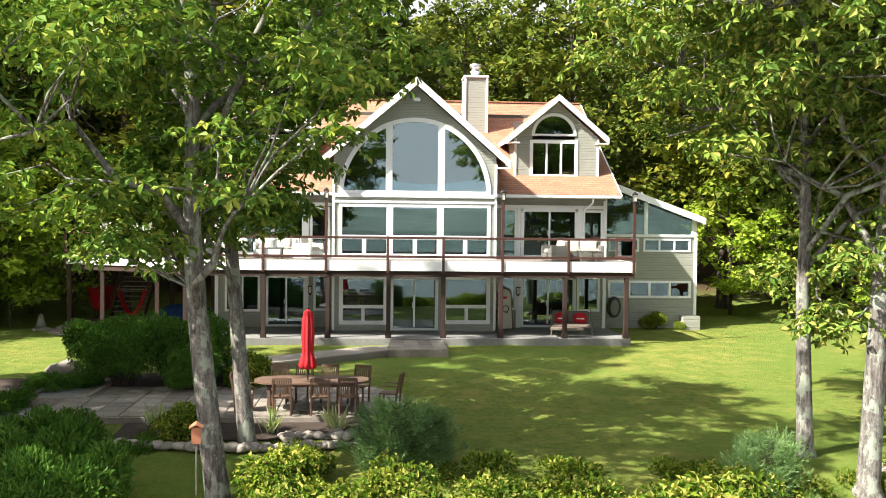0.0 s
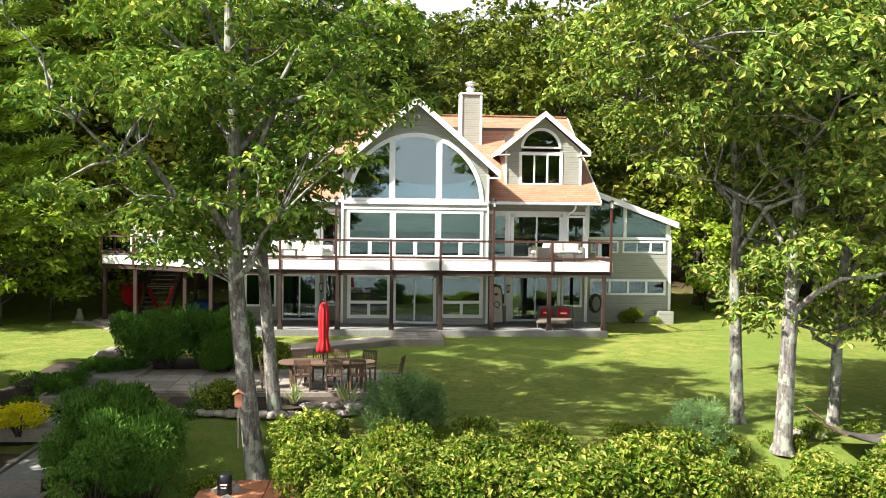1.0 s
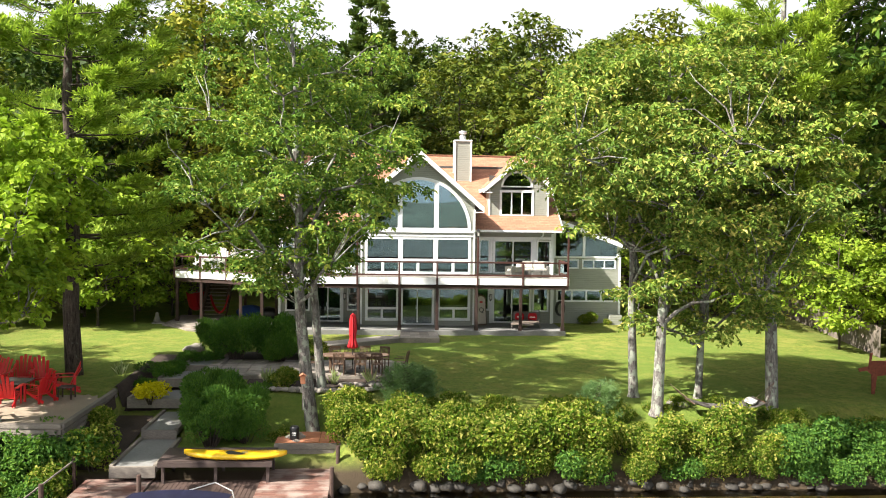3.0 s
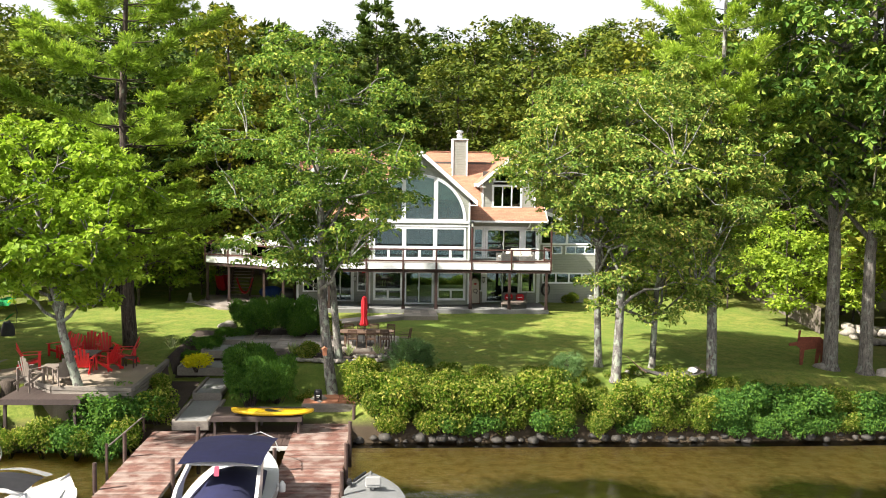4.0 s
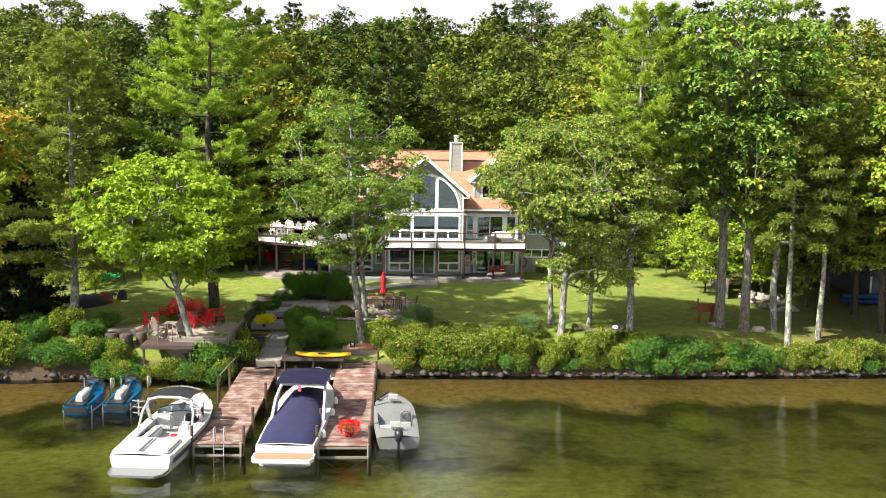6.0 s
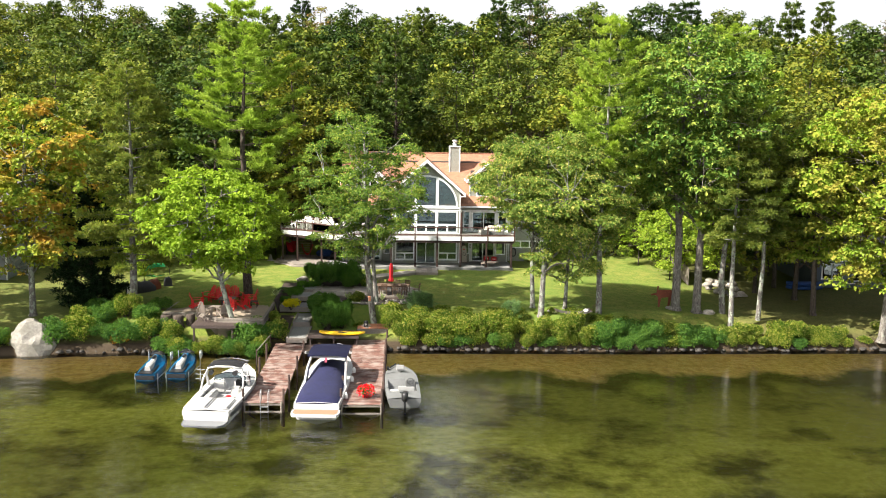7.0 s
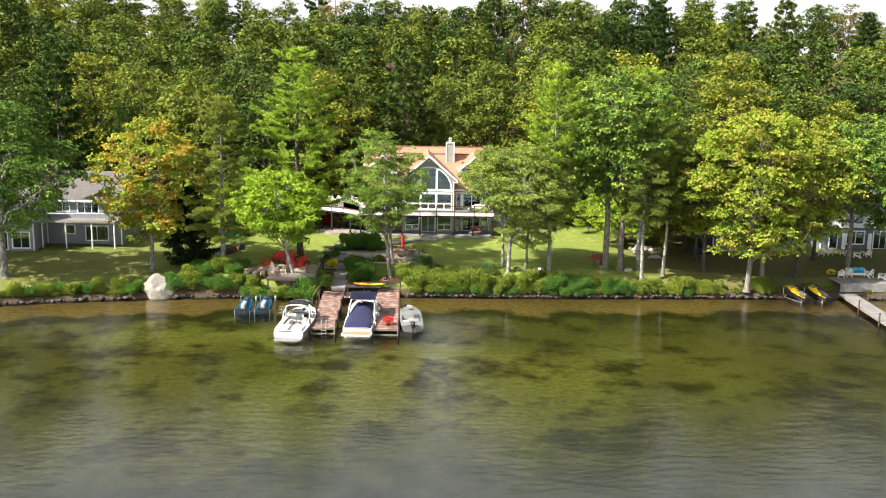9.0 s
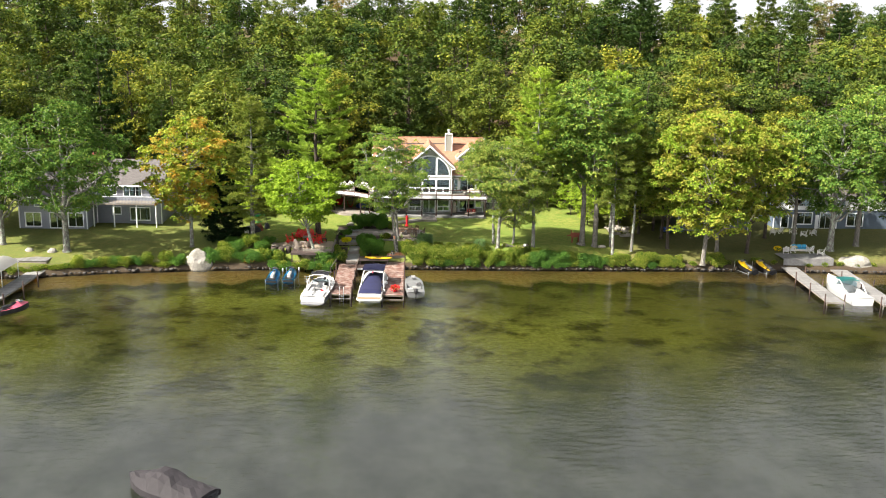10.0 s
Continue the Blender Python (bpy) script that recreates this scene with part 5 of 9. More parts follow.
for a, b in ((8.46, 10.12), (10.28, 12.24)):
    pb = bmesh.new()
    prism(pb, [(a, 6.76), (b, 6.76), (b, slope(b) - 0.2), (a, slope(a) - 0.2)], YW + 0.04, YW + 0.052, lambda u, v, w: (u, w, v))
    p = hpart("pane", pb, GLASS)
    p.visible_shadow = False
bm = bmesh.new()
slab(bm, (8.2, YW - 0.34, slope(8.2) + 0.05), (12.78, YW - 0.34, slope(12.78) + 0.05), (12.78, 48.2, slope(12.78) + 0.05), (8.2, 48.2, slope(8.2) + 0.05), 0.1)
hpart("wing_roof", bm, SHINGLE)
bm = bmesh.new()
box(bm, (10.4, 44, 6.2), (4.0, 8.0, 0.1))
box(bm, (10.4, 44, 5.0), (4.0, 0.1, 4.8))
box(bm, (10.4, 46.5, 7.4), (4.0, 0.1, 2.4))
hpart("inner_wall", bm, ROOM_DIM)
bm = bmesh.new()
box(bm, (12.1, YW - 0.35, 2.75), (0.75, 0.6, 1.0), None, 0.02)
hpart("meter_box", bm, SIDING)
# lanterns on the walls
for x in (3.72 + 0.6, -4.18):
    bm = bmesh.new()
    box(bm, (x, Y1 - 0.06, 4.35), (0.10, 0.05, 0.34), None, 0.01)
    box(bm, (x, Y1 - 0.14, 4.55), (0.18, 0.18, 0.04), None, 0.01)
    box(bm, (x, Y1 - 0.14, 4.26), (0.15, 0.15, 0.03), None, 0.01)
    for a in (-1, 1):
        for b in (-1, 1):
            box(bm, (x + a * 0.065, Y1 - 0.14 + b * 0.065, 4.4), (0.015, 0.015, 0.28))
    ln = hpart("wall_lantern", bm, BLACK)
    bm = bmesh.new()
    box(bm, (x, Y1 - 0.14, 4.4), (0.10, 0.10, 0.24))
    hpart("lantern_glass", bm, LAMP_GLASS, ln)

# ---- upper deck on posts ----
EDGE = [(-13.95, 42.0), (-13.95, 37.95), (-12.35, 37.2), (-10.75, 36.4), (-8.67, 34.3), (8.25, 34.3), (8.25, 39.45)]
DECK = Matrix.Translation((0, 34.3, 2.8))
deck = thing("upper_deck", DECK, "raised deck with white fascia, dark red posts and glass railing", "deck")
DIN = DECK.inverted()


def dpart(name, bm, material, parent=None, label="", smooth=False):
    bm.transform(DIN)
    return part(name, bm, material, parent or deck, label, smooth)


bm = bmesh.new()
prism(bm, EDGE[:6] + [(8.25, 39.45), (3.22, 37.68), (3.22, 36.42), (-3.22, 36.42), (-3.22, 37.68), (-7.97, 37.68), (-7.97, 42.0)], 5.60, 5.74)
dpart("deck_floor", bm, WOOD_GREY, label="grey deck boards")
for i, (a, b) in enumerate(zip(EDGE, EDGE[1:])):
    bm = bmesh.new()
    v = Vector((b[0] - a[0], b[1] - a[1], 0))
    nrm = Vector((v.y, -v.x, 0)).normalized() * 0.03
    span(bm, Vector((*a, 5.56)) + nrm, Vector((*b, 5.56)) + nrm, 0.05, 0.38)
    dpart("fascia", bm, WHITE)
    bm = bmesh.new()
    span(bm, Vector((*a, 5.26)) - nrm * 2, Vector((*b, 5.26)) - nrm * 2, 0.1, 0.22)
    dpart("beam", bm, DARK_BEAM)


def along(a, b, n):
    return [(a[0] + (b[0] - a[0]) * k / n, a[1] + (b[1] - a[1]) * k / n) for k in range(n + 1)]


rail_pts = along(EDGE[0], EDGE[1], 2)[:-1] + EDGE[1:4] + [(-8.67, 34.3), (-5.67, 34.3), (-3.37, 34.3), (-1.09, 34.3), (0.98, 34.3), (3.2, 34.3), (5.7, 34.3), (8.2, 34.3), (8.2, 36.8)]
for k, (x, y) in enumerate(rail_pts):
    bm = bmesh.new()
    tall = k in (4, 7, 10, 12)
    box(bm, (x, y - 0.05, (5.3 + (8.0 if tall and k != 4 else 6.66)) / 2), (0.10, 0.10, (8.0 if tall and k != 4 else 6.66) - 5.3), None, 0.012)
    pst = dpart("rail_post", bm, REDWOOD)
    if tall and k != 4:
        bm = bmesh.new()
        box(bm, (x, y - 0.05, 8.03), (0.14, 0.14, 0.05), None, 0.01)
        box(bm, (x, y - 0.05, 8.33), (0.20, 0.20, 0.04), None, 0.01)
        lathe(bm, [(0.1, 0), (0.02, 0.08)], 8, (x, y - 0.05, 8.35))
        for a in (-1, 1):
            for b in (-1, 1):
                box(bm, (x + a * 0.07, y - 0.05 + b * 0.07, 8.18), (0.015, 0.015, 0.28))
        ln = dpart("post_lantern", bm, BLACK, pst)
        bm = bmesh.new()
        box(bm, (x, y - 0.05, 8.18), (0.11, 0.11, 0.24))
        dpart("lantern_glass", bm, LAMP_GLASS, ln)
for (a, b) in zip(rail_pts, rail_pts[1:]):
    for z, h in ((6.60, 0.07), (5.90, 0.07)):
        bm = bmesh.new()
        span(bm, (a[0], a[1] - 0.05, z), (b[0], b[1] - 0.05, z), h, 0.09, 0.01)
        dpart("rail", bm, REDWOOD)
    bm = bmesh.new()
    span(bm, (a[0], a[1] - 0.05, 6.25), (b[0], b[1] - 0.05, 6.25), 0.008, 0.62)
    p = dpart("glass_panel", bm, RAIL_GLASS, label="clear glass railing panel")
    p.visible_shadow = False
for x, y in ((-13.8, 37.95), (-12.3, 37.3), (-9.9, 36.1), (-8.5, 34.4), (-5.67, 34.4), (-3.3, 34.4), (-1.05, 34.4), (1.0, 34.4), (3.17, 34.4), (5.62, 34.4), (7.97, 34.4), (-13.8, 41.5), (-10.3, 40.5), (-8.2, 38.5)):
    bm = bmesh.new()
    box(bm, (x, y, 4.05), (0.16, 0.16, 2.45), None, 0.015)
    box(bm, (x, y, 2.95), (0.22, 0.22, 0.28), None, 0.02)
    dpart("post", bm, DARK_BEAM)
for k in range(40):
    x = -8.2 + k * 0.415
    bm = bmesh.new()
    box(bm, (x, 35.5 if abs(x) < 3.3 else 36.0, 5.45), (0.05, 1.8 if abs(x) < 3.3 else 3.0, 0.2))
    dpart("joist", bm, DARK_BEAM)

# ---- slabs, platform and steps at the house ----
bm = bmesh.new()
prism(bm, [(-9.3, 34.15), (8.1, 34.15), (8.1, 37.69), (3.2, 37.69), (3.2, 36.44), (-3.2, 36.44), (-3.2, 37.69), (-9.3, 37.69)], 2.5, 2.86)
single("patio_slab", bm, CONCRETE, Matrix(), "grey ground-floor slab under the deck", "patio", kind="structure")
for k, (g, z) in enumerate(((0.0, 2.86), (0.35, 2.70), (0.7, 2.55))):
    bm = bmesh.new()
    prism(bm, [(-14.2 - g, 41), (-14.2 - g, 37.6 - g * 0.5), (-12.5 - g * 0.6, 35.6 - g), (-9.35, 34.9 - g), (-9.35, 41)], 2.2, z - 0.001 * k)
    single("landing" if k == 0 else "landing_step", bm, WOOD_GREY, Matrix(), "weathered timber landing at the foot of the stairs", "deck", kind="structure")

# ---- shrubs, hedge and beds ----
hedge_a = plant("hedge_bush", shrub(101, 2.0, 1.75, 2900, 0.14, lumps=11), BARK_DARK, HEDGE, "yellow-green hedge bush on the lake bank", "bush", "stem", "foliage")
hedge_b = plant("hedge_bush", shrub(103, 2.3, 1.6, 2900, 0.145, lumps=12), BARK_DARK, HEDGE_DARK, "dark green hedge bush on the lake bank", "bush", "stem", "foliage")
hedge_c = plant("hedge_bush", shrub(105, 1.7, 1.5, 2800, 0.125, lumps=9), BARK_DARK, HEDGE, "rounded hedge bush with pale new leaves", "bush", "stem", "foliage")
yew = plant("yew_bush", shrub(107, 2.6, 1.5, 11000, 0.105, 0.17, 0.45, 30), BARK_DARK, YEW, "dense dark yew bush", "bush", "stem", "foliage")
juniper = plant("juniper_bush", shrub(109, 2.4, 0.7, 5200, 0.11, 0.15, 0.6, 16), BARK_DARK, YEW, "low spreading dark green juniper in mulch", "bush", "stem", "foliage")
gold_bush = plant("golden_bush", shrub(111, 1.1, 0.7, 1800, 0.09, 0.25, 0.3, 8), BARK_DARK, GOLD_LEAF, "bright golden-yellow dwarf shrub", "bush", "stem", "foliage")
dwarf_pine = plant("dwarf_pine", conifer(113, 2.0, 0.04, 0.95, 0.035, 0.11, 14, 22, 0.15, 0.07, -0.1, 0.5, 0.0), BARK_DARK, BLUE_PINE, "soft blue-green young pine", "bush", "stem", "foliage")
green_bush = plant("green_bush", shrub(115, 1.2, 0.8, 2600, 0.09, 0.24, 0.4, 8), BARK_DARK, HEDGE, "small fresh-green shrub in a mulch bed", "bush", "stem", "foliage")
weeds = plant("wild_shrub", shrub(117, 1.3, 0.6, 900, 0.13, 0.2, 0.7, 7), BARK_DARK, HEDGE, "loose wild shrub in the bank grass", "bush", "stem", "foliage")

rusty = plant("orange_shrub", shrub(119, 1.3, 1.0, 1800, 0.10, 0.27, 0.2, 8), BARK_DARK, RUSTY_LEAF, "small shrub with rust-orange leaves", "bush", "stem", "foliage")


def greens():
    rng = np.random.default_rng(9)
    x = -2.4
    while x < 37:
        dark = (12 < x < 17) or 19 < x < 21.5
        ob = hedge_b if dark else (hedge_a if rng.uniform() < 0.6 else hedge_c)
        s = rng.uniform(0.82, 1.32) * (1.0 if x < 8 else 0.88)
        if not (32 < x < 34.5):
            place(ob, x, shore(x) + rng.uniform(0.45, 1.15), rng.uniform(0, 360), s, group="hedge along the bank")
        if not (32 < x < 34.5):
            place(hedge_b if rng.uniform() < 0.2 else ob, x + rng.uniform(-0.5, 0.5), shore(x) + rng.uniform(0.3, 0.5), rng.uniform(0, 360), s * 0.75, z=0.15, group="hedge along the bank")
        if x < 17 and not 8.2 < x < 13:
            place(hedge_a if rng.uniform() < 0.5 else hedge_c, x + rng.uniform(-0.5, 0.5), shore(x) + rng.uniform(1.9, 2.4), rng.uniform(0, 360), s * (0.72 if x < 7 else 0.42), group="hedge along the bank")
        x += rng.uniform(0.8, 1.2)
    for x in (-34, -32.2, -30.6, -26.6, -25.0, -23.4, -21.8, -20.3, -18.6, -13.2, -12.2, -11.4, -35.2, -36.5, -37.8, -39, -40.3, -41.5):
        ob = hedge_b if rng.uniform() < 0.45 else hedge_a
        place(ob, x, shore(x) + rng.uniform(0.6, 1.2), rng.uniform(0, 360), rng.uniform(0.95, 1.25) * (0.85 if x < -33 else 1), group="bushes on the left bank")
    for x, y, q in ((-3.3, 16.9, 0.85), (-2.9, 17.9, 0.6), (-3.0, 15.9, 0.95), (-3.6, 17.9, 0.5)):
        place(hedge_a if q > 0.7 else hedge_c, x, y, x * 77, q, z=lz(x, y) - 0.1, group="hedge along the bank")
    for x, y, q in ((-17.7, 13.35, 0.95), (-16.6, 13.0, 0.7), (-15.4, 13.1, 0.9), (-14.6, 13.2, 1.0), (-18.9, 13.6, 1.0)):
        place(hedge_b if q > 0.92 else hedge_a, x, y, x * 61, q, group="bushes on the left bank")
    place(rusty, -22.3, 13.9, 30, 1.0)
    for x, y, q in ((-14.0, 12.7, 0.72), (-13.1, 13.0, 0.95), (-12.2, 13.4, 0.9), (-18.4, 13.2, 0.85), (-19.9, 14.6, 0.95), (-21.2, 16.0, 1.0), (-22.6, 16.4, 1.1), (-24.0, 16.0, 1.1), (-25.4, 15.6, 1.0), (-20.4, 17.6, 0.8), (-23.4, 18.0, 0.9), (-25.2, 18.2, 0.9)):
        place(hedge_b if x in (-13.1, -19.9, -21.2, -24.0, -20.4, -25.2) else hedge_a, x, y, x * 77, q, group="bushes on the left bank")
    for x, y, s, t in ((-8.6, 26.6, 1.05, 0), (-7.0, 27.2, 1.1, 80), (-9.6, 28.0, 0.95, 200), (-6.6, 25.9, 0.7, 40)):
        place(yew, x, y, t, s, group="yews by the patio", high=s * 1.45)
    for x, y, s, t in ((-8.1, 18.6, 1.05, 120), (-7.3, 17.3, 1.1, 10), (-8.6, 20.3, 0.95, 250), (-6.9, 20.0, 0.7, 60), (-7.9, 16.5, 0.9, 200), (-6.8, 16.9, 0.7, 310)):
        place(yew, x, y, t, s, z=0.95 + (0.25 if y > 18 else 0), group="yews by the steps", high=s * 1.5)
    for x, y, s in ((-11.3, 24.2, 1.0), (-10.2, 26.0, 0.85), (-12.1, 22.8, 0.8)):
        place(juniper, x, y, x * 99, s, group="junipers by the steps")
    place(gold_bush, -11.0, 20.6, 0, 1.2, z=1.75)
    place(green_bush, -12.0, 17.4, 0, 1.2, z=1.3)
    place(green_bush, -5.9, 21.0, 50, 1.1)
    place(green_bush, -5.2, 26.6, 70, 1.3)
    place(hedge_b, -5.4, 27.3, 40, 0.75)
    place(dwarf_pine, -1.15, 18.2, 0, 0.82, high=0.72)
    place(dwarf_pine, -0.45, 18.7, 90, 0.6)
    place(dwarf_pine, 5.9, 16.9, 40, 0.75)
    place(green_bush, 10.5, 39.1, 0, 1.0, z=2.65)
    place(green_bush, 11.5, 38.9, 120, 0.5, z=2.65)
    for k in range(30):
        x = rng.uniform(-6, 16)
        place(weeds, x, shore(x) + rng.uniform(2.4, 4.2), rng.uniform(0, 360), rng.uniform(0.35, 0.9), group="wild growth behind the hedge")
    for x in np.arange(18, 60, 2.1):
        place(weeds, x, shore(x) + rng.uniform(0.4, 2.6), rng.uniform(0, 360), rng.uniform(0.6, 1.1), group="wild growth on the bank")
    for x in np.arange(-58, -29.5, 0.8):
        place(weeds, x, shore(x) + rng.uniform(0.4, 1.6), rng.uniform(0, 360), rng.uniform(0.6, 1.2), group="wild growth on the bank")


greens()


def spiky(x, y, z):
    """A tuft of variegated iris blades."""
    rng = np.random.default_rng(int(x * 100) % 97)
    n = 26
    P = np.stack([rng.normal(0, 0.06, n), rng.normal(0, 0.06, n), np.zeros(n)], 1)
    A = np.stack([rng.normal(0, 0.35, n), rng.normal(0, 0.35, n), np.ones(n)], 1)
    V, F = blades(rng, P, A, 0.6, 0.035, 0.3, 0.02)
    ob = new("iris_plant", np_mesh("iris_plant", V, F, IRIS))
    ob.matrix_basis = Matrix.Translation((x, y, z))
    tagged(ob, "tuft of pale variegated iris blades in mulch", "plant", "irises by the patio")


IRIS = leaf_mat("iris_blade", [(0.20, 0.28, 0.10), (0.45, 0.48, 0.30)], 0.5, 0.3, 0.9)
for x, y in ((-3.9, 21.3), (-2.4, 21.5), (-6.6, 21.7), (-12.2, 20.8)):
    spiky(x, y, lz(x, y) + (0.0 if x > -10 else 0.6))


def bed(name, xs0, ys0, lift, material, label):
    """A bed that follows the ground."""
    bm = bmesh.new()
    rows = [[(x, y, lz(x, y) + lift + 0.02 * noise.noise(Vector((x * 3, y * 3, 0)))) for x in np.linspace(*xs0, 26)] for y in np.linspace(*ys0, 20)]
    loft(bm, rows, cap=False)
    single(name, bm, material, Matrix(), label, "garden bed", kind="structure", smooth=True)


bed("mulch_bed", (-7.4, -0.9), (20.7, 22.2), 0.05, MULCH, "dark mulch bed in front of the patio")
bed("mulch_bed", (-12.2, -10.7), (14.6, 20.0), 0.07, MULCH, "dark mulch bed beside the steps")
bed("mulch_bed", (-12.4, -9.4), (20.6, 27.6), 0.05, MULCH, "dark mulch bed under the junipers")
bed("mulch_bed", (-9.8, -5.6), (25.2, 28.4), 0.05, MULCH, "dark mulch bed under the yews")

# ---- stones ----
STONES = []
for k in range(8):
    bm = bmesh.new()
    stone(bm, (1, random.uniform(0.7, 1.0), random.uniform(0.55, 0.8)), k + 1.3, 0.28)
    STONES.append(mesh_of(bm, "stone", ROCK, True))
WET = [m.copy() for m in STONES]
for m in WET:
    m.materials[0] = WET_ROCK


def rock(x, y, z, s, rng, group, label="rounded grey and tan field stone", name="stone", pool=STONES):
    ob = new(name, pool[rng.integers(0, 8)])
    ob.matrix_basis = pose(x, y, z, 0, 0, rng.uniform(0, 360)) @ Matrix.Diagonal((s * rng.uniform(0.8, 1.2), s * rng.uniform(0.8, 1.1), s * rng.uniform(0.8, 1.1), 1))
    return tagged(ob, label, "stone", group)


def rocks():
    rng = np.random.default_rng(21)
    for k in range(52):
        u = k / 51
        x = -7.3 + 6.3 * u
        y = 20.35 - 0.5 * math.sin(u * 3.14) + (0.9 * max(0, u - 0.75) * 4 * 0.6)
        rock(x, y, lz(x, y) + 0.10, rng.uniform(0.11, 0.2), rng, "stones edging the patio bed")
    for k in range(16):
        x = rng.uniform(-3.8, -1.3)
        y = 20.2 + rng.uniform(-0.1, 0.25)
        rock(x, y, lz(x, y) + 0.24, rng.uniform(0.10, 0.2), rng, "stones edging the patio bed")
    x = -62.0
    while x < 62:
        if not (-11.8 < x < -3.2) and not (-30.3 < x < -26.6):
            s = rng.uniform(0.10, 0.32) * (1.7 if -19 < x < -11 else 1)
            rock(x, shore(x) + rng.uniform(-0.15, 0.35), rng.uniform(0.05, 0.22), s, rng, "stones along the waterline", "dark lake stone at the waterline", "stone", WET)
        x += rng.uniform(0.3, 0.62)
    for k in range(26):
        x, y = rng.uniform(24.5, 27.5), rng.uniform(25, 31)
        rock(x, y, lz(x, y) + 0.12, rng.uniform(0.2, 0.5), rng, "rock pile under the pines")
    for x, y, s in ((-10.9, 28.6, 0.55), (-5.0, 17.0, 0.4), (-4.9, 16.4, 0.3), (9.4, 17.9, 0.25), (9.0, 18.2, 0.2), (19.0, 20.0, 0.35), (22.0, 19.6, 0.45), (16.2, 16.5, 0.3)):
        rock(x, y, lz(x, y) + s * 0.2, s, rng, "loose stones on the lawn", "grey stone on the grass")


rocks()
for nm, x, y, s, lab in (("boulder", -28.2, 13.8, (1.75, 1.4, 1.75), "large pale granite boulder at the waterline"), ("boulder", 54.0, 16.6, (2.2, 1.6, 1.35), "broad pale boulder beside a dock")):
    bm = bmesh.new()
    stone(bm, s, x, 0.22, 3)
    single(nm, bm, ROCK_PALE, Matrix.Translation((x, y, 0.35)), lab, "boulder", smooth=False)

# ---- patio, path and steps ----
PATIO = [(-9.6, 22.3), (-1.5, 22.2), (-0.75, 23.2), (-0.75, 25.2), (-1.6, 26.4), (-9.6, 26.4)]
bm = bmesh.new()
prism(bm, PATIO, 2.15, 2.47)
patio = single("patio", bm, WOOD_GREY, Matrix(), "paved dining patio with a timber edge", "patio", kind="structure")


def tiles(parent, x0, x1, y0, y1, nx, ny, z, material, name, keep=None, gap=0.02, jig=0.0):
    rng = np.random.default_rng(3)
    w, d = (x1 - x0) / nx, (y1 - y0) / ny
    bm = bmesh.new()
    box(bm, (0, 0, 0), (w - gap, d - gap, 0.04), None, 0.008)
    me = mesh_of(bm, name, material)
    for i in range(nx):
        for j in range(ny):
            x, y = x0 + (i + 0.5) * w, y0 + (j + 0.5) * d
            if keep and not keep(x, y):
                continue
            ob = new(name, me)
            ob.parent = parent
            ob.matrix_basis = parent.matrix_basis.inverted() @ pose(x, y, z + rng.uniform(-0.006, 0.006), rng.uniform(-0.3, 0.3), 0, 180 * int(rng.integers(0, 2)))


tiles(patio, -9.5, -0.85, 22.35, 26.3, 14, 7, 2.475, PAVER, "paver", lambda x, y: x < -1.5 or 23.1 < y < 25.3)
PATH_A = [(-1.0, 34.1), (1.0, 34.1), (1.0, 31.6), (-1.1, 31.6)]
bm = bmesh.new()
prism(bm, PATH_A, 2.4, 2.79)
landing = single("path", bm, WOOD_GREY, Matrix(), "paved landing before the sliding door", "path", kind="structure")
tiles(landing, -1.0, 1.0, 31.65, 34.05, 4, 4, 2.79, PAVER, "paver")
bm = bmesh.new()
prism(bm, [(-1.1, 33.2), (-1.1, 31.7), (-5.2, 28.5), (-7.0, 27.2), (-7.9, 28.0), (-5.9, 29.9)], 2.3, 2.74)
ramp_path = single("path", bm, WOOD_GREY, Matrix(), "timber-edged path from the house to the patio", "path", kind="structure")
rng = np.random.default_rng(4)
bm = bmesh.new()
box(bm, (0, 0, 0), (0.9, 1.25, 0.04), None, 0.01)
pm = mesh_of(bm, "paver", PAVER)
for k in range(7):
    u = (k + 0.5) / 7
    ob = new("paver", pm)
    ob.parent = ramp_path
    ob.matrix_basis = pose(-1.4 - 5.0 * u, 32.3 - 3.9 * u, 2.745 + rng.uniform(-0.004, 0.004), 0, 0, 38)

WALK = (((-10.55, 13.6), (-9.1, 17.3), 0.95), ((-10.5, 17.3), (-9.25, 20.6), 1.25), ((-11.9, 20.6), (-9.5, 22.6), 1.55), ((-11.2, 22.6), (-9.6, 24.6), 1.9), ((-10.6, 24.6), (-9.0, 26.8), 2.3))
for (x0, y0), (x1, y1), z in WALK:
    z = max([z] + [lz((x0 + x1) / 2 + d, y) + 0.05 for y in (y0, (y0 + y1) / 2, y1) for d in (-0.6, 0, 0.6)])
    t = thing("stone_step", Matrix.Translation(((x0 + x1) / 2, y0, z)), "grey slab step with weathered timber riser", "step", "steps up from the dock")
    bm = bmesh.new()
    box(bm, (0, (y1 - y0) / 2, -0.05), (x1 - x0 - 0.22, y1 - y0 - 0.12, 0.10), None, 0.01)
    part("slab", bm, CONCRETE, t)
    for nm, c, s in (("riser", (0, 0.03, -0.16), (x1 - x0, 0.14, 0.36)), ("kerb", (-(x1 - x0) / 2 + 0.04, (y1 - y0) / 2 + 0.05, -0.06), (0.14, y1 - y0 - 0.1, 0.24)), ("kerb", ((x1 - x0) / 2 - 0.04, (y1 - y0) / 2 + 0.05, -0.06), (0.14, y1 - y0 - 0.1, 0.24))):
        bm = bmesh.new()
        box(bm, c, s, None, 0.012)
        part(nm, bm, WOOD_GREY, t)

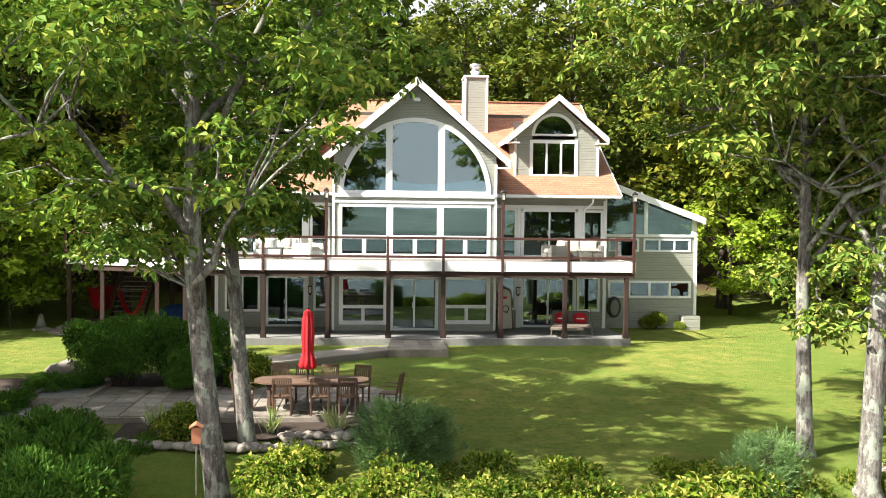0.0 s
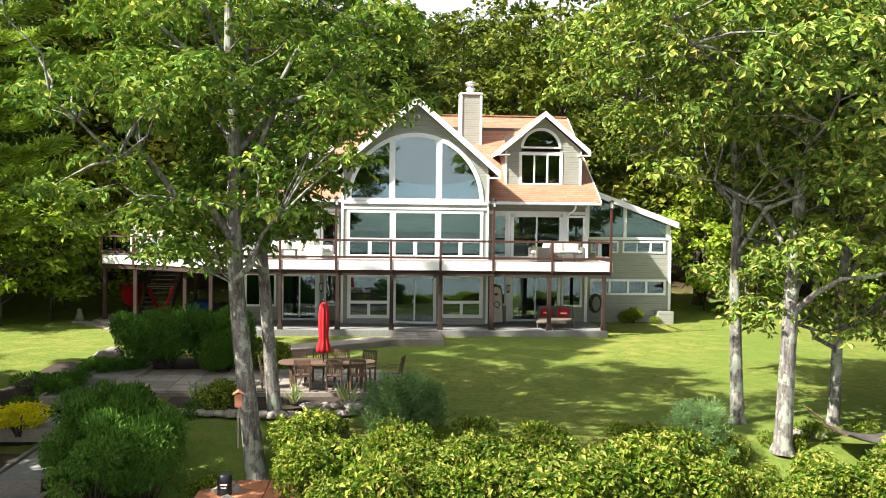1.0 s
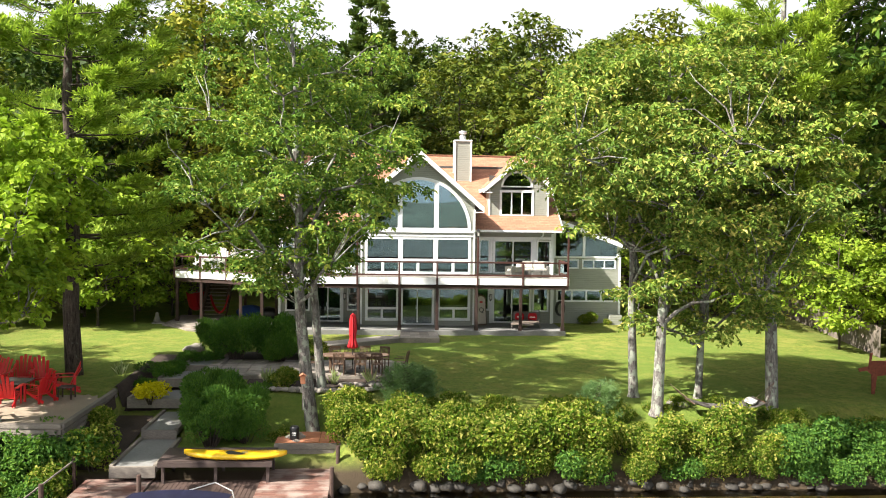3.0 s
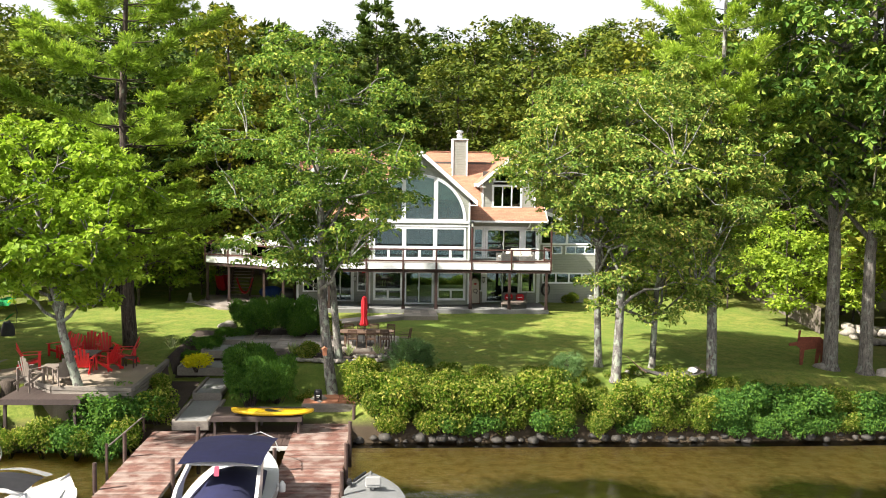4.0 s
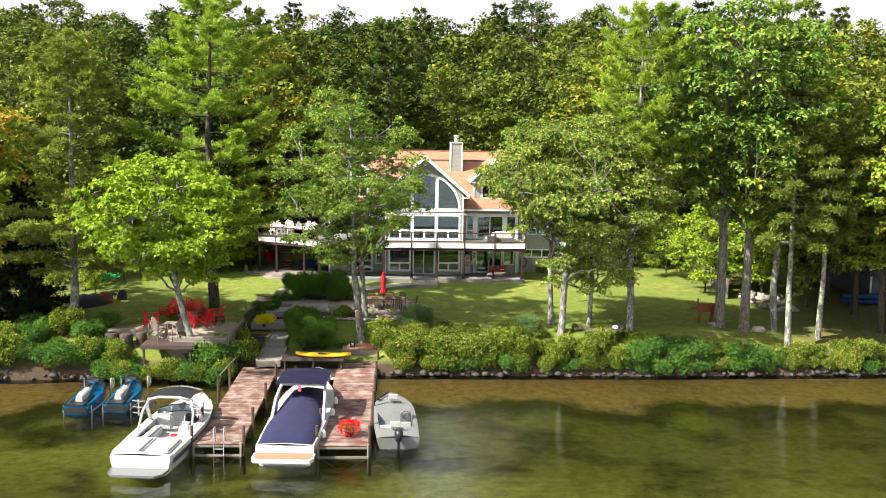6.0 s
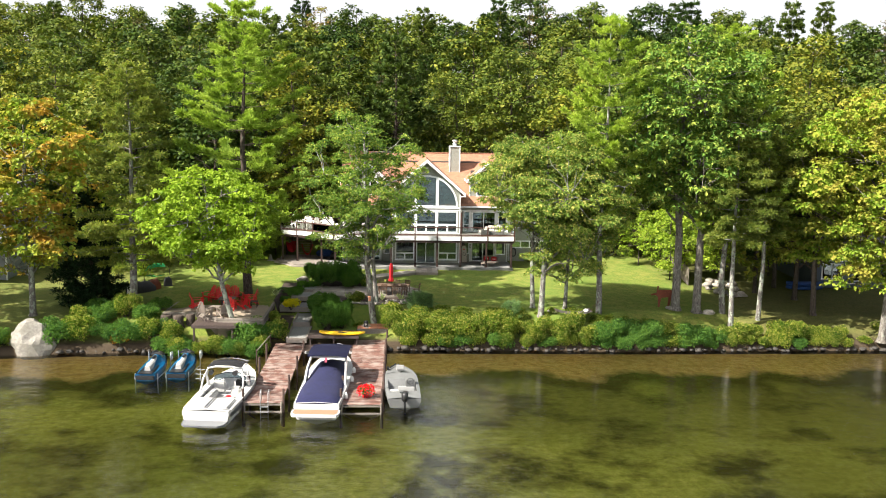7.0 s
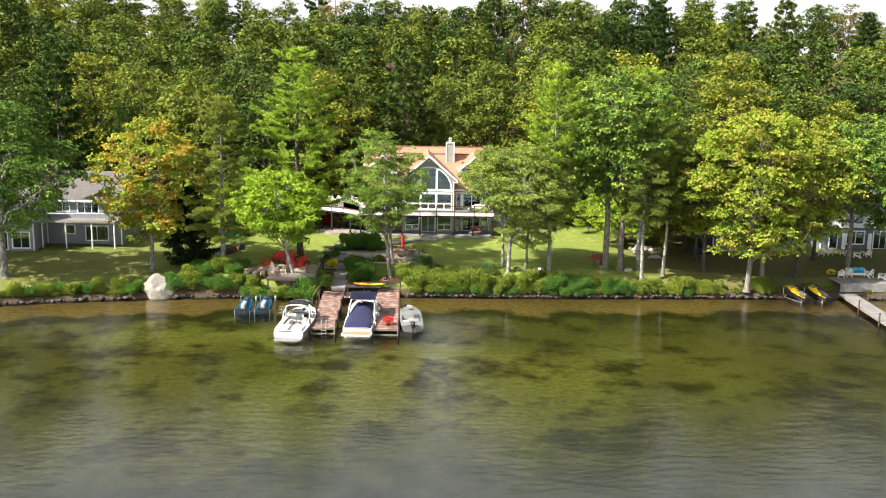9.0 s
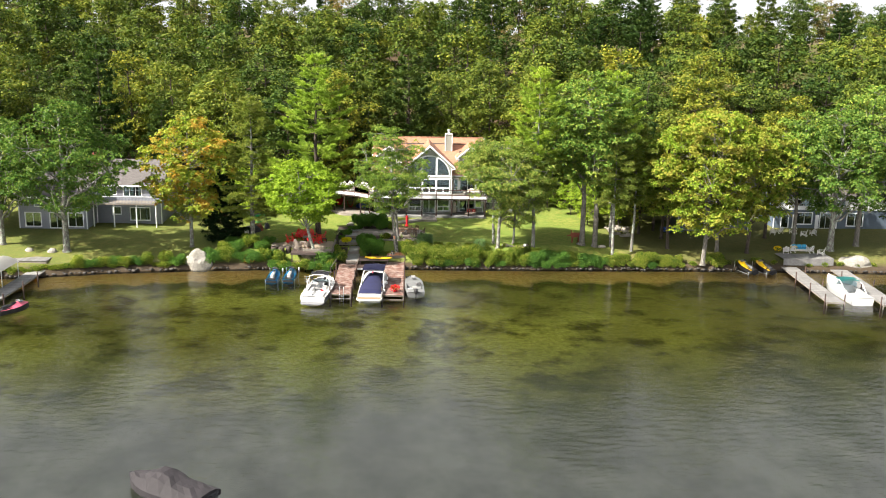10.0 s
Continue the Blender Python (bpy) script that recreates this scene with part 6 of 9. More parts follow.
# ---- terrace with fire pit ----
TER = [(-19.7, 21.2), (-19.9, 16.4), (-17.4, 16.8), (-15.6, 14.8), (-12.35, 14.6), (-12.35, 20.6), (-13.2, 21.3)]
bm = bmesh.new()
prism(bm, TER, 0.5, 2.22)
ter = single("terrace", bm, SAND, Matrix(), "packed sand terrace held by timbers", "terrace", kind="structure")
for a, b in zip(TER, TER[1:]):
    for k in range(3):
        bm = bmesh.new()
        span(bm, (*a, 2.16 - 0.19 * k), (*b, 2.16 - 0.19 * k), 0.18, 0.16, 0.012)
        part("timber", bm, WOOD_GREY, ter)
low_deck = thing("low_deck", Matrix.Translation((-15.7, 15.3, 1.95)), "dark brown composite deck below the terrace", "deck")
for k in range(22):
    bm = bmesh.new()
    box(bm, (-1.5 + 0.142 * k, 0, -0.02), (0.136, 3.2, 0.035), None, 0.005)
    part("board", bm, BROWN_DECK, low_deck)
bm = bmesh.new()
box(bm, (0, -1.58, -0.13), (3.14, 0.05, 0.2), None, 0.01)
part("fascia", bm, BROWN_DECK, low_deck)
for x in (-1.4, 1.3):
    bm = bmesh.new()
    box(bm, (x, -1.45, -0.85), (0.12, 0.12, 1.6), None, 0.01)
    part("post", bm, BROWN_DECK, low_deck)


def adirondack(material, label, high=False, group=""):
    """A slatted garden chair with fanned back and broad arms."""
    t = thing("garden_chair", Matrix(), label, "chair", group)
    h = 0.62 if high else 0.34
    for k in range(5):
        bm = bmesh.new()
        u = k - 2
        a, b = Vector((u * 0.095, 0.24, h - 0.06)), Vector((u * (0.115 if high else 0.145), 0.38 if high else 0.56, h + 0.72 - 0.05 * u * u))
        span(bm, a, b, 0.10, 0.022, 0.008)
        part("back_slat", bm, material, t)
    for k in range(5):
        bm = bmesh.new()
        box(bm, (0, -0.27 + 0.115 * k, h + 0.05 - 0.035 * k), (0.52, 0.105, 0.022), None, 0.006)
        part("seat_slat", bm, material, t)
    for s in (-1, 1):
        bm = bmesh.new()
        box(bm, (s * 0.34, -0.02, h + 0.26), (0.13, 0.72, 0.024), None, 0.01)
        part("arm", bm, material, t)
        bm = bmesh.new()
        box(bm, (s * 0.31, -0.28, (h + 0.25) / 2), (0.035, 0.10, h + 0.25), None, 0.006)
        part("leg", bm, material, t)
        bm = bmesh.new()
        span(bm, (s * 0.29, -0.3, h + 0.02), (s * 0.29, 0.55, 0.06 if not high else 0.3), 0.03, 0.10, 0.006)
        part("side_rail", bm, material, t)
        bm = bmesh.new()
        box(bm, (s * 0.31, 0.36, (h + 0.25) / 2), (0.035, 0.08, h + 0.25), None, 0.006)
        part("leg", bm, material, t)
    if high:
        bm = bmesh.new()
        box(bm, (0, -0.29, 0.22), (0.6, 0.05, 0.03), None, 0.006)
        part("foot_rest", bm, material, t)
    return t


red_chair = adirondack(RED, "red plastic garden chair with fanned slatted back", group="red chairs round the fire pit")
spots = [(-17.9, 21.0, -40), (-17.0, 20.4, -15), (-16.2, 21.1, 10), (-15.2, 20.9, 30), (-13.8, 19.9, 70), (-14.2, 18.3, 120), (-15.2, 17.6, 175), (-18.3, 18.5, -110)]
for k, (x, y, a) in enumerate(spots):
    x = -15.9 + (x + 16.0) * 0.82
    m = pose(x, y, 2.225, 0, 0, a if k < 4 else -a + 0) @ Matrix.Scale(1.12, 4)
    if k == 0:
        red_chair.matrix_basis = m
    else:
        copy_thing(red_chair, pose(x, y, 2.225, 0, 0, a if k < 4 else -a))
tan_chair = adirondack(TAN_PLASTIC, "taupe counter-height garden chair", True, "tall chairs on the low deck")
tan_chair.matrix_basis = pose(-16.6, 15.3, 1.955, 0, 0, 150) @ Matrix.Scale(1.1, 4)
copy_thing(tan_chair, pose(-15.3, 15.3, 1.955, 0, 0, 215))


def small_table(x, y, z, w, h, material, label, turn=0):
    t = thing("side_table", pose(x, y, z, 0, 0, turn), label, "table")
    bm = bmesh.new()
    box(bm, (0, 0, h - 0.02), (w, w, 0.04), None, 0.01)
    part("tabletop", bm, material, t)
    for a in (-1, 1):
        for b in (-1, 1):
            bm = bmesh.new()
            box(bm, (a * w * 0.42, b * w * 0.42, (h - 0.04) / 2), (0.05, 0.05, h - 0.04), None, 0.006)
            part("leg", bm, material, t)
    return t


small_table(-15.95, 15.8, 1.955, 0.7, 0.95, TAN_PLASTIC, "taupe counter-height table on the low deck")
small_table(-14.9, 21.2, 2.225, 0.5, 0.48, DARK_BEAM, "dark brown side table on the sand")
small_table(-13.6, 18.8, 2.225, 0.55, 0.46, DARK_BEAM, "dark brown side table by red chairs")
fire = thing("fire_table", pose(-15.75, 19.3, 2.225), "dark square fire-pit table", "table")
bm = bmesh.new()
box(bm, (0, 0, 0.28), (0.8, 0.8, 0.5), None, 0.02)
part("base", bm, DARK_BEAM, fire)
bm = bmesh.new()
prism(bm, [(-0.6, -0.6), (0.6, -0.6), (0.6, 0.6), (-0.6, 0.6)], 0.53, 0.58)
part("tabletop", bm, WICKER, fire)
bm = bmesh.new()
lathe(bm, [(0.26, 0.58), (0.28, 0.60), (0.2, 0.66), (0.05, 0.7)], 14)
part("burner", bm, ROCK, fire)

# ---- dining set and umbrella ----
table = thing("dining_table", pose(-3.1, 23.15, 2.5), "long oval teak dining table on the patio", "table")
bm = bmesh.new()
N = 40
prism(bm, [(1.42 * math.copysign(abs(math.cos(a)) ** 0.5, math.cos(a)), 0.6 * math.copysign(abs(math.sin(a)) ** 0.75, math.sin(a))) for a in (2 * math.pi * k / N for k in range(N))], 0.70, 0.74)
part("tabletop", bm, TEAK, table)
bm = bmesh.new()
box(bm, (0, 0, 0.655), (2.2, 0.8, 0.09), None, 0.01)
part("apron", bm, TEAK, table)
for a in (-1, 1):
    for b in (-1, 1):
        bm = bmesh.new()
        box(bm, (a * 1.02, b * 0.36, 0.34), (0.08, 0.08, 0.68), None, 0.01)
        part("leg", bm, TEAK, table)


def dining_chair(m, first=[]):
    if first:
        return copy_thing(first[0], m)
    t = thing("dining_chair", m, "slatted teak dining chair on stone paving", "chair", "chairs round the dining table")
    first.append(t)
    bm = bmesh.new()
    box(bm, (0, 0, 0.44), (0.48, 0.46, 0.035), None, 0.01)
    part("seat", bm, TEAK, t)
    for a in (-1, 1):
        bm = bmesh.new()
        box(bm, (a * 0.21, -0.2, 0.21), (0.045, 0.045, 0.42), None, 0.006)
        part("leg", bm, TEAK, t)
        bm = bmesh.new()
        span(bm, (a * 0.21, 0.2, 0), (a * 0.215, 0.23, 0.45), 0.045, 0.045, 0.006)
        span(bm, (a * 0.215, 0.23, 0.44), (a * 0.215, 0.32, 0.92), 0.045, 0.04, 0.006)
        part("back_leg", bm, TEAK, t)
        bm = bmesh.new()
        box(bm, (a * 0.24, 0.0, 0.64), (0.05, 0.46, 0.025), None, 0.008)
        part("arm", bm, TEAK, t)
    bm = bmesh.new()
    box(bm, (0, 0.315, 0.90), (0.44, 0.03, 0.08), None, 0.008)
    part("top_rail", bm, TEAK, t)
    for k in range(7):
        bm = bmesh.new()
        span(bm, (-0.165 + 0.055 * k, 0.245, 0.5), (-0.165 + 0.055 * k, 0.312, 0.88), 0.03, 0.012)
        part("back_slat", bm, TEAK, t)
    return t


for x, y, a in ((-3.75, 22.5, 180), (-2.85, 22.45, 182), (-2.15, 22.5, 176), (-4.0, 23.95, 0), (-3.35, 24.0, 2), (-2.7, 24.0, 0), (-1.95, 23.9, -22), (-1.15, 22.95, -105), (-4.75, 22.95, 95)):
    dining_chair(pose(x, y, 2.5, 0, 0, a))
umb = thing("patio_umbrella", pose(-3.2, 23.1, 2.5), "closed red patio umbrella on a round base", "umbrella")
bm = bmesh.new()
tube(bm, [(0, 0, 0), (0, 0, 2.55)], 0.022, 10)
part("pole", bm, BLACK, umb)
bm = bmesh.new()
lathe(bm, [(0.28, 0), (0.28, 0.03), (0.2, 0.06), (0.04, 0.08), (0.035, 0.3)], 20)
part("base", bm, CONCRETE, umb, smooth=True)
bm = bmesh.new()
rows = []
for z, r in ((1.02, 0.17), (1.10, 0.20), (1.3, 0.15), (1.45, 0.12), (1.8, 0.145), (2.2, 0.13), (2.42, 0.10), (2.5, 0.03)):
    rows.append([(r * (1 + 0.16 * math.cos(8 * a)) * math.cos(a), r * (1 + 0.16 * math.cos(8 * a)) * math.sin(a), z) for a in (2 * math.pi * k / 48 for k in range(48))])
loft(bm, rows, closed=True)
part("canopy", bm, RED_CLOTH, umb, smooth=True)
bm = bmesh.new()
lathe(bm, [(0.02, 2.5), (0.035, 2.55), (0.01, 2.62)], 8)
part("finial", bm, BLACK, umb)
# birdhouse on a pole by the oak
bird = thing("birdhouse", pose(-4.75, 16.9, 2.2, 0, 0, 10), "red-brown birdhouse on a thin pole beside an oak", "birdhouse")
bm = bmesh.new()
tube(bm, [(0, 0, 0), (0, 0, 0.95)], 0.018, 6)
part("pole", bm, WOOD_GREY, bird)
bm = bmesh.new()
box(bm, (0, 0, 1.1), (0.17, 0.17, 0.30), None, 0.01)
part("body", bm, TERRACOTTA, bird)
bm = bmesh.new()
prism(bm, [(-0.13, 1.24), (0, 1.33), (0.13, 1.24), (0, 1.30)], -0.13, 0.13, lambda u, v, w: (u, w, v))
part("roof", bm, TERRACOTTA, bird)
spot = thing("garden_light", pose(-4.6, 21.6, 2.42), "small black garden spotlight on a stake", "lamp")
bm = bmesh.new()
tube(bm, [(0, 0, 0), (0, 0, 0.22)], 0.012, 6)
part("stake", bm, BLACK, spot)
bm = bmesh.new()
tube(bm, [(-0.02, 0.02, 0.22), (0.1, -0.05, 0.26)], [0.05, 0.07], 10)
part("head", bm, BLACK, spot)

# ---- docks ----


def dock(name, x0, x1, y0, y1, z, boards, material, label, end=True, posts=()):
    """A dock of cross boards on stringers, with posts."""
    d = thing(name, Matrix.Translation(((x0 + x1) / 2, y0, z)), label, "dock")
    rng = np.random.default_rng(int(abs(x0 * 10)))
    w = x1 - x0
    pitch = (y1 - y0) / boards
    bm = bmesh.new()
    box(bm, (0, 0, 0), (w, pitch - 0.012, 0.04), None, 0.006)
    me = mesh_of(bm, "plank", material)
    for k in range(boards):
        ob = new("plank", me)
        ob.parent = d
        ob.matrix_basis = pose(rng.uniform(-0.012, 0.012), (k + 0.5) * pitch, -0.02 + rng.uniform(-0.003, 0.003), 0, 0, 180 * int(rng.integers(0, 2)) + rng.uniform(-0.15, 0.15))
    for x in (-w / 2 + 0.06, w / 2 - 0.06):
        bm = bmesh.new()
        box(bm, (x, (y1 - y0) / 2, -0.12), (0.06, y1 - y0, 0.15), None, 0.006)
        part("stringer", bm, WOOD_GREY, d)
    if end:
        for z1 in (-0.12, -0.55):
            bm = bmesh.new()
            box(bm, (0, 0.0, z1), (w, 0.06, 0.10), None, 0.006)
            part("cross_bar", bm, WOOD_GREY, d)
        for x in (-w / 2, w / 2):
            bm = bmesh.new()
            tube(bm, [(x, 0, -1.4), (x, 0, 0.05)], 0.055, 8)
            part("pile", bm, WOOD_GREY, d)
            bm = bmesh.new()
            span(bm, (x * 0.95, 0.02, -0.6), (x * 0.4, 0.02, -0.95), 0.06, 0.05)
            part("brace", bm, WOOD_GREY, d)
    for px, py, top in posts:
        bm = bmesh.new()
        tube(bm, [(px - (x0 + x1) / 2, py - y0, -1.5), (px - (x0 + x1) / 2, py - y0, top)], [0.075, 0.07], 9)
        part("post", bm, POST_WOOD, d)
    return d


dock("dock", -11.35, -9.25, 0.3, 14.0, 0.6, 96, DOCK_WOOD, "worn red plank dock with wooden posts", posts=((-11.45, 0.5, 0.75), (-9.15, 0.5, 0.75), (-9.15, 3.2, 0.8), (-11.45, 2.8, 0.9), (-9.15, 7.6, 0.8), (-11.45, 6.8, 0.9), (-11.5, 10.4, 0.9), (-9.15, 11.8, 0.75)))
dock("dock", -5.8, -3.55, 0.0, 15.6, 0.6, 108, DOCK_WOOD, "worn red plank dock beside a covered boat", posts=((-5.85, 0.25, 0.85), (-3.5, 0.25, 0.85), (-5.9, 3.0, 0.8), (-3.45, 3.2, 0.9), (-3.45, 6.0, 0.85), (-3.45, 9.2, 0.85), (-5.9, 8.6, 0.85), (-3.45, 12.4, 0.8), (-3.4, 15.2, 0.75)))
mid_dock = thing("dock_bridge", Matrix.Translation((-7.5, 12.0, 0.58)), "dark plank walkway joining two docks", "dock")
for k in range(24):
    bm = bmesh.new()
    box(bm, (-1.63 + 0.142 * k, 0.95, -0.02), (0.134, 1.9, 0.04), None, 0.005)
    part("plank", bm, POST_WOOD, mid_dock)
bm = bmesh.new()
box(bm, (0, -0.03, -0.12), (3.4, 0.05, 0.16), None, 0.006)
part("fascia", bm, GELCOAT, mid_dock, "white fascia board")
# ladder and handrail
lad = thing("dock_ladder", Matrix.Translation((-10.2, 0.2, 0.6)), "white metal swim ladder at the dock end", "ladder")
for s in (-1, 1):
    bm = bmesh.new()
    tube(bm, [(s * 0.22, -0.06, -1.0), (s * 0.22, -0.06, 0.55), (s * 0.22, 0.05, 0.72), (s * 0.22, 0.3, 0.72), (s * 0.22, 0.4, 0.55), (s * 0.22, 0.4, 0)], 0.022, 8)
    part("rail", bm, ALU, lad, smooth=True)
for z in (-0.8, -0.5, -0.2):
    bm = bmesh.new()
    box(bm, (0, -0.08, z), (0.44, 0.09, 0.03), None, 0.006)
    part("rung", bm, ALU, lad)
hr = thing("handrail", Matrix.Translation((-11.7, 10.6, 0.3)), "wooden handrail down the bank beside the dock", "rail")
for x, y, z in ((-0.5, 0.0, 0.6), (0.0, 3.2, 0.95)):
    bm = bmesh.new()
    box(bm, (x, y, z / 2 - 0.3), (0.09, 0.09, z + 0.9), None, 0.008)
    part("post", bm, POST_WOOD, hr)
bm = bmesh.new()
span(bm, (-0.5, 0, 0.6), (0, 3.2, 0.95), 0.05, 0.05, 0.008)
part("rail", bm, WOOD_GREY, hr)
# bench table with the paddle board
bench = thing("board_table", Matrix.Translation((-7.2, 14.3, 0.58)), "low dark brown table holding a paddle board", "table")
for k in range(12):
    bm = bmesh.new()
    box(bm, (0, -0.8 + 0.142 * k, 0.72), (3.6, 0.136, 0.04), None, 0.005)
    part("board", bm, BROWN_DECK, bench)
bm = bmesh.new()
box(bm, (0, -0.88, 0.62), (3.6, 0.04, 0.16), None, 0.006)
part("apron", bm, BROWN_DECK, bench)
for a in (-1.0, 0.0, 1.0):
    for b in (-0.75, 0.7):
        bm = bmesh.new()
        box(bm, (a * 1.65, b, 0.33), (0.1, 0.1, 0.74), None, 0.008)
        part("leg", bm, BROWN_DECK, bench)
sup = thing("paddle_board", pose(-6.6, 13.75, 1.36, 0, 0, -2), "yellow paddle board with a black deck pad", "paddle board")


def board_shape(bm, L, W, z0, z1, n=28, ends=0.55):
    out = []
    for k in range(n + 1):
        u = -1 + 2 * k / n
        out.append((u * L / 2, W / 2 * (1 - abs(u) ** 2.6) ** ends))
    ring = [(x, w) for x, w in out] + [(x, -w) for x, w in out[::-1][1:-1]]
    rows = []
    for z, f in ((z0, 0.86), ((z0 + z1) / 2, 1.0), (z1, 0.9)):
        rows.append([(x * (0.97 + 0.03 * f), y * f, z + 0.10 * abs(2 * x / L) ** 3) for x, y in ring])
    loft(bm, rows, closed=True)


bm = bmesh.new()
board_shape(bm, 3.3, 0.78, 0, 0.14)
part("hull", bm, YELLOW, sup, smooth=True)
bm = bmesh.new()
prism(bm, [(0.55 + 0.62 * math.copysign(abs(math.cos(a)) ** 0.4, math.cos(a)) - 0.25, 0.24 * math.copysign(abs(math.sin(a)) ** 0.5, math.sin(a))) for a in (2 * math.pi * k / 24 for k in range(24))], 0.136, 0.152)
part("deck_pad", bm, BLACK, sup)
bm = bmesh.new()
box(bm, (0.3, 0, 0.165), (0.2, 0.05, 0.02), None, 0.008)
part("grab_handle", bm, VINYL, sup)
bm = bmesh.new()
for a, b in (((-1.25, 0.16), (-0.7, -0.2)), ((-1.25, -0.16), (-0.7, 0.2)), ((-0.98, 0.2), (-0.98, -0.2))):
    tube(bm, [(*a, 0.165), (*b, 0.155)], 0.006, 5)
part("bungee", bm, BLACK, sup)
# timber wall, paved top, bin and flowers behind the right dock
wall = thing("timber_wall", Matrix.Translation((-4.5, 15.9, 0.6)), "grey timber retaining wall with a paved top", "wall")
for k in range(3):
    bm = bmesh.new()
    box(bm, (0, 0.1 + 0.02 * k, 0.12 + 0.2 * k), (2.3, 0.18, 0.19), None, 0.012)
    part("timber", bm, WOOD_GREY, wall)
for k in range(3):
    for j in range(2):
        bm = bmesh.new()
        box(bm, (-0.76 + 0.76 * k, 0.65 + 0.8 * j, 0.6), (0.74, 0.78, 0.06), None, 0.008)
        part("paver", bm, TERRACOTTA, wall)
bm = bmesh.new()
box(bm, (0, 1.2, 0.25), (2.26, 1.95, 0.62))
part("fill", bm, MULCH, wall)
cn = thing("black_canister", pose(-5.0, 16.6, 1.23), "black ridged canister on paving", "canister")
bm = bmesh.new()
lathe(bm, [(0.16, 0), (0.17, 0.05), (0.16, 0.1), (0.17, 0.3), (0.17, 0.42), (0.12, 0.48)], 16)
part("body", bm, BLACK, cn, smooth=True)
bm = bmesh.new()
box(bm, (0.0, -0.168, 0.26), (0.16, 0.012, 0.03))
part("label_bar", bm, WHITE_PLASTIC, cn)
bm = bmesh.new()
box(bm, (0.0, -0.168, 0.19), (0.12, 0.012, 0.02))
part("label_bar", bm, WHITE_PLASTIC, cn)


def flower_pot(x, y, z, s, petals, label):
    t = thing("flower_pot", pose(x, y, z) @ Matrix.Scale(s, 4), label, "flower pot")
    bm = bmesh.new()
    lathe(bm, [(0.16, 0), (0.22, 0.22), (0.24, 0.22), (0.24, 0.27), (0.2, 0.27)], 16)
    part("pot", bm, BLACK, t, smooth=True)
    rng = np.random.default_rng(12)
    for nm, n, mt, lo, hi, sz in (("leaves", 260, HEDGE_DARK, 0.2, 0.9, 0.11), ("blossoms", 420, petals, 0.75, 1.05, 0.085)):
        d = unit(rng.normal(size=(n, 3)) + np.array([0, 0, 0.5]))
        P = d * rng.uniform(lo, hi, n)[:, None] * np.array([[0.52, 0.45, 0.34]]) + np.array([0, 0, 0.40])
        V, F = blades(rng, P, d + rng.normal(size=(n, 3)) * 0.7, sz, 0.4, 0.4)
        ob = new(nm, np_mesh(nm, V, F, mt))
        ob.parent = t
    return t


flower_pot(-4.45, 1.35, 0.6, 1.0, PETAL, "black pot of bright red flowers on the dock")

# ---- boats ----


def half(s, B, fine=0.45, power=2.3, stern=0.93):
    w = B / 2 * (stern + (1 - stern) * min(1, s / 0.3))
    return w * (1 - (max(0, s - fine) / (1 - fine)) ** power)


def hull_rows(L, B, H, sheer, fine, power, n=26, draft=0.35):
    rows = []
    for k in range(n + 1):
        s = k / n
        w = max(half(s, B, fine, power), 0.02)
        g = H + sheer * s ** 2
        keel = -draft + (draft + g * 0.75) * max(0, (s - 0.72) / 0.28) ** 2.2
        y = L * s
        rows.append([(-w, y, g), (-w * 1.01, y, g * 0.72), (-w * 0.88, y, keel * 0.25 + 0.02), (0, y - 0.0, keel), (w * 0.88, y, keel * 0.25 + 0.02), (w * 1.01, y, g * 0.72), (w, y, g)])
    return rows


def deck_rows(L, B, H, sheer, fine, power, well, floor, rim=0.3, n=26):
    """The deck with an open well between two shares of the length."""
    rows = []
    for k in range(n + 1):
        s = k / n
        w = max(half(s, B, fine, power), 0.02)
        g = H + sheer * s ** 2
        inner = max(w - rim, 0.01)
        z = floor if well[0] <= s <= well[1] and w > rim * 1.5 else g + 0.03
        y = L * s
        rows.append([(-w, y, g), (-inner, y, g + 0.03), (-inner * 0.985, y, z), (0, y, z + (0.05 if z > g else 0)), (inner * 0.985, y, z), (inner, y, g + 0.03), (w, y, g)])
    return rows


def cushion(bm, c, s, bev=0.05):
    box(bm, c, s, None, bev)


# white tow boat
tow = thing("tow_boat", pose(-13.1, -1.9, 0.05, 0, 0, -6), "white and grey tow boat with tower and open seats", "boat")
LB, BB = 8.6, 2.75
bm = bmesh.new()
loft(bm, hull_rows(LB, BB, 0.78, 0.32, 0.45, 2.6), cap=True)
hull = part("hull", bm, GELCOAT, tow)
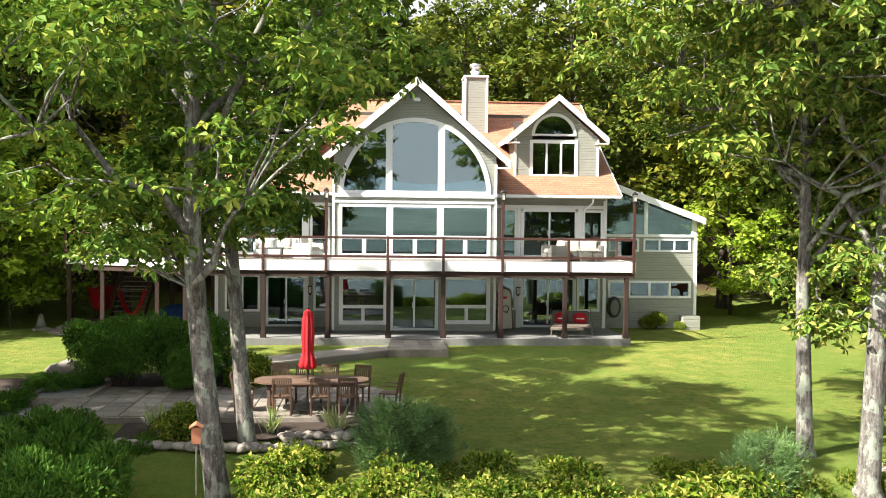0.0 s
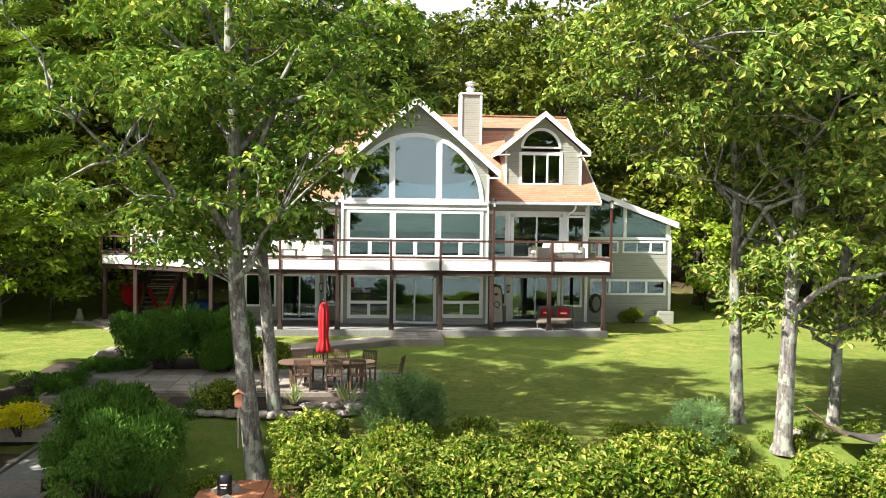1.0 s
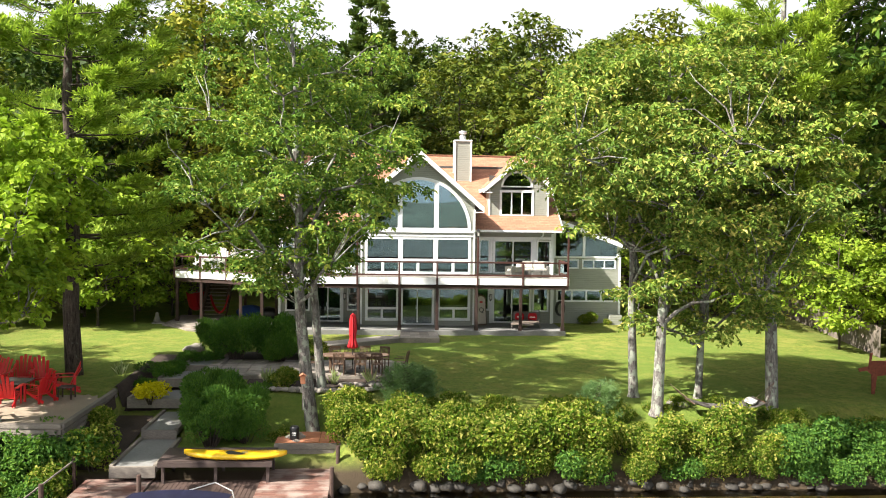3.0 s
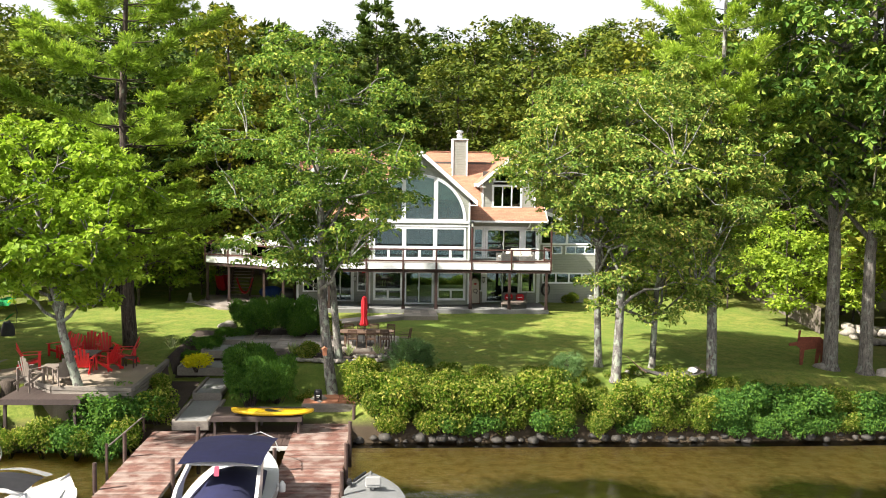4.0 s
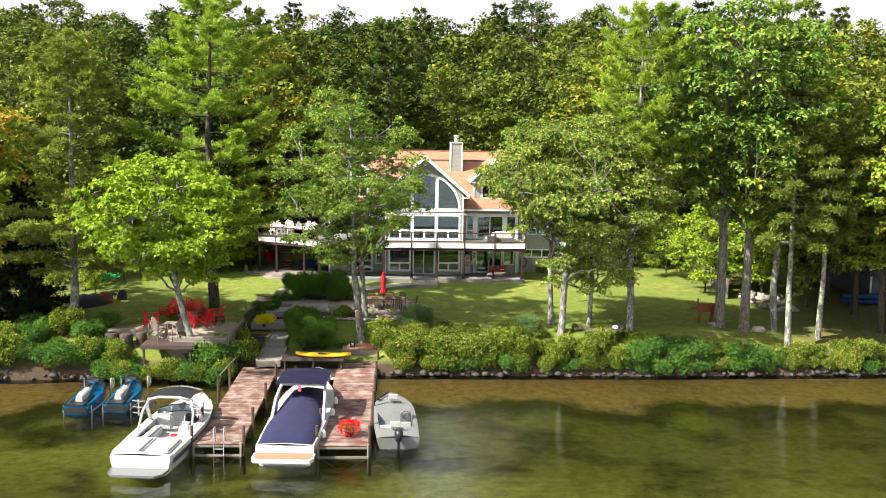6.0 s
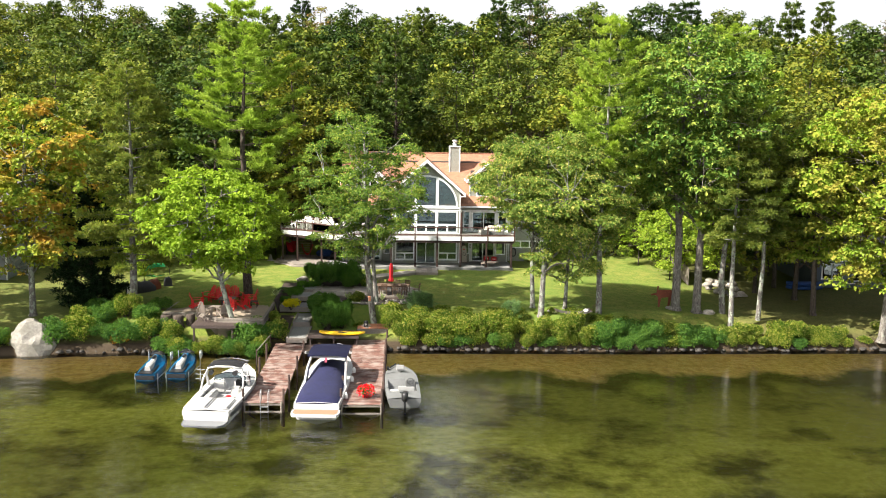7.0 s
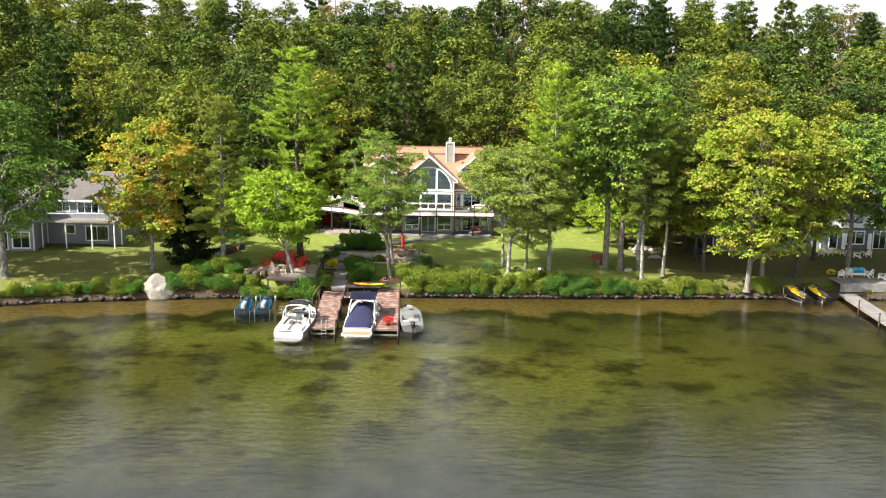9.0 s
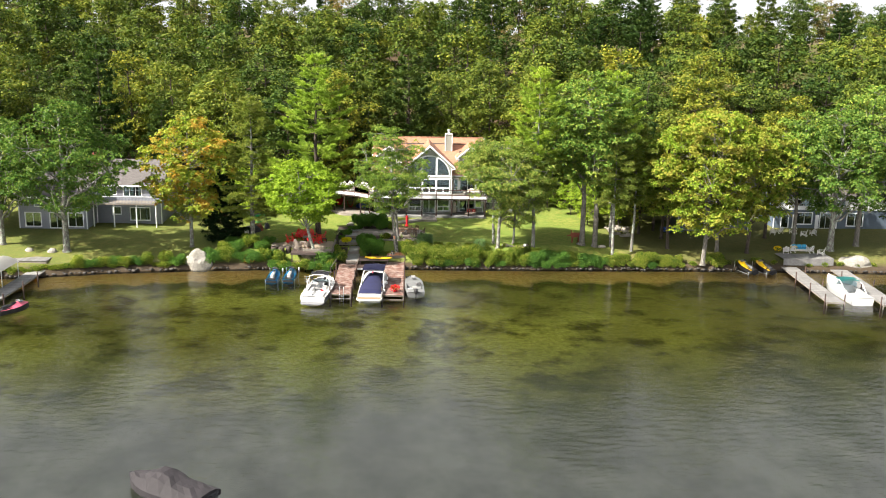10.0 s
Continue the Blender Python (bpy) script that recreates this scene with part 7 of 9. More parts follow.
for s in (-1, 1):
    bm = bmesh.new()
    pts = [((half(k / 24, BB, 0.45, 2.6) * 1.005 + 0.012), LB * k / 24, 0.78 + 0.32 * (k / 24) ** 2) for k in range(1, 22)]
    loft(bm, [[(s * w, y, g * 0.42), (s * w, y, g * 0.74)] for w, y, g in pts], cap=False)
    bmesh.ops.solidify(bm, geom=bm.faces[:], thickness=0.015)
    part("side_band", bm, GEL_GREY, hull, "charcoal band along the side")
    bm = bmesh.new()
    tube(bm, [(s * (w + 0.01), y, g + 0.0) for w, y, g in pts], 0.035, 6)
    part("rub_rail", bm, WHITE_PLASTIC, hull)
    bm = bmesh.new()
    loft(bm, [[(s * (w + 0.012), y, g * 0.5), (s * (w + 0.012), y, g * 0.8)] for w, y, g in pts[15:]], cap=False)
    bmesh.ops.solidify(bm, geom=bm.faces[:], thickness=0.02)
    part("teal_panel", bm, TEAL, hull)
    bm = bmesh.new()
    for k in range(7):
        box(bm, (s * 1.40, 3.3 + 0.16 * k, 0.47), (0.02, 0.11, 0.12))
    part("name_bars", bm, WHITE_PLASTIC, hull)
bm = bmesh.new()
loft(bm, deck_rows(LB, BB, 0.78, 0.32, 0.45, 2.6, (0.24, 0.62), 0.28, 0.34), cap=False)
part("top_deck", bm, GELCOAT, tow)
bm = bmesh.new()
prism(bm, [(-0.9, -0.85), (0.9, -0.85), (1.15, -0.6), (1.25, 0.05), (-1.25, 0.05), (-1.15, -0.6)], 0.12, 0.22)
part("swim_platform", bm, GEL_GREY, tow)
for nm, c, z in (("stern_bench", (0, 2.32, 0.5), (1.9, 0.5, 0.45)), ("port_seat", (-0.78, 3.4, 0.5), (0.45, 1.9, 0.42)), ("helm_seat", (0.55, 4.2, 0.6), (0.55, 0.55, 0.62)), ("port_backrest", (-0.6, 4.7, 0.75), (0.75, 0.3, 0.75))):
    bm = bmesh.new()
    cushion(bm, c, z, 0.08)
    part(nm, bm, VINYL, tow)
for x in (-0.62, 0.62):
    bm = bmesh.new()
    box(bm, (x, 1.1, 0.85), (1.1, 1.75, 0.16), None, 0.07)
    pad = part("sun_pad", bm, VINYL, tow)
    for y in (0.7, 1.15, 1.6):
        bm = bmesh.new()
        box(bm, (x, y, 0.93), (0.9, 0.025, 0.012))
        part("seam", bm, GEL_GREY, pad)
bm = bmesh.new()
box(bm, (0, 1.1, 0.82), (0.16, 1.8, 0.12), None, 0.03)
part("walk_through", bm, GEL_GREY, tow)
for x, y in ((-1.02, 2.9), (-1.02, 3.5), (1.02, 2.9), (1.02, 3.4)):
    bm = bmesh.new()
    box(bm, (x, y, 0.66), (0.04, 0.34, 0.14), None, 0.015)
    part("side_pocket", bm, BLACK, tow)
rows = [[(-1.08, 5.0, 0.93), (-0.6, 5.6, 0.98), (0, 5.75, 1.0), (0.6, 5.6, 0.98), (1.08, 5.0, 0.93)], [(-0.9, 4.75, 1.38), (-0.5, 5.25, 1.43), (0, 5.36, 1.45), (0.5, 5.25, 1.43), (0.9, 4.75, 1.38)]]
bm = bmesh.new()
loft(bm, rows, cap=False)
screen = part("windscreen", bm, RAIL_GLASS, tow, "curved clear windscreen")
for r in rows:
    bm = bmesh.new()
    tube(bm, r, 0.022, 6)
    part("screen_frame", bm, BLACK, screen)
for s in (-1, 1):
    bm = bmesh.new()
    tube(bm, [(s * 1.24, 4.6, 0.88), (s * 1.2, 4.1, 1.6), (s * 1.0, 3.8, 2.12)], [0.10, 0.08, 0.06], 8)
    part("tower_leg", bm, GELCOAT, tow, smooth=True)
    bm = bmesh.new()
    tube(bm, [(s * 1.24, 3.0, 0.85), (s * 1.18, 3.45, 1.6), (s * 0.98, 3.75, 2.1)], 0.055, 8)
    part("tower_leg", bm, GELCOAT, tow, smooth=True)
    for z in (1.5, 1.78, 2.06):
        bm = bmesh.new()
        tube(bm, [(s * 1.12, 3.6, z), (s * 1.34, 3.45, z + 0.02), (s * 1.58, 3.3, z + 0.1)], 0.025, 6)
        part("board_rack", bm, ALU, tow)
    bm = bmesh.new()
    tube(bm, [(s * 1.36, 3.45, 1.4), (s * 1.36, 3.45, 2.15)], 0.03, 6)
    part("rack_bar", bm, ALU, tow)
    bm = bmesh.new()
    tube(bm, [(s * 0.7, 3.35, 1.95), (s * 0.7, 3.7, 1.95)], [0.15, 0.10], 12)
    part("tower_speaker", bm, BLACK, tow)
bm = bmesh.new()
tube(bm, [(-1.0, 3.76, 2.1), (-0.5, 3.7, 2.24), (0.5, 3.7, 2.24), (1.0, 3.76, 2.1)], 0.06, 8)
part("tower_bar", bm, GELCOAT, tow, smooth=True)
bm = bmesh.new()
loft(bm, [[(-1.0 + 2.0 * k / 8, y, z + 0.12 * math.sin(math.pi * k / 8)) for k in range(9)] for y, z in ((3.7, 2.2), (4.4, 2.26), (4.9, 2.24))], cap=False)
bmesh.ops.solidify(bm, geom=bm.faces[:], thickness=0.03)
part("bimini", bm, CANVAS_BLACK, tow, "charcoal canvas sun top")
bm = bmesh.new()
loft(bm, [[(-1.05 + 2.1 * k / 8, y + 0.16 * math.sin(math.pi * k / 8), z + 0.12 * math.sin(math.pi * k / 8)) for k in range(9)] for y, z in ((4.92, 2.25), (5.35, 2.18))], cap=False)
bmesh.ops.solidify(bm, geom=bm.faces[:], thickness=0.06)
part("visor", bm, GELCOAT, tow, "white moulded visor of the sun top")
bm = bmesh.new()
box(bm, (0.62, 4.95, 0.9), (0.6, 0.3, 0.4), None, 0.05)
dash = part("dash", bm, BLACK, tow)
bm = bmesh.new()
tube(bm, [(0.62 + 0.17 * math.cos(a), 4.72, 0.98 + 0.17 * math.sin(a)) for a in (2 * math.pi * k / 16 for k in range(17))], 0.015, 5)
part("steering_wheel", bm, BLACK, dash)
bm = bmesh.new()
prism(bm, [(-0.75, 6.0), (0.75, 6.0), (0.45, 7.3), (0, 7.7), (-0.45, 7.3)], 0.98, 1.06)
part("bow_cushion", bm, VINYL, tow)
bm = bmesh.new()
lathe(bm, [(0.05, 0), (0.16, 0.03), (0.15, 0.08), (0.03, 0.1)], 12, (0.5, 2.75, 0.72))
part("red_cap", bm, RED, tow)

# covered cruiser
cru = thing("cruiser_boat", pose(-7.15, -0.95, 0.08, 0, 0, -3), "white cruiser under a navy blue cover between docks", "boat")
LC, BC = 10.6, 2.72
bm = bmesh.new()
loft(bm, hull_rows(LC, BC, 0.85, 0.4, 0.55, 2.5), cap=True)
part("hull", bm, GELCOAT, cru)
bm = bmesh.new()
loft(bm, deck_rows(LC, BC, 0.85, 0.4, 0.55, 2.5, (2, 3), 0.3), cap=False)
part("top_deck", bm, GELCOAT, cru)
bm = bmesh.new()
prism(bm, [(-1.2, -0.85), (1.2, -0.85), (1.34, -0.6), (1.34, 0.02), (-1.34, 0.02), (-1.34, -0.6)], 0.34, 0.5)
plat = part("swim_platform", bm, GELCOAT, cru)
bm = bmesh.new()
prism(bm, [(-1.1, -0.76), (1.1, -0.76), (1.24, -0.55), (1.24, 0.0), (-1.24, 0.0), (-1.24, -0.55)], 0.5, 0.512)
part("platform_mat", bm, TEAK_MAT, plat, "tan foam platform mat")
bm = bmesh.new()
rows = []
for y, w, e, r in ((0.04, 1.2, 0.6, 0.66), (0.12, 1.24, 0.86, 0.98), (1.6, 1.26, 0.96, 1.06), (2.8, 1.24, 1.0, 1.2), (3.9, 1.16, 1.02, 1.42), (4.9, 1.1, 1.05, 1.62), (5.8, 1.06, 1.1, 1.75), (6.6, 0.98, 1.12, 1.65), (7.8, 0.85, 1.15, 1.3)):
    rows.append([(-w, y, e - 0.18), (-w * 0.96, y, e), (-w * 0.5, y, e + (r - e) * 0.78), (0, y, r), (w * 0.5, y, e + (r - e) * 0.78), (w * 0.96, y, e), (w, y, e - 0.18)])
loft(bm, rows, cap=True)
part("boat_cover", bm, NAVY, cru, "navy canvas cover sagging over the cockpit", smooth=True)
for s in (-1, 1):
    bm = bmesh.new()
    rows = [[(s * 1.28, 3.4, 0.9), (s * 1.15, 3.4, 0.9), (s * 1.12, 4.4, 0.9), (s * 1.26, 4.4, 0.9)], [(s * 1.22, 4.3, 1.7), (s * 1.12, 4.3, 1.7), (s * 1.10, 5.0, 1.7), (s * 1.2, 5.0, 1.7)], [(s * 1.12, 5.2, 2.12), (s * 1.02, 5.2, 2.12), (s * 1.0, 5.7, 2.12), (s * 1.1, 5.7, 2.12)]]
    loft(bm, rows, closed=True)
    part("arch_leg", bm, GELCOAT, cru, smooth=False)
bm = bmesh.new()
box(bm, (0, 5.4, 2.14), (2.2, 0.45, 0.1), None, 0.03)
part("radar_arch", bm, GELCOAT, cru)
bm = bmesh.new()
rows = [[(-1.22 + 2.44 * k / 10, y, z + 0.1 * math.sin(math.pi * k / 10)) for k in range(11)] for y, z in ((4.6, 2.3), (5.5, 2.38), (6.6, 2.38), (7.6, 2.28))]
loft(bm, rows, cap=False)
bmesh.ops.solidify(bm, geom=bm.faces[:], thickness=0.05)
part("canvas_top", bm, NAVY, cru, "navy canvas sun top", smooth=False)
bm = bmesh.new()
prism(bm, [(-0.14, 0), (0.12, 0), (0.16, 0.5), (0.05, 0.56), (-0.1, 0.52)], -0.015, 0.015, lambda u, v, w: (u, w, v))
part("hanging_cloth", bm, PINK, cru, "striped cloth hung from the arch", at=Matrix.Translation((-0.05, 4.5, 2.0)) @ Matrix.Scale(0.55, 4))
bm = bmesh.new()
tube(bm, [(-0.95, 9.4, 1.3), (-0.6, 10.4, 1.5), (0, 11.0, 1.55), (0.6, 10.4, 1.5), (0.95, 9.4, 1.3)], 0.018, 6)
part("bow_rail", bm, ALU, cru)
for x, y in ((1.42, 2.2), (1.42, 5.6), (1.35, 7.6)):
    bm = bmesh.new()
    lathe(bm, [(0.02, -0.3), (0.1, -0.22), (0.11, 0.2), (0.03, 0.32)], 10, (x, y, 0.55))
    part("fender", bm, WHITE_PLASTIC, cru, smooth=True)

# aluminium fishing skiff
sk = thing("fishing_skiff", pose(-2.2, 1.25, 0.05, 0, 0, 3), "grey aluminium fishing skiff with outboard motor", "boat")
LS, BS = 6.9, 2.1
bm = bmesh.new()
loft(bm, hull_rows(LS, BS, 0.5, 0.18, 0.5, 3.2, draft=0.2), cap=True)
part("hull", bm, BOAT_GREY, sk)
bm = bmesh.new()
loft(bm, deck_rows(LS, BS, 0.5, 0.18, 0.5, 3.2, (0.2, 0.52), 0.16, 0.2), cap=False)
part("top_deck", bm, BOAT_GREY, sk)
bm = bmesh.new()
box(bm, (0.5, 2.9, 0.5), (0.55, 0.5, 0.7), None, 0.05)
part("console", bm, BOAT_GREY, sk)
bm = bmesh.new()
tube(bm, [(0.5 + 0.19 * math.cos(a), 2.6, 0.78 + 0.19 * math.sin(a)) for a in (2 * math.pi * k / 16 for k in range(17))], 0.018, 5)
part("steering_wheel", bm, BLACK, sk)
for x, y, z in ((0.45, 1.75, 0.42), (-0.1, 0.95, 0.72), (0.0, 5.1, 0.85)):
    bm = bmesh.new()
    box(bm, (x, y, z), (0.5, 0.45, 0.10), None, 0.04)
    box(bm, (x, y - 0.2, z + 0.18), (0.5, 0.08, 0.3), None, 0.03)
    st = part("seat", bm, VINYL, sk, "white and red folding seat")
    bm = bmesh.new()
    box(bm, (x, y + 0.02, z + 0.055), (0.3, 0.25, 0.02), None, 0.008)
    part("seat_pad", bm, RED, st)
    bm = bmesh.new()
    tube(bm, [(x, y, 0.2), (x, y, z)], 0.04, 8)
    part("pedestal", bm, ALU, st)
bm = bmesh.new()
box(bm, (-0.55, 1.9, 0.3), (0.6, 0.4, 0.28), None, 0.03)
part("cooler", bm, WHITE_PLASTIC, sk)
motor = part("outboard_motor", bmesh.new(), BLACK, sk)
bm = bmesh.new()
rows = []
for z, wx, wy in ((0.45, 0.15, 0.2), (0.6, 0.2, 0.29), (0.85, 0.2, 0.3), (0.98, 0.14, 0.2)):
    rows.append([(0.3 * 0 + wx * math.cos(a), -0.28 + wy * math.sin(a), z) for a in (2 * math.pi * k / 14 for k in range(14))])
loft(bm, rows, closed=True)
part("cowling", bm, BLACK, motor, smooth=True)
bm = bmesh.new()
box(bm, (0, -0.28, 0.1), (0.12, 0.2, 0.75), None, 0.03)
box(bm, (0, -0.35, -0.28), (0.09, 0.5, 0.12), None, 0.03)
part("leg", bm, BLACK, motor)
bm = bmesh.new()
tube(bm, [(-0.6, 5.8, 0.75), (-0.2, 6.5, 0.8)], 0.05, 8)
box(bm, (-0.75, 5.6, 0.78), (0.16, 0.4, 0.14), None, 0.03)
part("bow_motor", bm, BLACK, sk)


def jet_ski(m, shell, accent, label, seat=None):
    """A personal watercraft with stepped hull, saddle and handlebars."""
    t = thing("jet_ski", m, label, "jet ski")
    L, B = 3.45, 1.2
    bm = bmesh.new()
    loft(bm, hull_rows(L, B, 0.42, 0.12, 0.45, 2.6, 20, 0.2), cap=True)
    part("hull", bm, shell if shell is JET_BLUE else BLACK, t)
    bm = bmesh.new()
    box(bm, (0, -0.02, 0.22), (1.08, 0.10, 0.26), None, 0.04)
    part("stern_bumper", bm, BLACK, t)
    bm = bmesh.new()
    rows = []
    for y, w, z, r in ((0.15, 0.5, 0.42, 0.46), (0.9, 0.56, 0.43, 0.5), (1.7, 0.58, 0.45, 0.7), (2.3, 0.5, 0.5, 0.92), (2.9, 0.32, 0.54, 0.78), (3.4, 0.05, 0.56, 0.6)):
        rows.append([(-w, y, z), (-w * 0.6, y, z + (r - z) * 0.45), (-w * 0.25, y, r), (w * 0.25, y, r), (w * 0.6, y, z + (r - z) * 0.45), (w, y, z)])
    loft(bm, rows, cap=True)
    part("top_deck", bm, shell, t)
    bm = bmesh.new()
    rows = []
    for y, w, z in ((0.45, 0.16, 0.74), (0.9, 0.19, 0.82), (1.35, 0.17, 0.78), (1.8, 0.14, 0.86), (2.05, 0.08, 0.9)):
        rows.append([(-w, y, 0.46), (-w * 0.9, y, z - 0.06), (-w * 0.4, y, z), (w * 0.4, y, z), (w * 0.9, y, z - 0.06), (w, y, 0.46)])
    loft(bm, rows, cap=True)
    part("saddle", bm, seat or (VINYL if shell is JET_BLUE else GEL_GREY), t)
    for s in (-1, 1):
        bm = bmesh.new()
        box(bm, (s * 0.34, 1.0, 0.47), (0.14, 1.3, 0.1), None, 0.03)
        part("footwell_mat", bm, BLACK, t)
    bm = bmesh.new()
    box(bm, (0, 1.75, 0.86), (0.2, 0.5, 0.12), None, 0.05)
    part("front_seat", bm, BLACK, t)
    bm = bmesh.new()
    loft(bm, [[(-0.3, 2.2, 0.86), (-0.2, 2.25, 1.0), (0.2, 2.25, 1.0), (0.3, 2.2, 0.86)], [(-0.24, 2.75, 0.84), (-0.14, 2.7, 0.93), (0.14, 2.7, 0.93), (0.24, 2.75, 0.84)]], cap=True)
    part("hood", bm, BLACK if shell is JET_BLUE else GEL_GREY, t)
    bm = bmesh.new()
    tube(bm, [(-0.38, 1.98, 1.04), (-0.1, 2.12, 1.02), (0.1, 2.12, 1.02), (0.38, 1.98, 1.04)], 0.025, 7)
    part("handlebar", bm, BLACK, t)
    for s in (-1, 1):
        bm = bmesh.new()
        box(bm, (s * 0.36, 2.35, 0.88), (0.16, 0.08, 0.11), None, 0.02)
        part("mirror", bm, BLACK, t)
    bm = bmesh.new()
    box(bm, (0, 0.2, 0.47), (0.8, 0.5, 0.03), None, 0.01)
    part("foot_mat", bm, BLACK, t)
    bm = bmesh.new()
    rows = [[(-0.3, 2.3, 0.95), (0, 2.5, 1.0), (0.3, 2.3, 0.95)], [(-0.22, 2.15, 1.1), (0, 2.3, 1.14), (0.22, 2.15, 1.1)]]
    loft(bm, rows, cap=False)
    part("shield", bm, accent, t)
    return t


def lift(m):
    t = thing("jet_ski_lift", m, "aluminium lift frame in shallow water", "boat lift")
    for s in (-1, 1):
        bm = bmesh.new()
        tube(bm, [(s * 0.72, 0, 0.1), (s * 0.72, 3.0, 0.1)], 0.035, 6)
        part("rail", bm, ALU, t)
        for y in (0.1, 2.9):
            bm = bmesh.new()
            tube(bm, [(s * 0.72, y, -1.0), (s * 0.72, y, 0.4 if y < 1 else 1.1)], 0.035, 6)
            part("leg", bm, ALU, t)
    bm = bmesh.new()
    tube(bm, [(0.8 + 0.0, 2.9 + 0.28 * math.cos(a), 0.85 + 0.28 * math.sin(a)) for a in (2 * math.pi * k / 20 for k in range(21))], 0.018, 5)
    for k in range(4):
        a = math.pi * k / 4
        tube(bm, [(0.8, 2.9 + 0.28 * math.cos(a), 0.85 + 0.28 * math.sin(a)), (0.8, 2.9 - 0.28 * math.cos(a), 0.85 - 0.28 * math.sin(a))], 0.01, 4)
    part("crank_wheel", bm, ALU, t)
    return t


for x, y, a in ((-18.6, 6.5, -3), (-16.75, 6.9, -3)):
    jet_ski(pose(x, y, -0.02, 3, 0, a) @ Matrix.Scale(1.12, 4), JET_BLUE, GELCOAT, "metallic blue and black jet ski on a lift")
    lift(pose(x, y + 0.2, 0.0, 0, 0, a))
for x, y, a in ((39.5, 12.6, 18), (41.8, 12.7, 18)):
    jet_ski(pose(x, y, 0.18, 6, 0, a), YELLOW, BLACK, "yellow and grey jet ski on a lift")
    lift(pose(x, y + 0.2, 0.0, 0, 0, a))
jet_ski(pose(-43.6, -6.6, 0.02, 0, 0, -35), PINK, WHITE_PLASTIC, "pink and black jet ski afloat by a dock", BLACK)
# moored boat under a dark cover
mo = thing("moored_boat", pose(-15.0, -45.2, 0.05, 0, 0, 62), "small boat moored on the lake under a dark cover", "boat")
bm = bmesh.new()
loft(bm, hull_rows(6.0, 2.2, 0.6, 0.25, 0.5, 2.4), cap=True)
part("hull", bm, GEL_GREY, mo)
bm = bmesh.new()
rows = []
for k in range(13):
    s = k / 12
    w = half(s, 2.55, 0.5, 2.4) + 0.03
    g = 0.55 + 0.25 * s * s
    r = g + (0.55 + 0.5 * math.exp(-((s - 0.55) / 0.16) ** 2)) * math.sin(math.pi * min(1, s * 0.9 + 0.12)) ** 0.7
    sag = 0.05 * math.sin(k * 2.1)
    rows.append([(-w, 6.05 * s, 0.22), (-w - 0.02, 6.05 * s, g), (-w * 0.62, 6.05 * s, g + (r - g) * 0.75 + sag), (-w * 0.3, 6.05 * s, r - sag), (0, 6.05 * s, r), (w * 0.3, 6.05 * s, r + sag * 0.6), (w * 0.62, 6.05 * s, g + (r - g) * 0.75 - sag), (w + 0.02, 6.05 * s, g), (w, 6.05 * s, 0.22)])
loft(bm, rows, cap=True)
part("boat_cover", bm, COVER_PLUM, mo, "wrinkled plum-grey canvas cover")

# ---- deck and porch furniture ----


def lounge(name, m, w, material, cloth, label, seats=2, group=""):
    """An outdoor sofa: wicker or white body, seat and back cushions."""
    t = thing(name, m, label, "sofa" if seats > 1 else "armchair", group)
    bm = bmesh.new()
    box(bm, (0, 0, 0.17), (w, 0.8, 0.30), None, 0.02)
    part("base", bm, material, t)
    bm = bmesh.new()
    box(bm, (0, 0.36, 0.5), (w, 0.1, 0.5), None, 0.03)
    part("backrest", bm, material, t)
    for s in (-1, 1):
        bm = bmesh.new()
        box(bm, (s * (w / 2 - 0.06), -0.02, 0.42), (0.12, 0.78, 0.36), None, 0.03)
        part("arm", bm, material, t)
    cw = (w - 0.28) / seats
    for k in range(seats):
        x = -w / 2 + 0.14 + cw * (k + 0.5)
        bm = bmesh.new()
        box(bm, (x, -0.05, 0.39), (cw - 0.02, 0.66, 0.15), None, 0.05)
        part("seat_cushion", bm, cloth, t)
        bm = bmesh.new()
        box(bm, (x, 0.25, 0.62), (cw - 0.03, 0.16, 0.42), Euler((-0.22, 0, 0)).to_matrix(), 0.06)
        part("back_cushion", bm, cloth, t)
    return t


DZ = 5.745
lounge("outdoor_sofa", pose(-5.2, 36.7, DZ, 0, 0, 0), 2.2, WHITE_PLASTIC, CREAM, "white deck sofa with cream cushions", 3)
lounge("outdoor_armchair", pose(-4.1, 35.5, DZ, 0, 0, 60), 0.9, WHITE_PLASTIC, CREAM, "white deck armchair with cream cushions", 1)
lounge("outdoor_armchair", pose(-6.9, 35.6, DZ, 0, 0, -70), 0.9, WHITE_PLASTIC, CREAM, "cream cushioned armchair by the railing", 1)
lounge("outdoor_sofa", pose(-8.4, 36.3, DZ, 0, 0, -40), 1.9, WICKER, CREAM, "grey wicker sofa with cream cushions on the deck", 2)
lounge("outdoor_sofa", pose(6.6, 36.2, DZ, 0, 0, 0), 1.7, WICKER, CREAM, "dark wicker sofa with cream cushions on the deck", 2)
lounge("outdoor_armchair", pose(5.4, 35.3, DZ, 0, 0, -75), 0.9, WICKER, CREAM, "dark wicker armchair with cream cushion", 1)
small_table(6.6, 35.1, DZ, 0.7, 0.42, WICKER, "dark wicker coffee table on the deck")
small_table(-5.4, 35.4, DZ, 0.7, 0.42, WICKER, "grey wicker coffee table with a lantern")
lan = thing("table_lantern", pose(-5.4, 35.4, DZ + 0.42), "grey metal lantern on a coffee table", "lantern")
bm = bmesh.new()
lathe(bm, [(0.12, 0), (0.13, 0.05), (0.13, 0.3), (0.06, 0.42), (0.02, 0.46)], 12)
part("body", bm, ALU, lan)
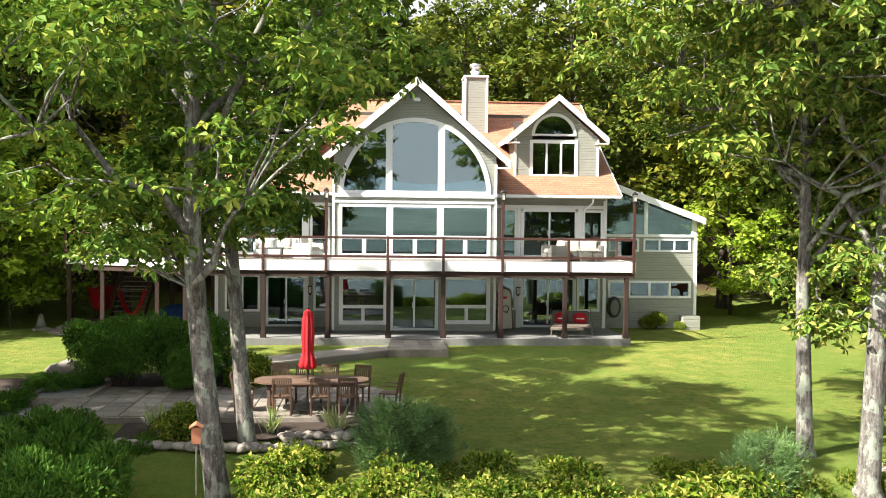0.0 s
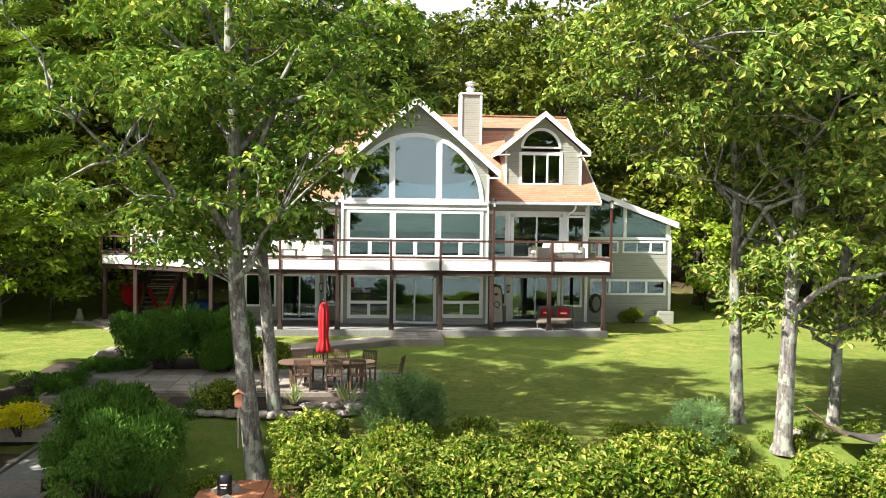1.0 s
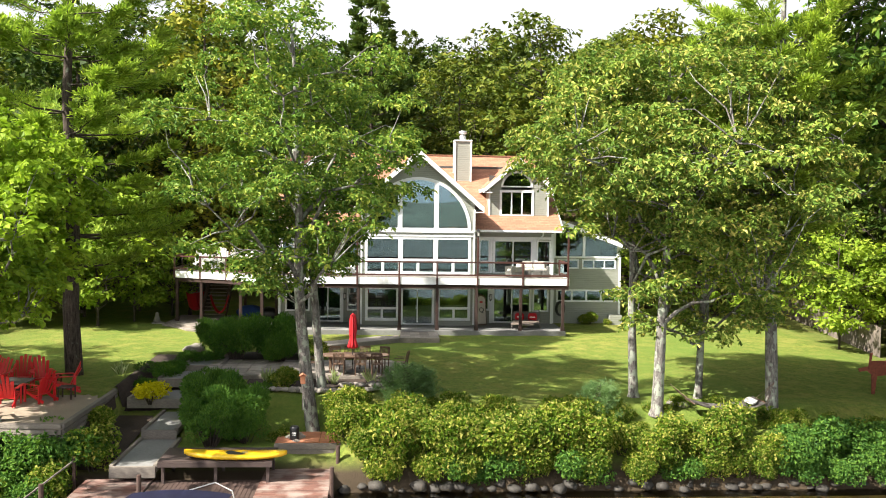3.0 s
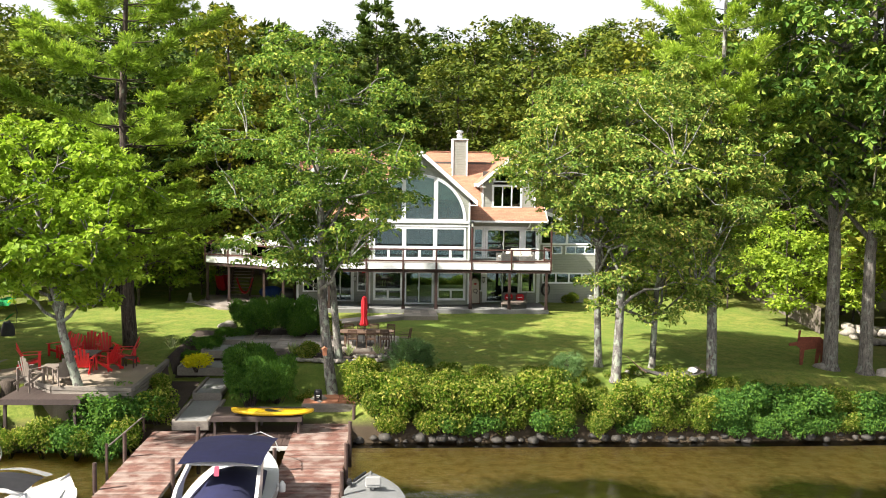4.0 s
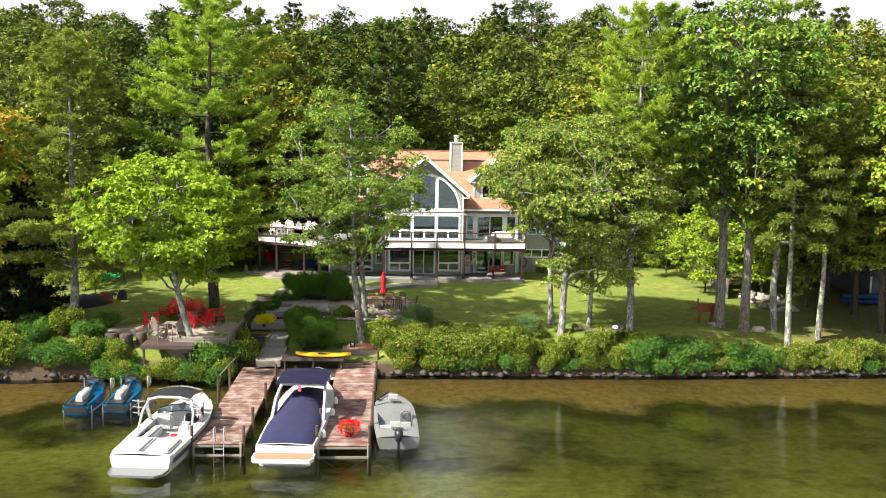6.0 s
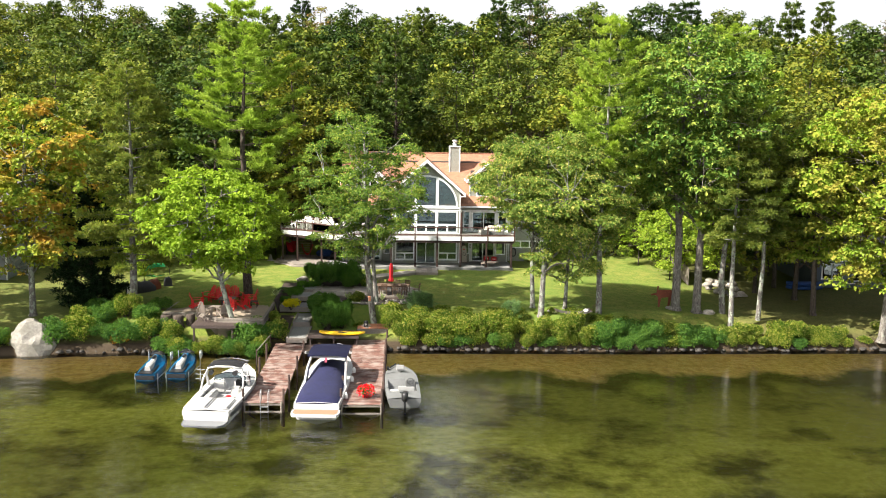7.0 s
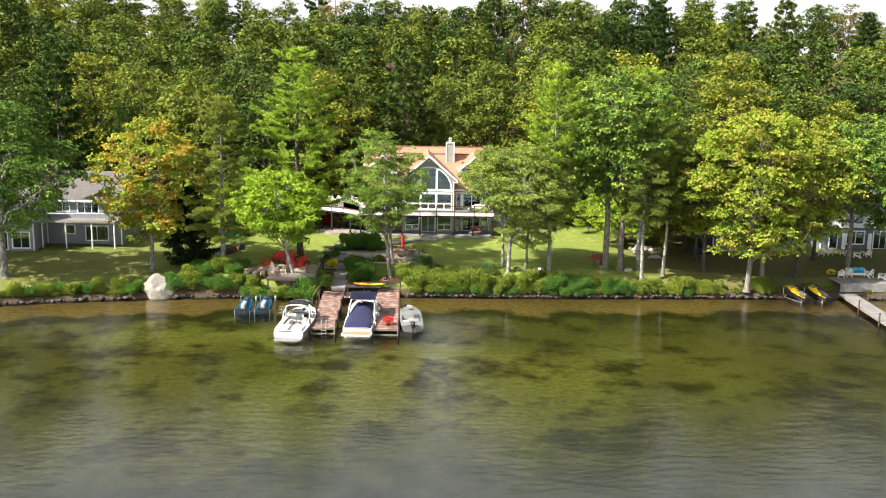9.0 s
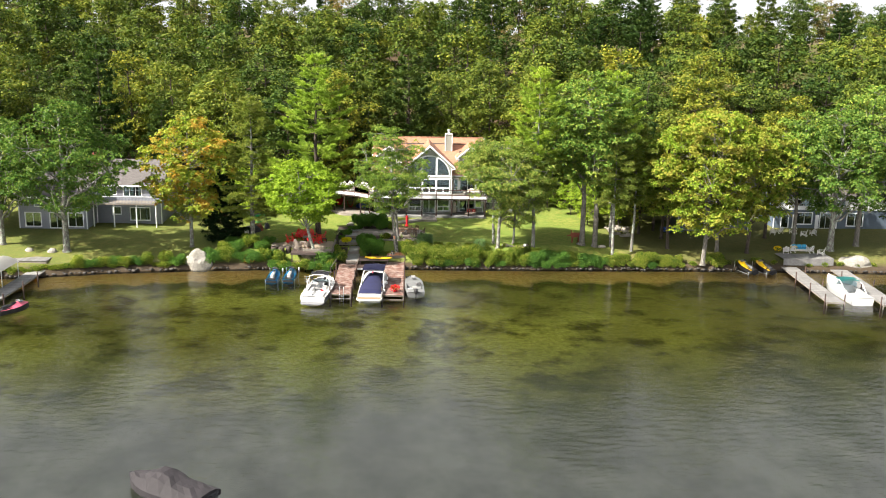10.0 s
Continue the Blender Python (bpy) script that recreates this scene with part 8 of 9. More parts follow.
deck_chair = adirondack(WHITE_PLASTIC, "white counter-height garden chair on the deck", True, "white chairs round the deck table")
deck_chair.matrix_basis = pose(-12.3, 38.6, DZ, 0, 0, 20)
for x, y, a in ((-11.7, 38.9, -20), (-11.2, 38.1, 10), (-10.3, 37.6, 40), (-9.8, 38.3, -10), (-9.2, 37.4, 0), (-12.6, 39.6, 60)):
    copy_thing(deck_chair, pose(x, y, DZ, 0, 0, a))
t = thing("deck_table", pose(-10.9, 39.4, DZ), "brown counter-height deck table", "table")
bm = bmesh.new()
box(bm, (0, 0, 0.95), (1.8, 0.9, 0.05), None, 0.01)
part("tabletop", bm, TEAK, t)
for a in (-0.8, 0.8):
    for b in (-0.38, 0.38):
        bm = bmesh.new()
        box(bm, (a, b, 0.46), (0.08, 0.08, 0.93), None, 0.008)
        part("leg", bm, TEAK, t)
# porch bench with red cushions, hose, sign board
pb_ = thing("porch_glider", pose(6.1, 35.5, 2.865, 0, 0, -8), "wicker porch glider with red cushions", "bench")
for nm, cc, ss, mt in (("seat", (0, -0.1, 0.38), (1.5, 0.75, 0.12), TAN_PLASTIC), ("backrest", (0, 0.33, 0.65), (1.45, 0.1, 0.5), WICKER), ("footrest", (-0.2, -0.75, 0.3), (1.3, 0.5, 0.1), TAN_PLASTIC)):
    bm = bmesh.new()
    box(bm, cc, ss, None, 0.04)
    part(nm, bm, mt, pb_)
for x in (-0.36, 0.36):
    bm = bmesh.new()
    box(bm, (x, 0.12, 0.62), (0.5, 0.16, 0.42), Euler((-0.25, 0, 0.1)).to_matrix(), 0.06)
    cu = part("cushion", bm, RED_CLOTH, pb_, "red cushion with a pale bar")
    bm = bmesh.new()
    box(bm, (x, 0.03, 0.62), (0.3, 0.02, 0.05), Euler((-0.25, 0, 0.1)).to_matrix())
    part("print_bar", bm, WHITE_PLASTIC, cu)
for x in (-0.78, 0.78):
    bm = bmesh.new()
    tube(bm, [(x, -0.5, 0.0), (x, -0.45, 0.5), (x, 0.2, 0.62), (x, 0.42, 0.95)], 0.02, 6)
    tube(bm, [(x, -0.55, 0.02), (x, 0.5, 0.02), (x, 0.35, 0.6)], 0.02, 6)
    part("side_frame", bm, WICKER, pb_)
hose = thing("garden_hose", pose(8.75, 39.2, 2.75), "coiled dark hose on a wall hanger", "hose")
bm = bmesh.new()
for k in range(4):
    tube(bm, [((0.3 - 0.03 * k) * math.cos(a), -0.06 * k, 0.85 + (0.45 - 0.03 * k) * math.sin(a)) for a in (2 * math.pi * j / 20 for j in range(21))], 0.022, 5)
part("coil", bm, BLACK, hose)
bm = bmesh.new()
box(bm, (0, 0.1, 1.2), (0.3, 0.2, 0.08), None, 0.02)
part("hanger", bm, BLACK, hose)
sign = thing("menu_board", pose(3.75, 36.9, 2.865, -9, 0, 14), "tall cream sign board leaning by the porch wall", "sign")
bm = bmesh.new()
prism(bm, [(-0.3, 0.0), (0.3, 0.0), (0.3, 1.5), (0.2, 1.68), (0, 1.75), (-0.2, 1.68), (-0.3, 1.5)], -0.025, 0.025, lambda u, v, w: (u, w, v))
part("frame", bm, TEAK, sign)
bm = bmesh.new()
prism(bm, [(-0.25, 0.06), (0.25, 0.06), (0.25, 1.45), (0.16, 1.6), (0, 1.67), (-0.16, 1.6), (-0.25, 1.45)], -0.032, -0.026, lambda u, v, w: (u, w, v))
part("face", bm, CREAM, sign)


def letter(text, m, size, material, parent):
    cu = bpy.data.curves.new("letter", "FONT")
    cu.body, cu.size, cu.extrude, cu.align_x = text, size, 0.004, "CENTER"
    tmp = bpy.data.objects.new("letter", cu)
    scene.collection.objects.link(tmp)
    me = bpy.data.meshes.new_from_object(tmp.evaluated_get(bpy.context.evaluated_depsgraph_get()))
    bpy.data.objects.remove(tmp)
    me.materials.append(material)
    ob = new("letter", me)
    ob.parent = parent
    ob.matrix_basis = m
    return ob


letter("Q", pose(0, -0.036, 0.72, 90, 0, 0), 0.4, BLACK, sign)
bm = bmesh.new()
lathe(bm, [(0.02, 0), (0.09, 0.02), (0.09, 0.1), (0.02, 0.12)], 12, (0, -0.04, 1.25))
part("round_mark", bm, RED, sign)
# hanging chairs under the deck
for x, y, a in ((-11.5, 38.6, 0), (-13.2, 40.2, 70)):
    t = thing("hanging_chair", pose(x, y, 2.86, 0, 0, a), "red cloth hanging chair below the deck", "hammock", "hanging chairs")
    bm = bmesh.new()
    rows = []
    for j in range(9):
        u = -1 + j / 4
        rows.append([(0.55 * u, 0.32 * v, 0.35 + 1.05 * abs(u) ** 2.2 + 0.12 * v * v) for v in (-1, -0.5, 0, 0.5, 1)])
    loft(bm, rows, cap=False)
    bmesh.ops.solidify(bm, geom=bm.faces[:], thickness=0.015)
    part("sling", bm, RED_CLOTH, t, smooth=True)
    bm = bmesh.new()
    tube(bm, [(-0.6, 0, 1.45), (0.6, 0, 1.45)], 0.02, 6)
    part("spreader_bar", bm, WOOD_GREY, t)
    bm = bmesh.new()
    tube(bm, [(-0.58, 0, 1.45), (0, 0, 2.3), (0.58, 0, 1.45)], 0.01, 5)
    part("rope", bm, WOOD_GREY, t)
# stairs up to the deck
st = thing("stairs", pose(-12.0, 39.6, 2.86), "weathered timber stairs up to the deck", "stairs")
for k in range(14):
    bm = bmesh.new()
    box(bm, (0, 0.14 + 0.27 * k, 0.195 * (k + 1)), (1.3, 0.29, 0.04), None, 0.006)
    part("tread", bm, WOOD_GREY, st)
for s in (-0.68, 0.68):
    bm = bmesh.new()
    span(bm, (s, 0, 0.05), (s, 3.9, 2.75), 0.05, 0.26)
    part("stringer", bm, DARK_BEAM, st)
    bm = bmesh.new()
    span(bm, (s, 0, 0.98), (s, 3.9, 3.7), 0.06, 0.07)
    part("handrail", bm, REDWOOD, st)
    for k in range(12):
        bm = bmesh.new()
        box(bm, (s, 0.2 + 0.32 * k, 0.62 + 0.222 * k), (0.03, 0.03, 0.85))
        part("baluster", bm, REDWOOD, st)
# things stored under the deck
for x, y, mt, s, lab in ((-9.9, 40.3, BLUE_CLOTH, (0.9, 0.5, 0.45), "blue tarpaulin draped low under the deck"), (-8.6, 39.2, BLACK, (0.7, 0.5, 0.5), "dark covered grill under the deck")):
    bm = bmesh.new()
    stone(bm, s, x, 0.12, 3)
    single("tarp_cover", bm, mt, Matrix.Translation((x, y, 3.1)), lab, "cover", smooth=True)
planter = thing("planter", pose(-8.4, 34.6, 2.87), "grey stone planter by the deck post", "planter")
bm = bmesh.new()
lathe(bm, [(0.2, 0), (0.24, 0.35), (0.27, 0.36), (0.27, 0.42), (0.22, 0.42), (0.2, 0.36)], 14)
part("pot", bm, ROCK_PALE, planter)
gn = thing("garden_ornament", pose(-15.0, 38.2, 2.55), "small weathered stone ornament on a rock", "ornament")
bm = bmesh.new()
stone(bm, (0.5, 0.4, 0.25), 4.0, 0.2, 2)
part("rock_base", bm, ROCK_PALE, gn)
bm = bmesh.new()
lathe(bm, [(0.16, 0.15), (0.2, 0.3), (0.14, 0.5), (0.1, 0.6), (0.11, 0.7), (0.03, 0.78)], 12)
part("figure", bm, ROCK_PALE, gn)

# ---- lawn things ----
ham = thing("hammock", pose(10.65, 16.9, lz(10.65, 16.9) + 0.16, 0, 0, 3), "brown rope hammock slung between trunks with a white pillow", "hammock")
bm = bmesh.new()
rows = []
for j in range(13):
    u = -1 + j / 6
    rows.append([(1.35 * u, 0.62 * v, 0.42 + 0.28 * u * u + 0.08 * v * v) for v in (-1, -0.5, 0, 0.5, 1)])
loft(bm, rows, cap=False)
bmesh.ops.solidify(bm, geom=bm.faces[:], thickness=0.02)
part("bed", bm, WICKER, ham)
for s in (-1, 1):
    bm = bmesh.new()
    tube(bm, [(1.36 * s, -0.48, 0.72), (1.36 * s, 0.48, 0.72)], 0.02, 6)
    part("spreader_bar", bm, TEAK, ham)
    e = (2.0 * s, 0.3, 1.35) if s > 0 else (-1.9, 0.6, 1.25)
    for v in (-0.45, -0.15, 0.15, 0.45):
        bm = bmesh.new()
        tube(bm, [(1.36 * s, v, 0.72), e], 0.008, 4)
        part("cord", bm, TEAK, ham)
bm = bmesh.new()
box(bm, (0.95, 0, 0.72), (0.32, 0.62, 0.16), Euler((0, -0.35, 0)).to_matrix(), 0.07)
part("pillow", bm, WHITE_PLASTIC, ham, "white pillow")
# plain rust-steel yard ornament on four legs
bm = bmesh.new()
prism(bm, [(-0.95, 0.95), (-0.55, 1.02), (-0.42, 1.22), (0.5, 1.2), (0.72, 1.05), (0.74, 0.0), (0.6, 0.0), (0.55, 0.6), (0.42, 0.0), (0.3, 0.0), (0.36, 0.7), (-0.2, 0.66), (-0.28, 0.0), (-0.4, 0.0), (-0.42, 0.72), (-0.6, 0.86), (-0.92, 0.84)], -0.02, 0.02, lambda u, v, w: (u, w, v))
prism(bm, [(-0.55, 1.0), (-0.48, 1.0), (-0.4, 1.5), (-0.5, 1.5)], -0.015, 0.015, lambda u, v, w: (u, w, v))
single("yard_ornament", bm, RUST, pose(18.6, 20.6, lz(18.6, 20.6), 0, 0, 8) @ Matrix.Scale(1.15, 4), "flat cut-out rusted steel lawn ornament on legs", "ornament")
sw = thing("hanging_lounger", pose(-23.3, 28.4, lz(-23.3, 28.4)), "hanging chaise with a bright green canopy on a frame", "lounger")
bm = bmesh.new()
rows = []
for k in range(7):
    u = k / 6
    x, z = -0.85 + 1.75 * u, 1.15 + 0.42 * u + 0.12 * math.sin(math.pi * u)
    rows.append([(x - 0.1, -0.55, z - 0.22), (x, -0.1, z + 0.05), (x + 0.12, 0.55, z + 0.18)])
loft(bm, rows, cap=False)
bmesh.ops.solidify(bm, geom=bm.faces[:], thickness=0.03)
part("canopy", bm, GREEN_CLOTH, sw, "bright green cloth canopy", smooth=True)
bm = bmesh.new()
loft(bm, [[(-0.9, -0.3, 0.5), (-0.9, 0.3, 0.5)], [(-0.2, -0.32, 0.38), (-0.2, 0.32, 0.38)], [(0.4, -0.32, 0.5), (0.4, 0.32, 0.5)], [(0.8, -0.3, 0.85), (0.8, 0.3, 0.85)]], cap=False)
bmesh.ops.solidify(bm, geom=bm.faces[:], thickness=0.05)
part("seat", bm, GREEN_CLOTH, sw)
bm = bmesh.new()
tube(bm, [(-0.9, 0.1, 0.03), (0.9, 0.1, 0.03), (1.0, 0.1, 0.9), (0.75, 0.1, 1.9), (0.25, 0.1, 2.2), (0.15, 0.1, 2.0)], 0.03, 6)
part("frame", bm, BLACK, sw)
bm = bmesh.new()
tube(bm, [(0.15, 0.1, 2.0), (0.15, 0.1, 1.5)], 0.012, 5)
part("chain", bm, BLACK, sw)
# machine under a brown cover, with a checked blanket and a white box
rg = np.random.default_rng(12)
for x, y, mt, s3, lab, nm in ((-23.6, 24.4, CANVAS_BLACK, (1.25, 0.75, 0.85), "brown tarpaulin draped over a stored machine", "tarp_cover"), (-22.7, 25.1, RUST, (0.5, 0.5, 0.85), "faded red blanket over a stored machine", "blanket"), (-21.9, 26.2, CANVAS_BLACK, (0.35, 0.35, 0.75), "dark cover over a garden tool", "tarp_cover")):
    bm = bmesh.new()
    rows = []
    for k in range(9):
        u = k / 8 * 2 - 1
        w = s3[1] * (1 - abs(u) ** 4) ** 0.5 + 0.05
        h = s3[2] * (1 - 0.6 * abs(u) ** 3) * (1 + 0.08 * math.sin(k * 2.3 + x))
        rows.append([(u * s3[0], -w - 0.06, 0.0), (u * s3[0], -w + rg.uniform(-0.04, 0.04), h * 0.5), (u * s3[0], -w * 0.6, h * 0.92), (u * s3[0], 0, h), (u * s3[0], w * 0.6, h * 0.92), (u * s3[0], w + 0.06, 0.0)])
    loft(bm, rows, cap=True)
    single(nm, bm, mt, pose(x, y, lz(x, y) - 0.02, 0, 0, 25), lab, "cover", smooth=True)
bm = bmesh.new()
box(bm, (0, 0, 0.4), (0.5, 0.5, 0.8), None, 0.03)
single("storage_box", bm, WHITE_PLASTIC, pose(-24.0, 22.6, lz(-24.0, 22.6), 0, 0, 15), "white plastic storage box under a hemlock", "box")
# old stumps beside the low deck
for x, y, r in ((-19.5, 15.8, 0.42), (-18.6, 15.6, 0.38), (-17.8, 16.0, 0.32)):
    bm = bmesh.new()
    lathe(bm, [(r * 1.35, 0.0), (r * 1.1, 0.15), (r, 0.4), (r * 0.97, 0.85), (r * 0.8, 0.9), (0.02, 0.88)], 14)
    for v in bm.verts:
        v.co.xy *= 1 + 0.10 * noise.noise(Vector((v.co.x * 4, v.co.y * 4, v.co.z * 2 + x)))
    single("tree_stump", bm, BARK_DARK, pose(x, y, 1.35), "weathered dark tree stump beside the terrace", "stump", group="stumps by the terrace", smooth=True)

# ---- fence ----
fence = thing("board_fence", pose(23.4, 29.5, 2.4), "weathered board fence along the side of the lawn", "fence")
bm = bmesh.new()
box(bm, (0, 0, 0.8), (0.03, 0.19, 1.6), None, 0.004)
fm = mesh_of(bm, "board", FENCE_WOOD)
fr_ = np.random.default_rng(8)
for k in range(130):
    y = 29.5 + 0.2 * k
    x = 23.4 + 0.10 * (y - 29.5)
    ob = new("board", fm)
    ob.parent = fence
    ob.matrix_basis = pose(x - 23.4, y - 29.5, lz(x, y) - 2.45 + fr_.uniform(-0.03, 0.03), fr_.uniform(-1, 1), 0, -6)
for z in (0.4, 1.3):
    bm = bmesh.new()
    span(bm, (0.06, 0, z - 0.1), (2.66, 26, z + 1.0), 0.05, 0.09)
    part("rail", bm, FENCE_WOOD, fence)

# ---- neighbouring houses ----


def neighbour(origin, label):
    t = thing("house", Matrix.Translation(origin), label, "house", "neighbouring houses")
    inv = t.matrix_basis.inverted()

    def add(name, bm, material, parent=None, label="", smooth=False):
        bm.transform(inv)
        return part(name, bm, material, parent or t, label, smooth)
    return t, add


def simple_house(origin, x0, x1, y0, y1, z0, ze, zr, siding, roofing, holes, label, hip=0.0):
    """A gabled house with its ridge along x; holes: window rectangles in the front."""
    t, add = neighbour(origin, label)
    bm = bmesh.new()
    wall_front(bm, x0, x1, z0, ze, y0, 0.16, [h[:4] for h in holes])
    add("wall", bm, siding)
    bm = bmesh.new()
    ym = (y0 + y1) / 2
    for x in (x0 + 0.08, x1 - 0.08):
        prism(bm, [(y0 + 0.16, z0), (y1, z0), (y1, ze), (ym, zr - 0.1), (y0 + 0.16, ze)], x - 0.08, x + 0.08, lambda u, v, w: (w, u, v))
    box(bm, ((x0 + x1) / 2, y1, (z0 + ze) / 2), (x1 - x0, 0.16, ze - z0))
    add("wall", bm, siding)
    bm = bmesh.new()
    o = 0.4
    s = (zr - ze) / (ym - y0)
    slab(bm, (x0 - o, y0 - o, ze - s * o + 0.1), (x1 + o, y0 - o, ze - s * o + 0.1), (x1 + o, ym, zr + 0.1), (x0 - o, ym, zr + 0.1), 0.14)
    slab(bm, (x1 + o, y1 + o, ze - s * o + 0.1), (x0 - o, y1 + o, ze - s * o + 0.1), (x0 - o, ym, zr + 0.1), (x1 + o, ym, zr + 0.1), 0.14)
    add("roof", bm, roofing)
    bm = bmesh.new()
    box(bm, ((x0 + x1) / 2, y0 - o - 0.02, ze - s * o), (x1 - x0 + 2 * o, 0.05, 0.2))
    add("fascia", bm, WHITE)
    bm = bmesh.new()
    box(bm, ((x0 + x1) / 2, y0 + 2.5, (z0 + ze) / 2), (x1 - x0 - 0.4, 0.1, ze - z0))
    add("inner_wall", bm, ROOM_DIM)
    for a, b, c, d_, n in holes:
        window(a, b, c, d_, y0, n, (), 0.13, add=add, parent=t)
    for x in (x0, x1):
        bm = bmesh.new()
        box(bm, (x, y0 - 0.01, (z0 + ze) / 2), (0.14, 0.08, ze - z0), None, 0.01)
        add("trim", bm, WHITE)
    return t, add


L1, ladd = simple_house((-41, 31, 1.9), -45.6, -36.9, 30.5, 40.0, 1.7, 7.5, 10.2, SIDING_BLUE, SHINGLE_GREY,
                        [(-43.6, -42.3, 3.2, 4.4, 1), (-41.2, -38.4, 2.4, 4.3, 2), (-44.6, -42.8, 5.9, 7.2, 2), (-42.0, -39.4, 5.7, 7.2, 3)], "grey-blue two-storey lake house with white trim")
bm = bmesh.new()
box(bm, (-41.2, 29.2, 5.1), (8.8, 2.6, 0.2), None, 0.02)
ladd("balcony", bm, WOOD_GREY)
for k in range(46):
    bm = bmesh.new()
    box(bm, (-45.5 + 0.19 * k, 27.95, 5.65), (0.03, 0.03, 0.95))
    ladd("baluster", bm, SIDING_NAVY)
bm = bmesh.new()
box(bm, (-41.2, 27.95, 6.14), (8.8, 0.08, 0.06), None, 0.01)
ladd("balcony_rail", bm, WHITE)
for x in (-45.3, -42.6, -39.6, -37.0):
    bm = bmesh.new()
    tube(bm, [(x, 28.1, 1.7), (x, 28.1, 5.1)], 0.09, 8)
    ladd("balcony_post", bm, WHITE)
bm = bmesh.new()
box(bm, (-46.4, 34.5, 10.0), (1.2, 0.9, 2.4), None, 0.02)
ladd("chimney", bm, BRICK, label="red brick chimney")
L2, ladd2 = simple_house((-50, 27, 1.9), -54.5, -45.7, 26.5, 36.0, 1.6, 6.4, 8.8, SIDING_BLUE, SHINGLE_GREY,
                         [(-53.8, -51.6, 2.2, 4.2, 2), (-50.6, -48.6, 2.0, 4.2, 2), (-48.2, -46.1, 2.2, 4.2, 2), (-52.5, -50.2, 4.9, 6.1, 2), (-49.2, -46.4, 4.9, 6.1, 3)], "grey-blue wing of a lake house with wide windows")
R1, radd = simple_house((40, 31, 2.2), 34.6, 44.5, 29.2, 38.0, 1.9, 4.9, 7.4, SIDING_NAVY, SHINGLE_GREY,
                        [(35.4, 37.4, 2.9, 4.4, 2), (38.2, 42.0, 2.7, 4.5, 3)], "low dark slate-blue cottage with white windows")
R2, radd2 = simple_house((56, 33, 2.2), 49.0, 66.0, 31.5, 41.0, 1.9, 6.9, 9.6, SIDING_NAVY, SHINGLE_GREY,
                         [(50.0, 51.2, 2.2, 4.4, 1), (52.2, 54.6, 2.8, 4.6, 2), (55.6, 58.2, 2.2, 4.6, 3), (59.5, 62.0, 2.6, 4.6, 2)], "dark blue lake house behind trees with white window frames")
bm = bmesh.new()
wall_front(bm, 48.9, 66.1, 4.95, 6.9, 31.42, 0.08, [(52.0, 54.2, 5.4, 6.5), (57.0, 59.2, 5.4, 6.5)])
radd2("upper_wall", bm, WHITE, label="white boarded upper wall")
for a in (52.0, 57.0):
    window(a, a + 2.2, 5.4, 6.5, 31.45, 2, (), 0.12, add=radd2, parent=R2)
for x in (51.9, 55.2):
    bm = bmesh.new()
    box(bm, (x, 31.4, 3.1), (0.5, 0.06, 2.3), None, 0.01)
    radd2("shutter", bm, WHITE)
kay = thing("kayak_stack", pose(33.4, 28.0, lz(33.4, 28)), "blue kayaks stacked beside a cottage", "kayak")
for k in range(2):
    bm = bmesh.new()
    board_shape(bm, 3.4, 0.7, 0.1 + 0.35 * k, 0.4 + 0.35 * k)
    part("kayak", bm, BLUE_CLOTH, kay, smooth=True)

# ---- docks of the neighbours ----
nd = dock("dock", 42.6, 44.5, -1.2, 15.0, 0.5, 100, DOCK_GREY, "long grey plank dock of the neighbouring house", posts=((42.5, -0.8, 0.8), (44.6, -0.8, 0.8), (42.5, 4, 0.8), (44.6, 6, 0.8), (42.5, 9, 0.8), (44.6, 12, 0.8)))
nd.matrix_basis = pose(43.4, -1.0, 0.5, 0, 0, -5)
nd2 = dock("dock", 48.0, 50.0, -2.0, 14.0, 0.5, 98, DOCK_GREY, "second grey plank dock beside a white boat", posts=((47.9, -1.6, 0.8), (50.1, -1.6, 0.8), (47.9, 4, 0.8), (50.1, 6, 0.8), (47.9, 10, 0.8)))
nd2.matrix_basis = pose(49.2, -2.0, 0.5, 0, 0, -5)
plt_ = thing("dock_platform", Matrix.Translation((47.4, 17.6, 1.5)), "grey sitting platform at the shore", "deck")
for k in range(46):
    bm = bmesh.new()
    box(bm, (-3.2 + 0.142 * k, 0, 0), (0.134, 4.2, 0.04), None, 0.005)
    part("plank", bm, DOCK_GREY, plt_)
bm = bmesh.new()
box(bm, (0, -2.12, -0.45), (6.4, 0.05, 0.85))
part("skirt", bm, DOCK_GREY, plt_)
wc = adirondack(WHITE_PLASTIC, "white garden chair on a lakeside platform", False, "white chairs on the neighbour's platform")
wc.matrix_basis = pose(45.6, 18.4, 1.53, 0, 0, 160)
for x, y, a in ((46.6, 19.0, 185), (48.9, 18.8, 200), (49.9, 17.8, 230)):
    copy_thing(wc, pose(x, y, 1.53, 0, 0, a))
for x, y, a in ((47.4, 27.5, 150), (48.6, 28.2, 190), (50.4, 28.0, 210), (51.4, 26.8, 240), (53.0, 27.4, 180)):
    copy_thing(wc, pose(x, y, lz(x, y), 0, 0, a))
bb = lounge("outdoor_sofa", pose(48.0, 18.4, 0.73, 0, 0, 180), 2.2, WHITE_PLASTIC, AQUA, "white bench with aqua cushions on a platform", 3)
bb.matrix_basis = pose(48.0, 19.8, 1.53, 0, 0, 0)
MUM = leaf_mat("yellow_petal", [(0.6, 0.42, 0.01), (0.75, 0.55, 0.02)], 0.5, 0.3, 0.9)
flower_pot(45.0, 19.6, 1.53, 0.9, MUM, "white pot of yellow flowers on the shore wall")
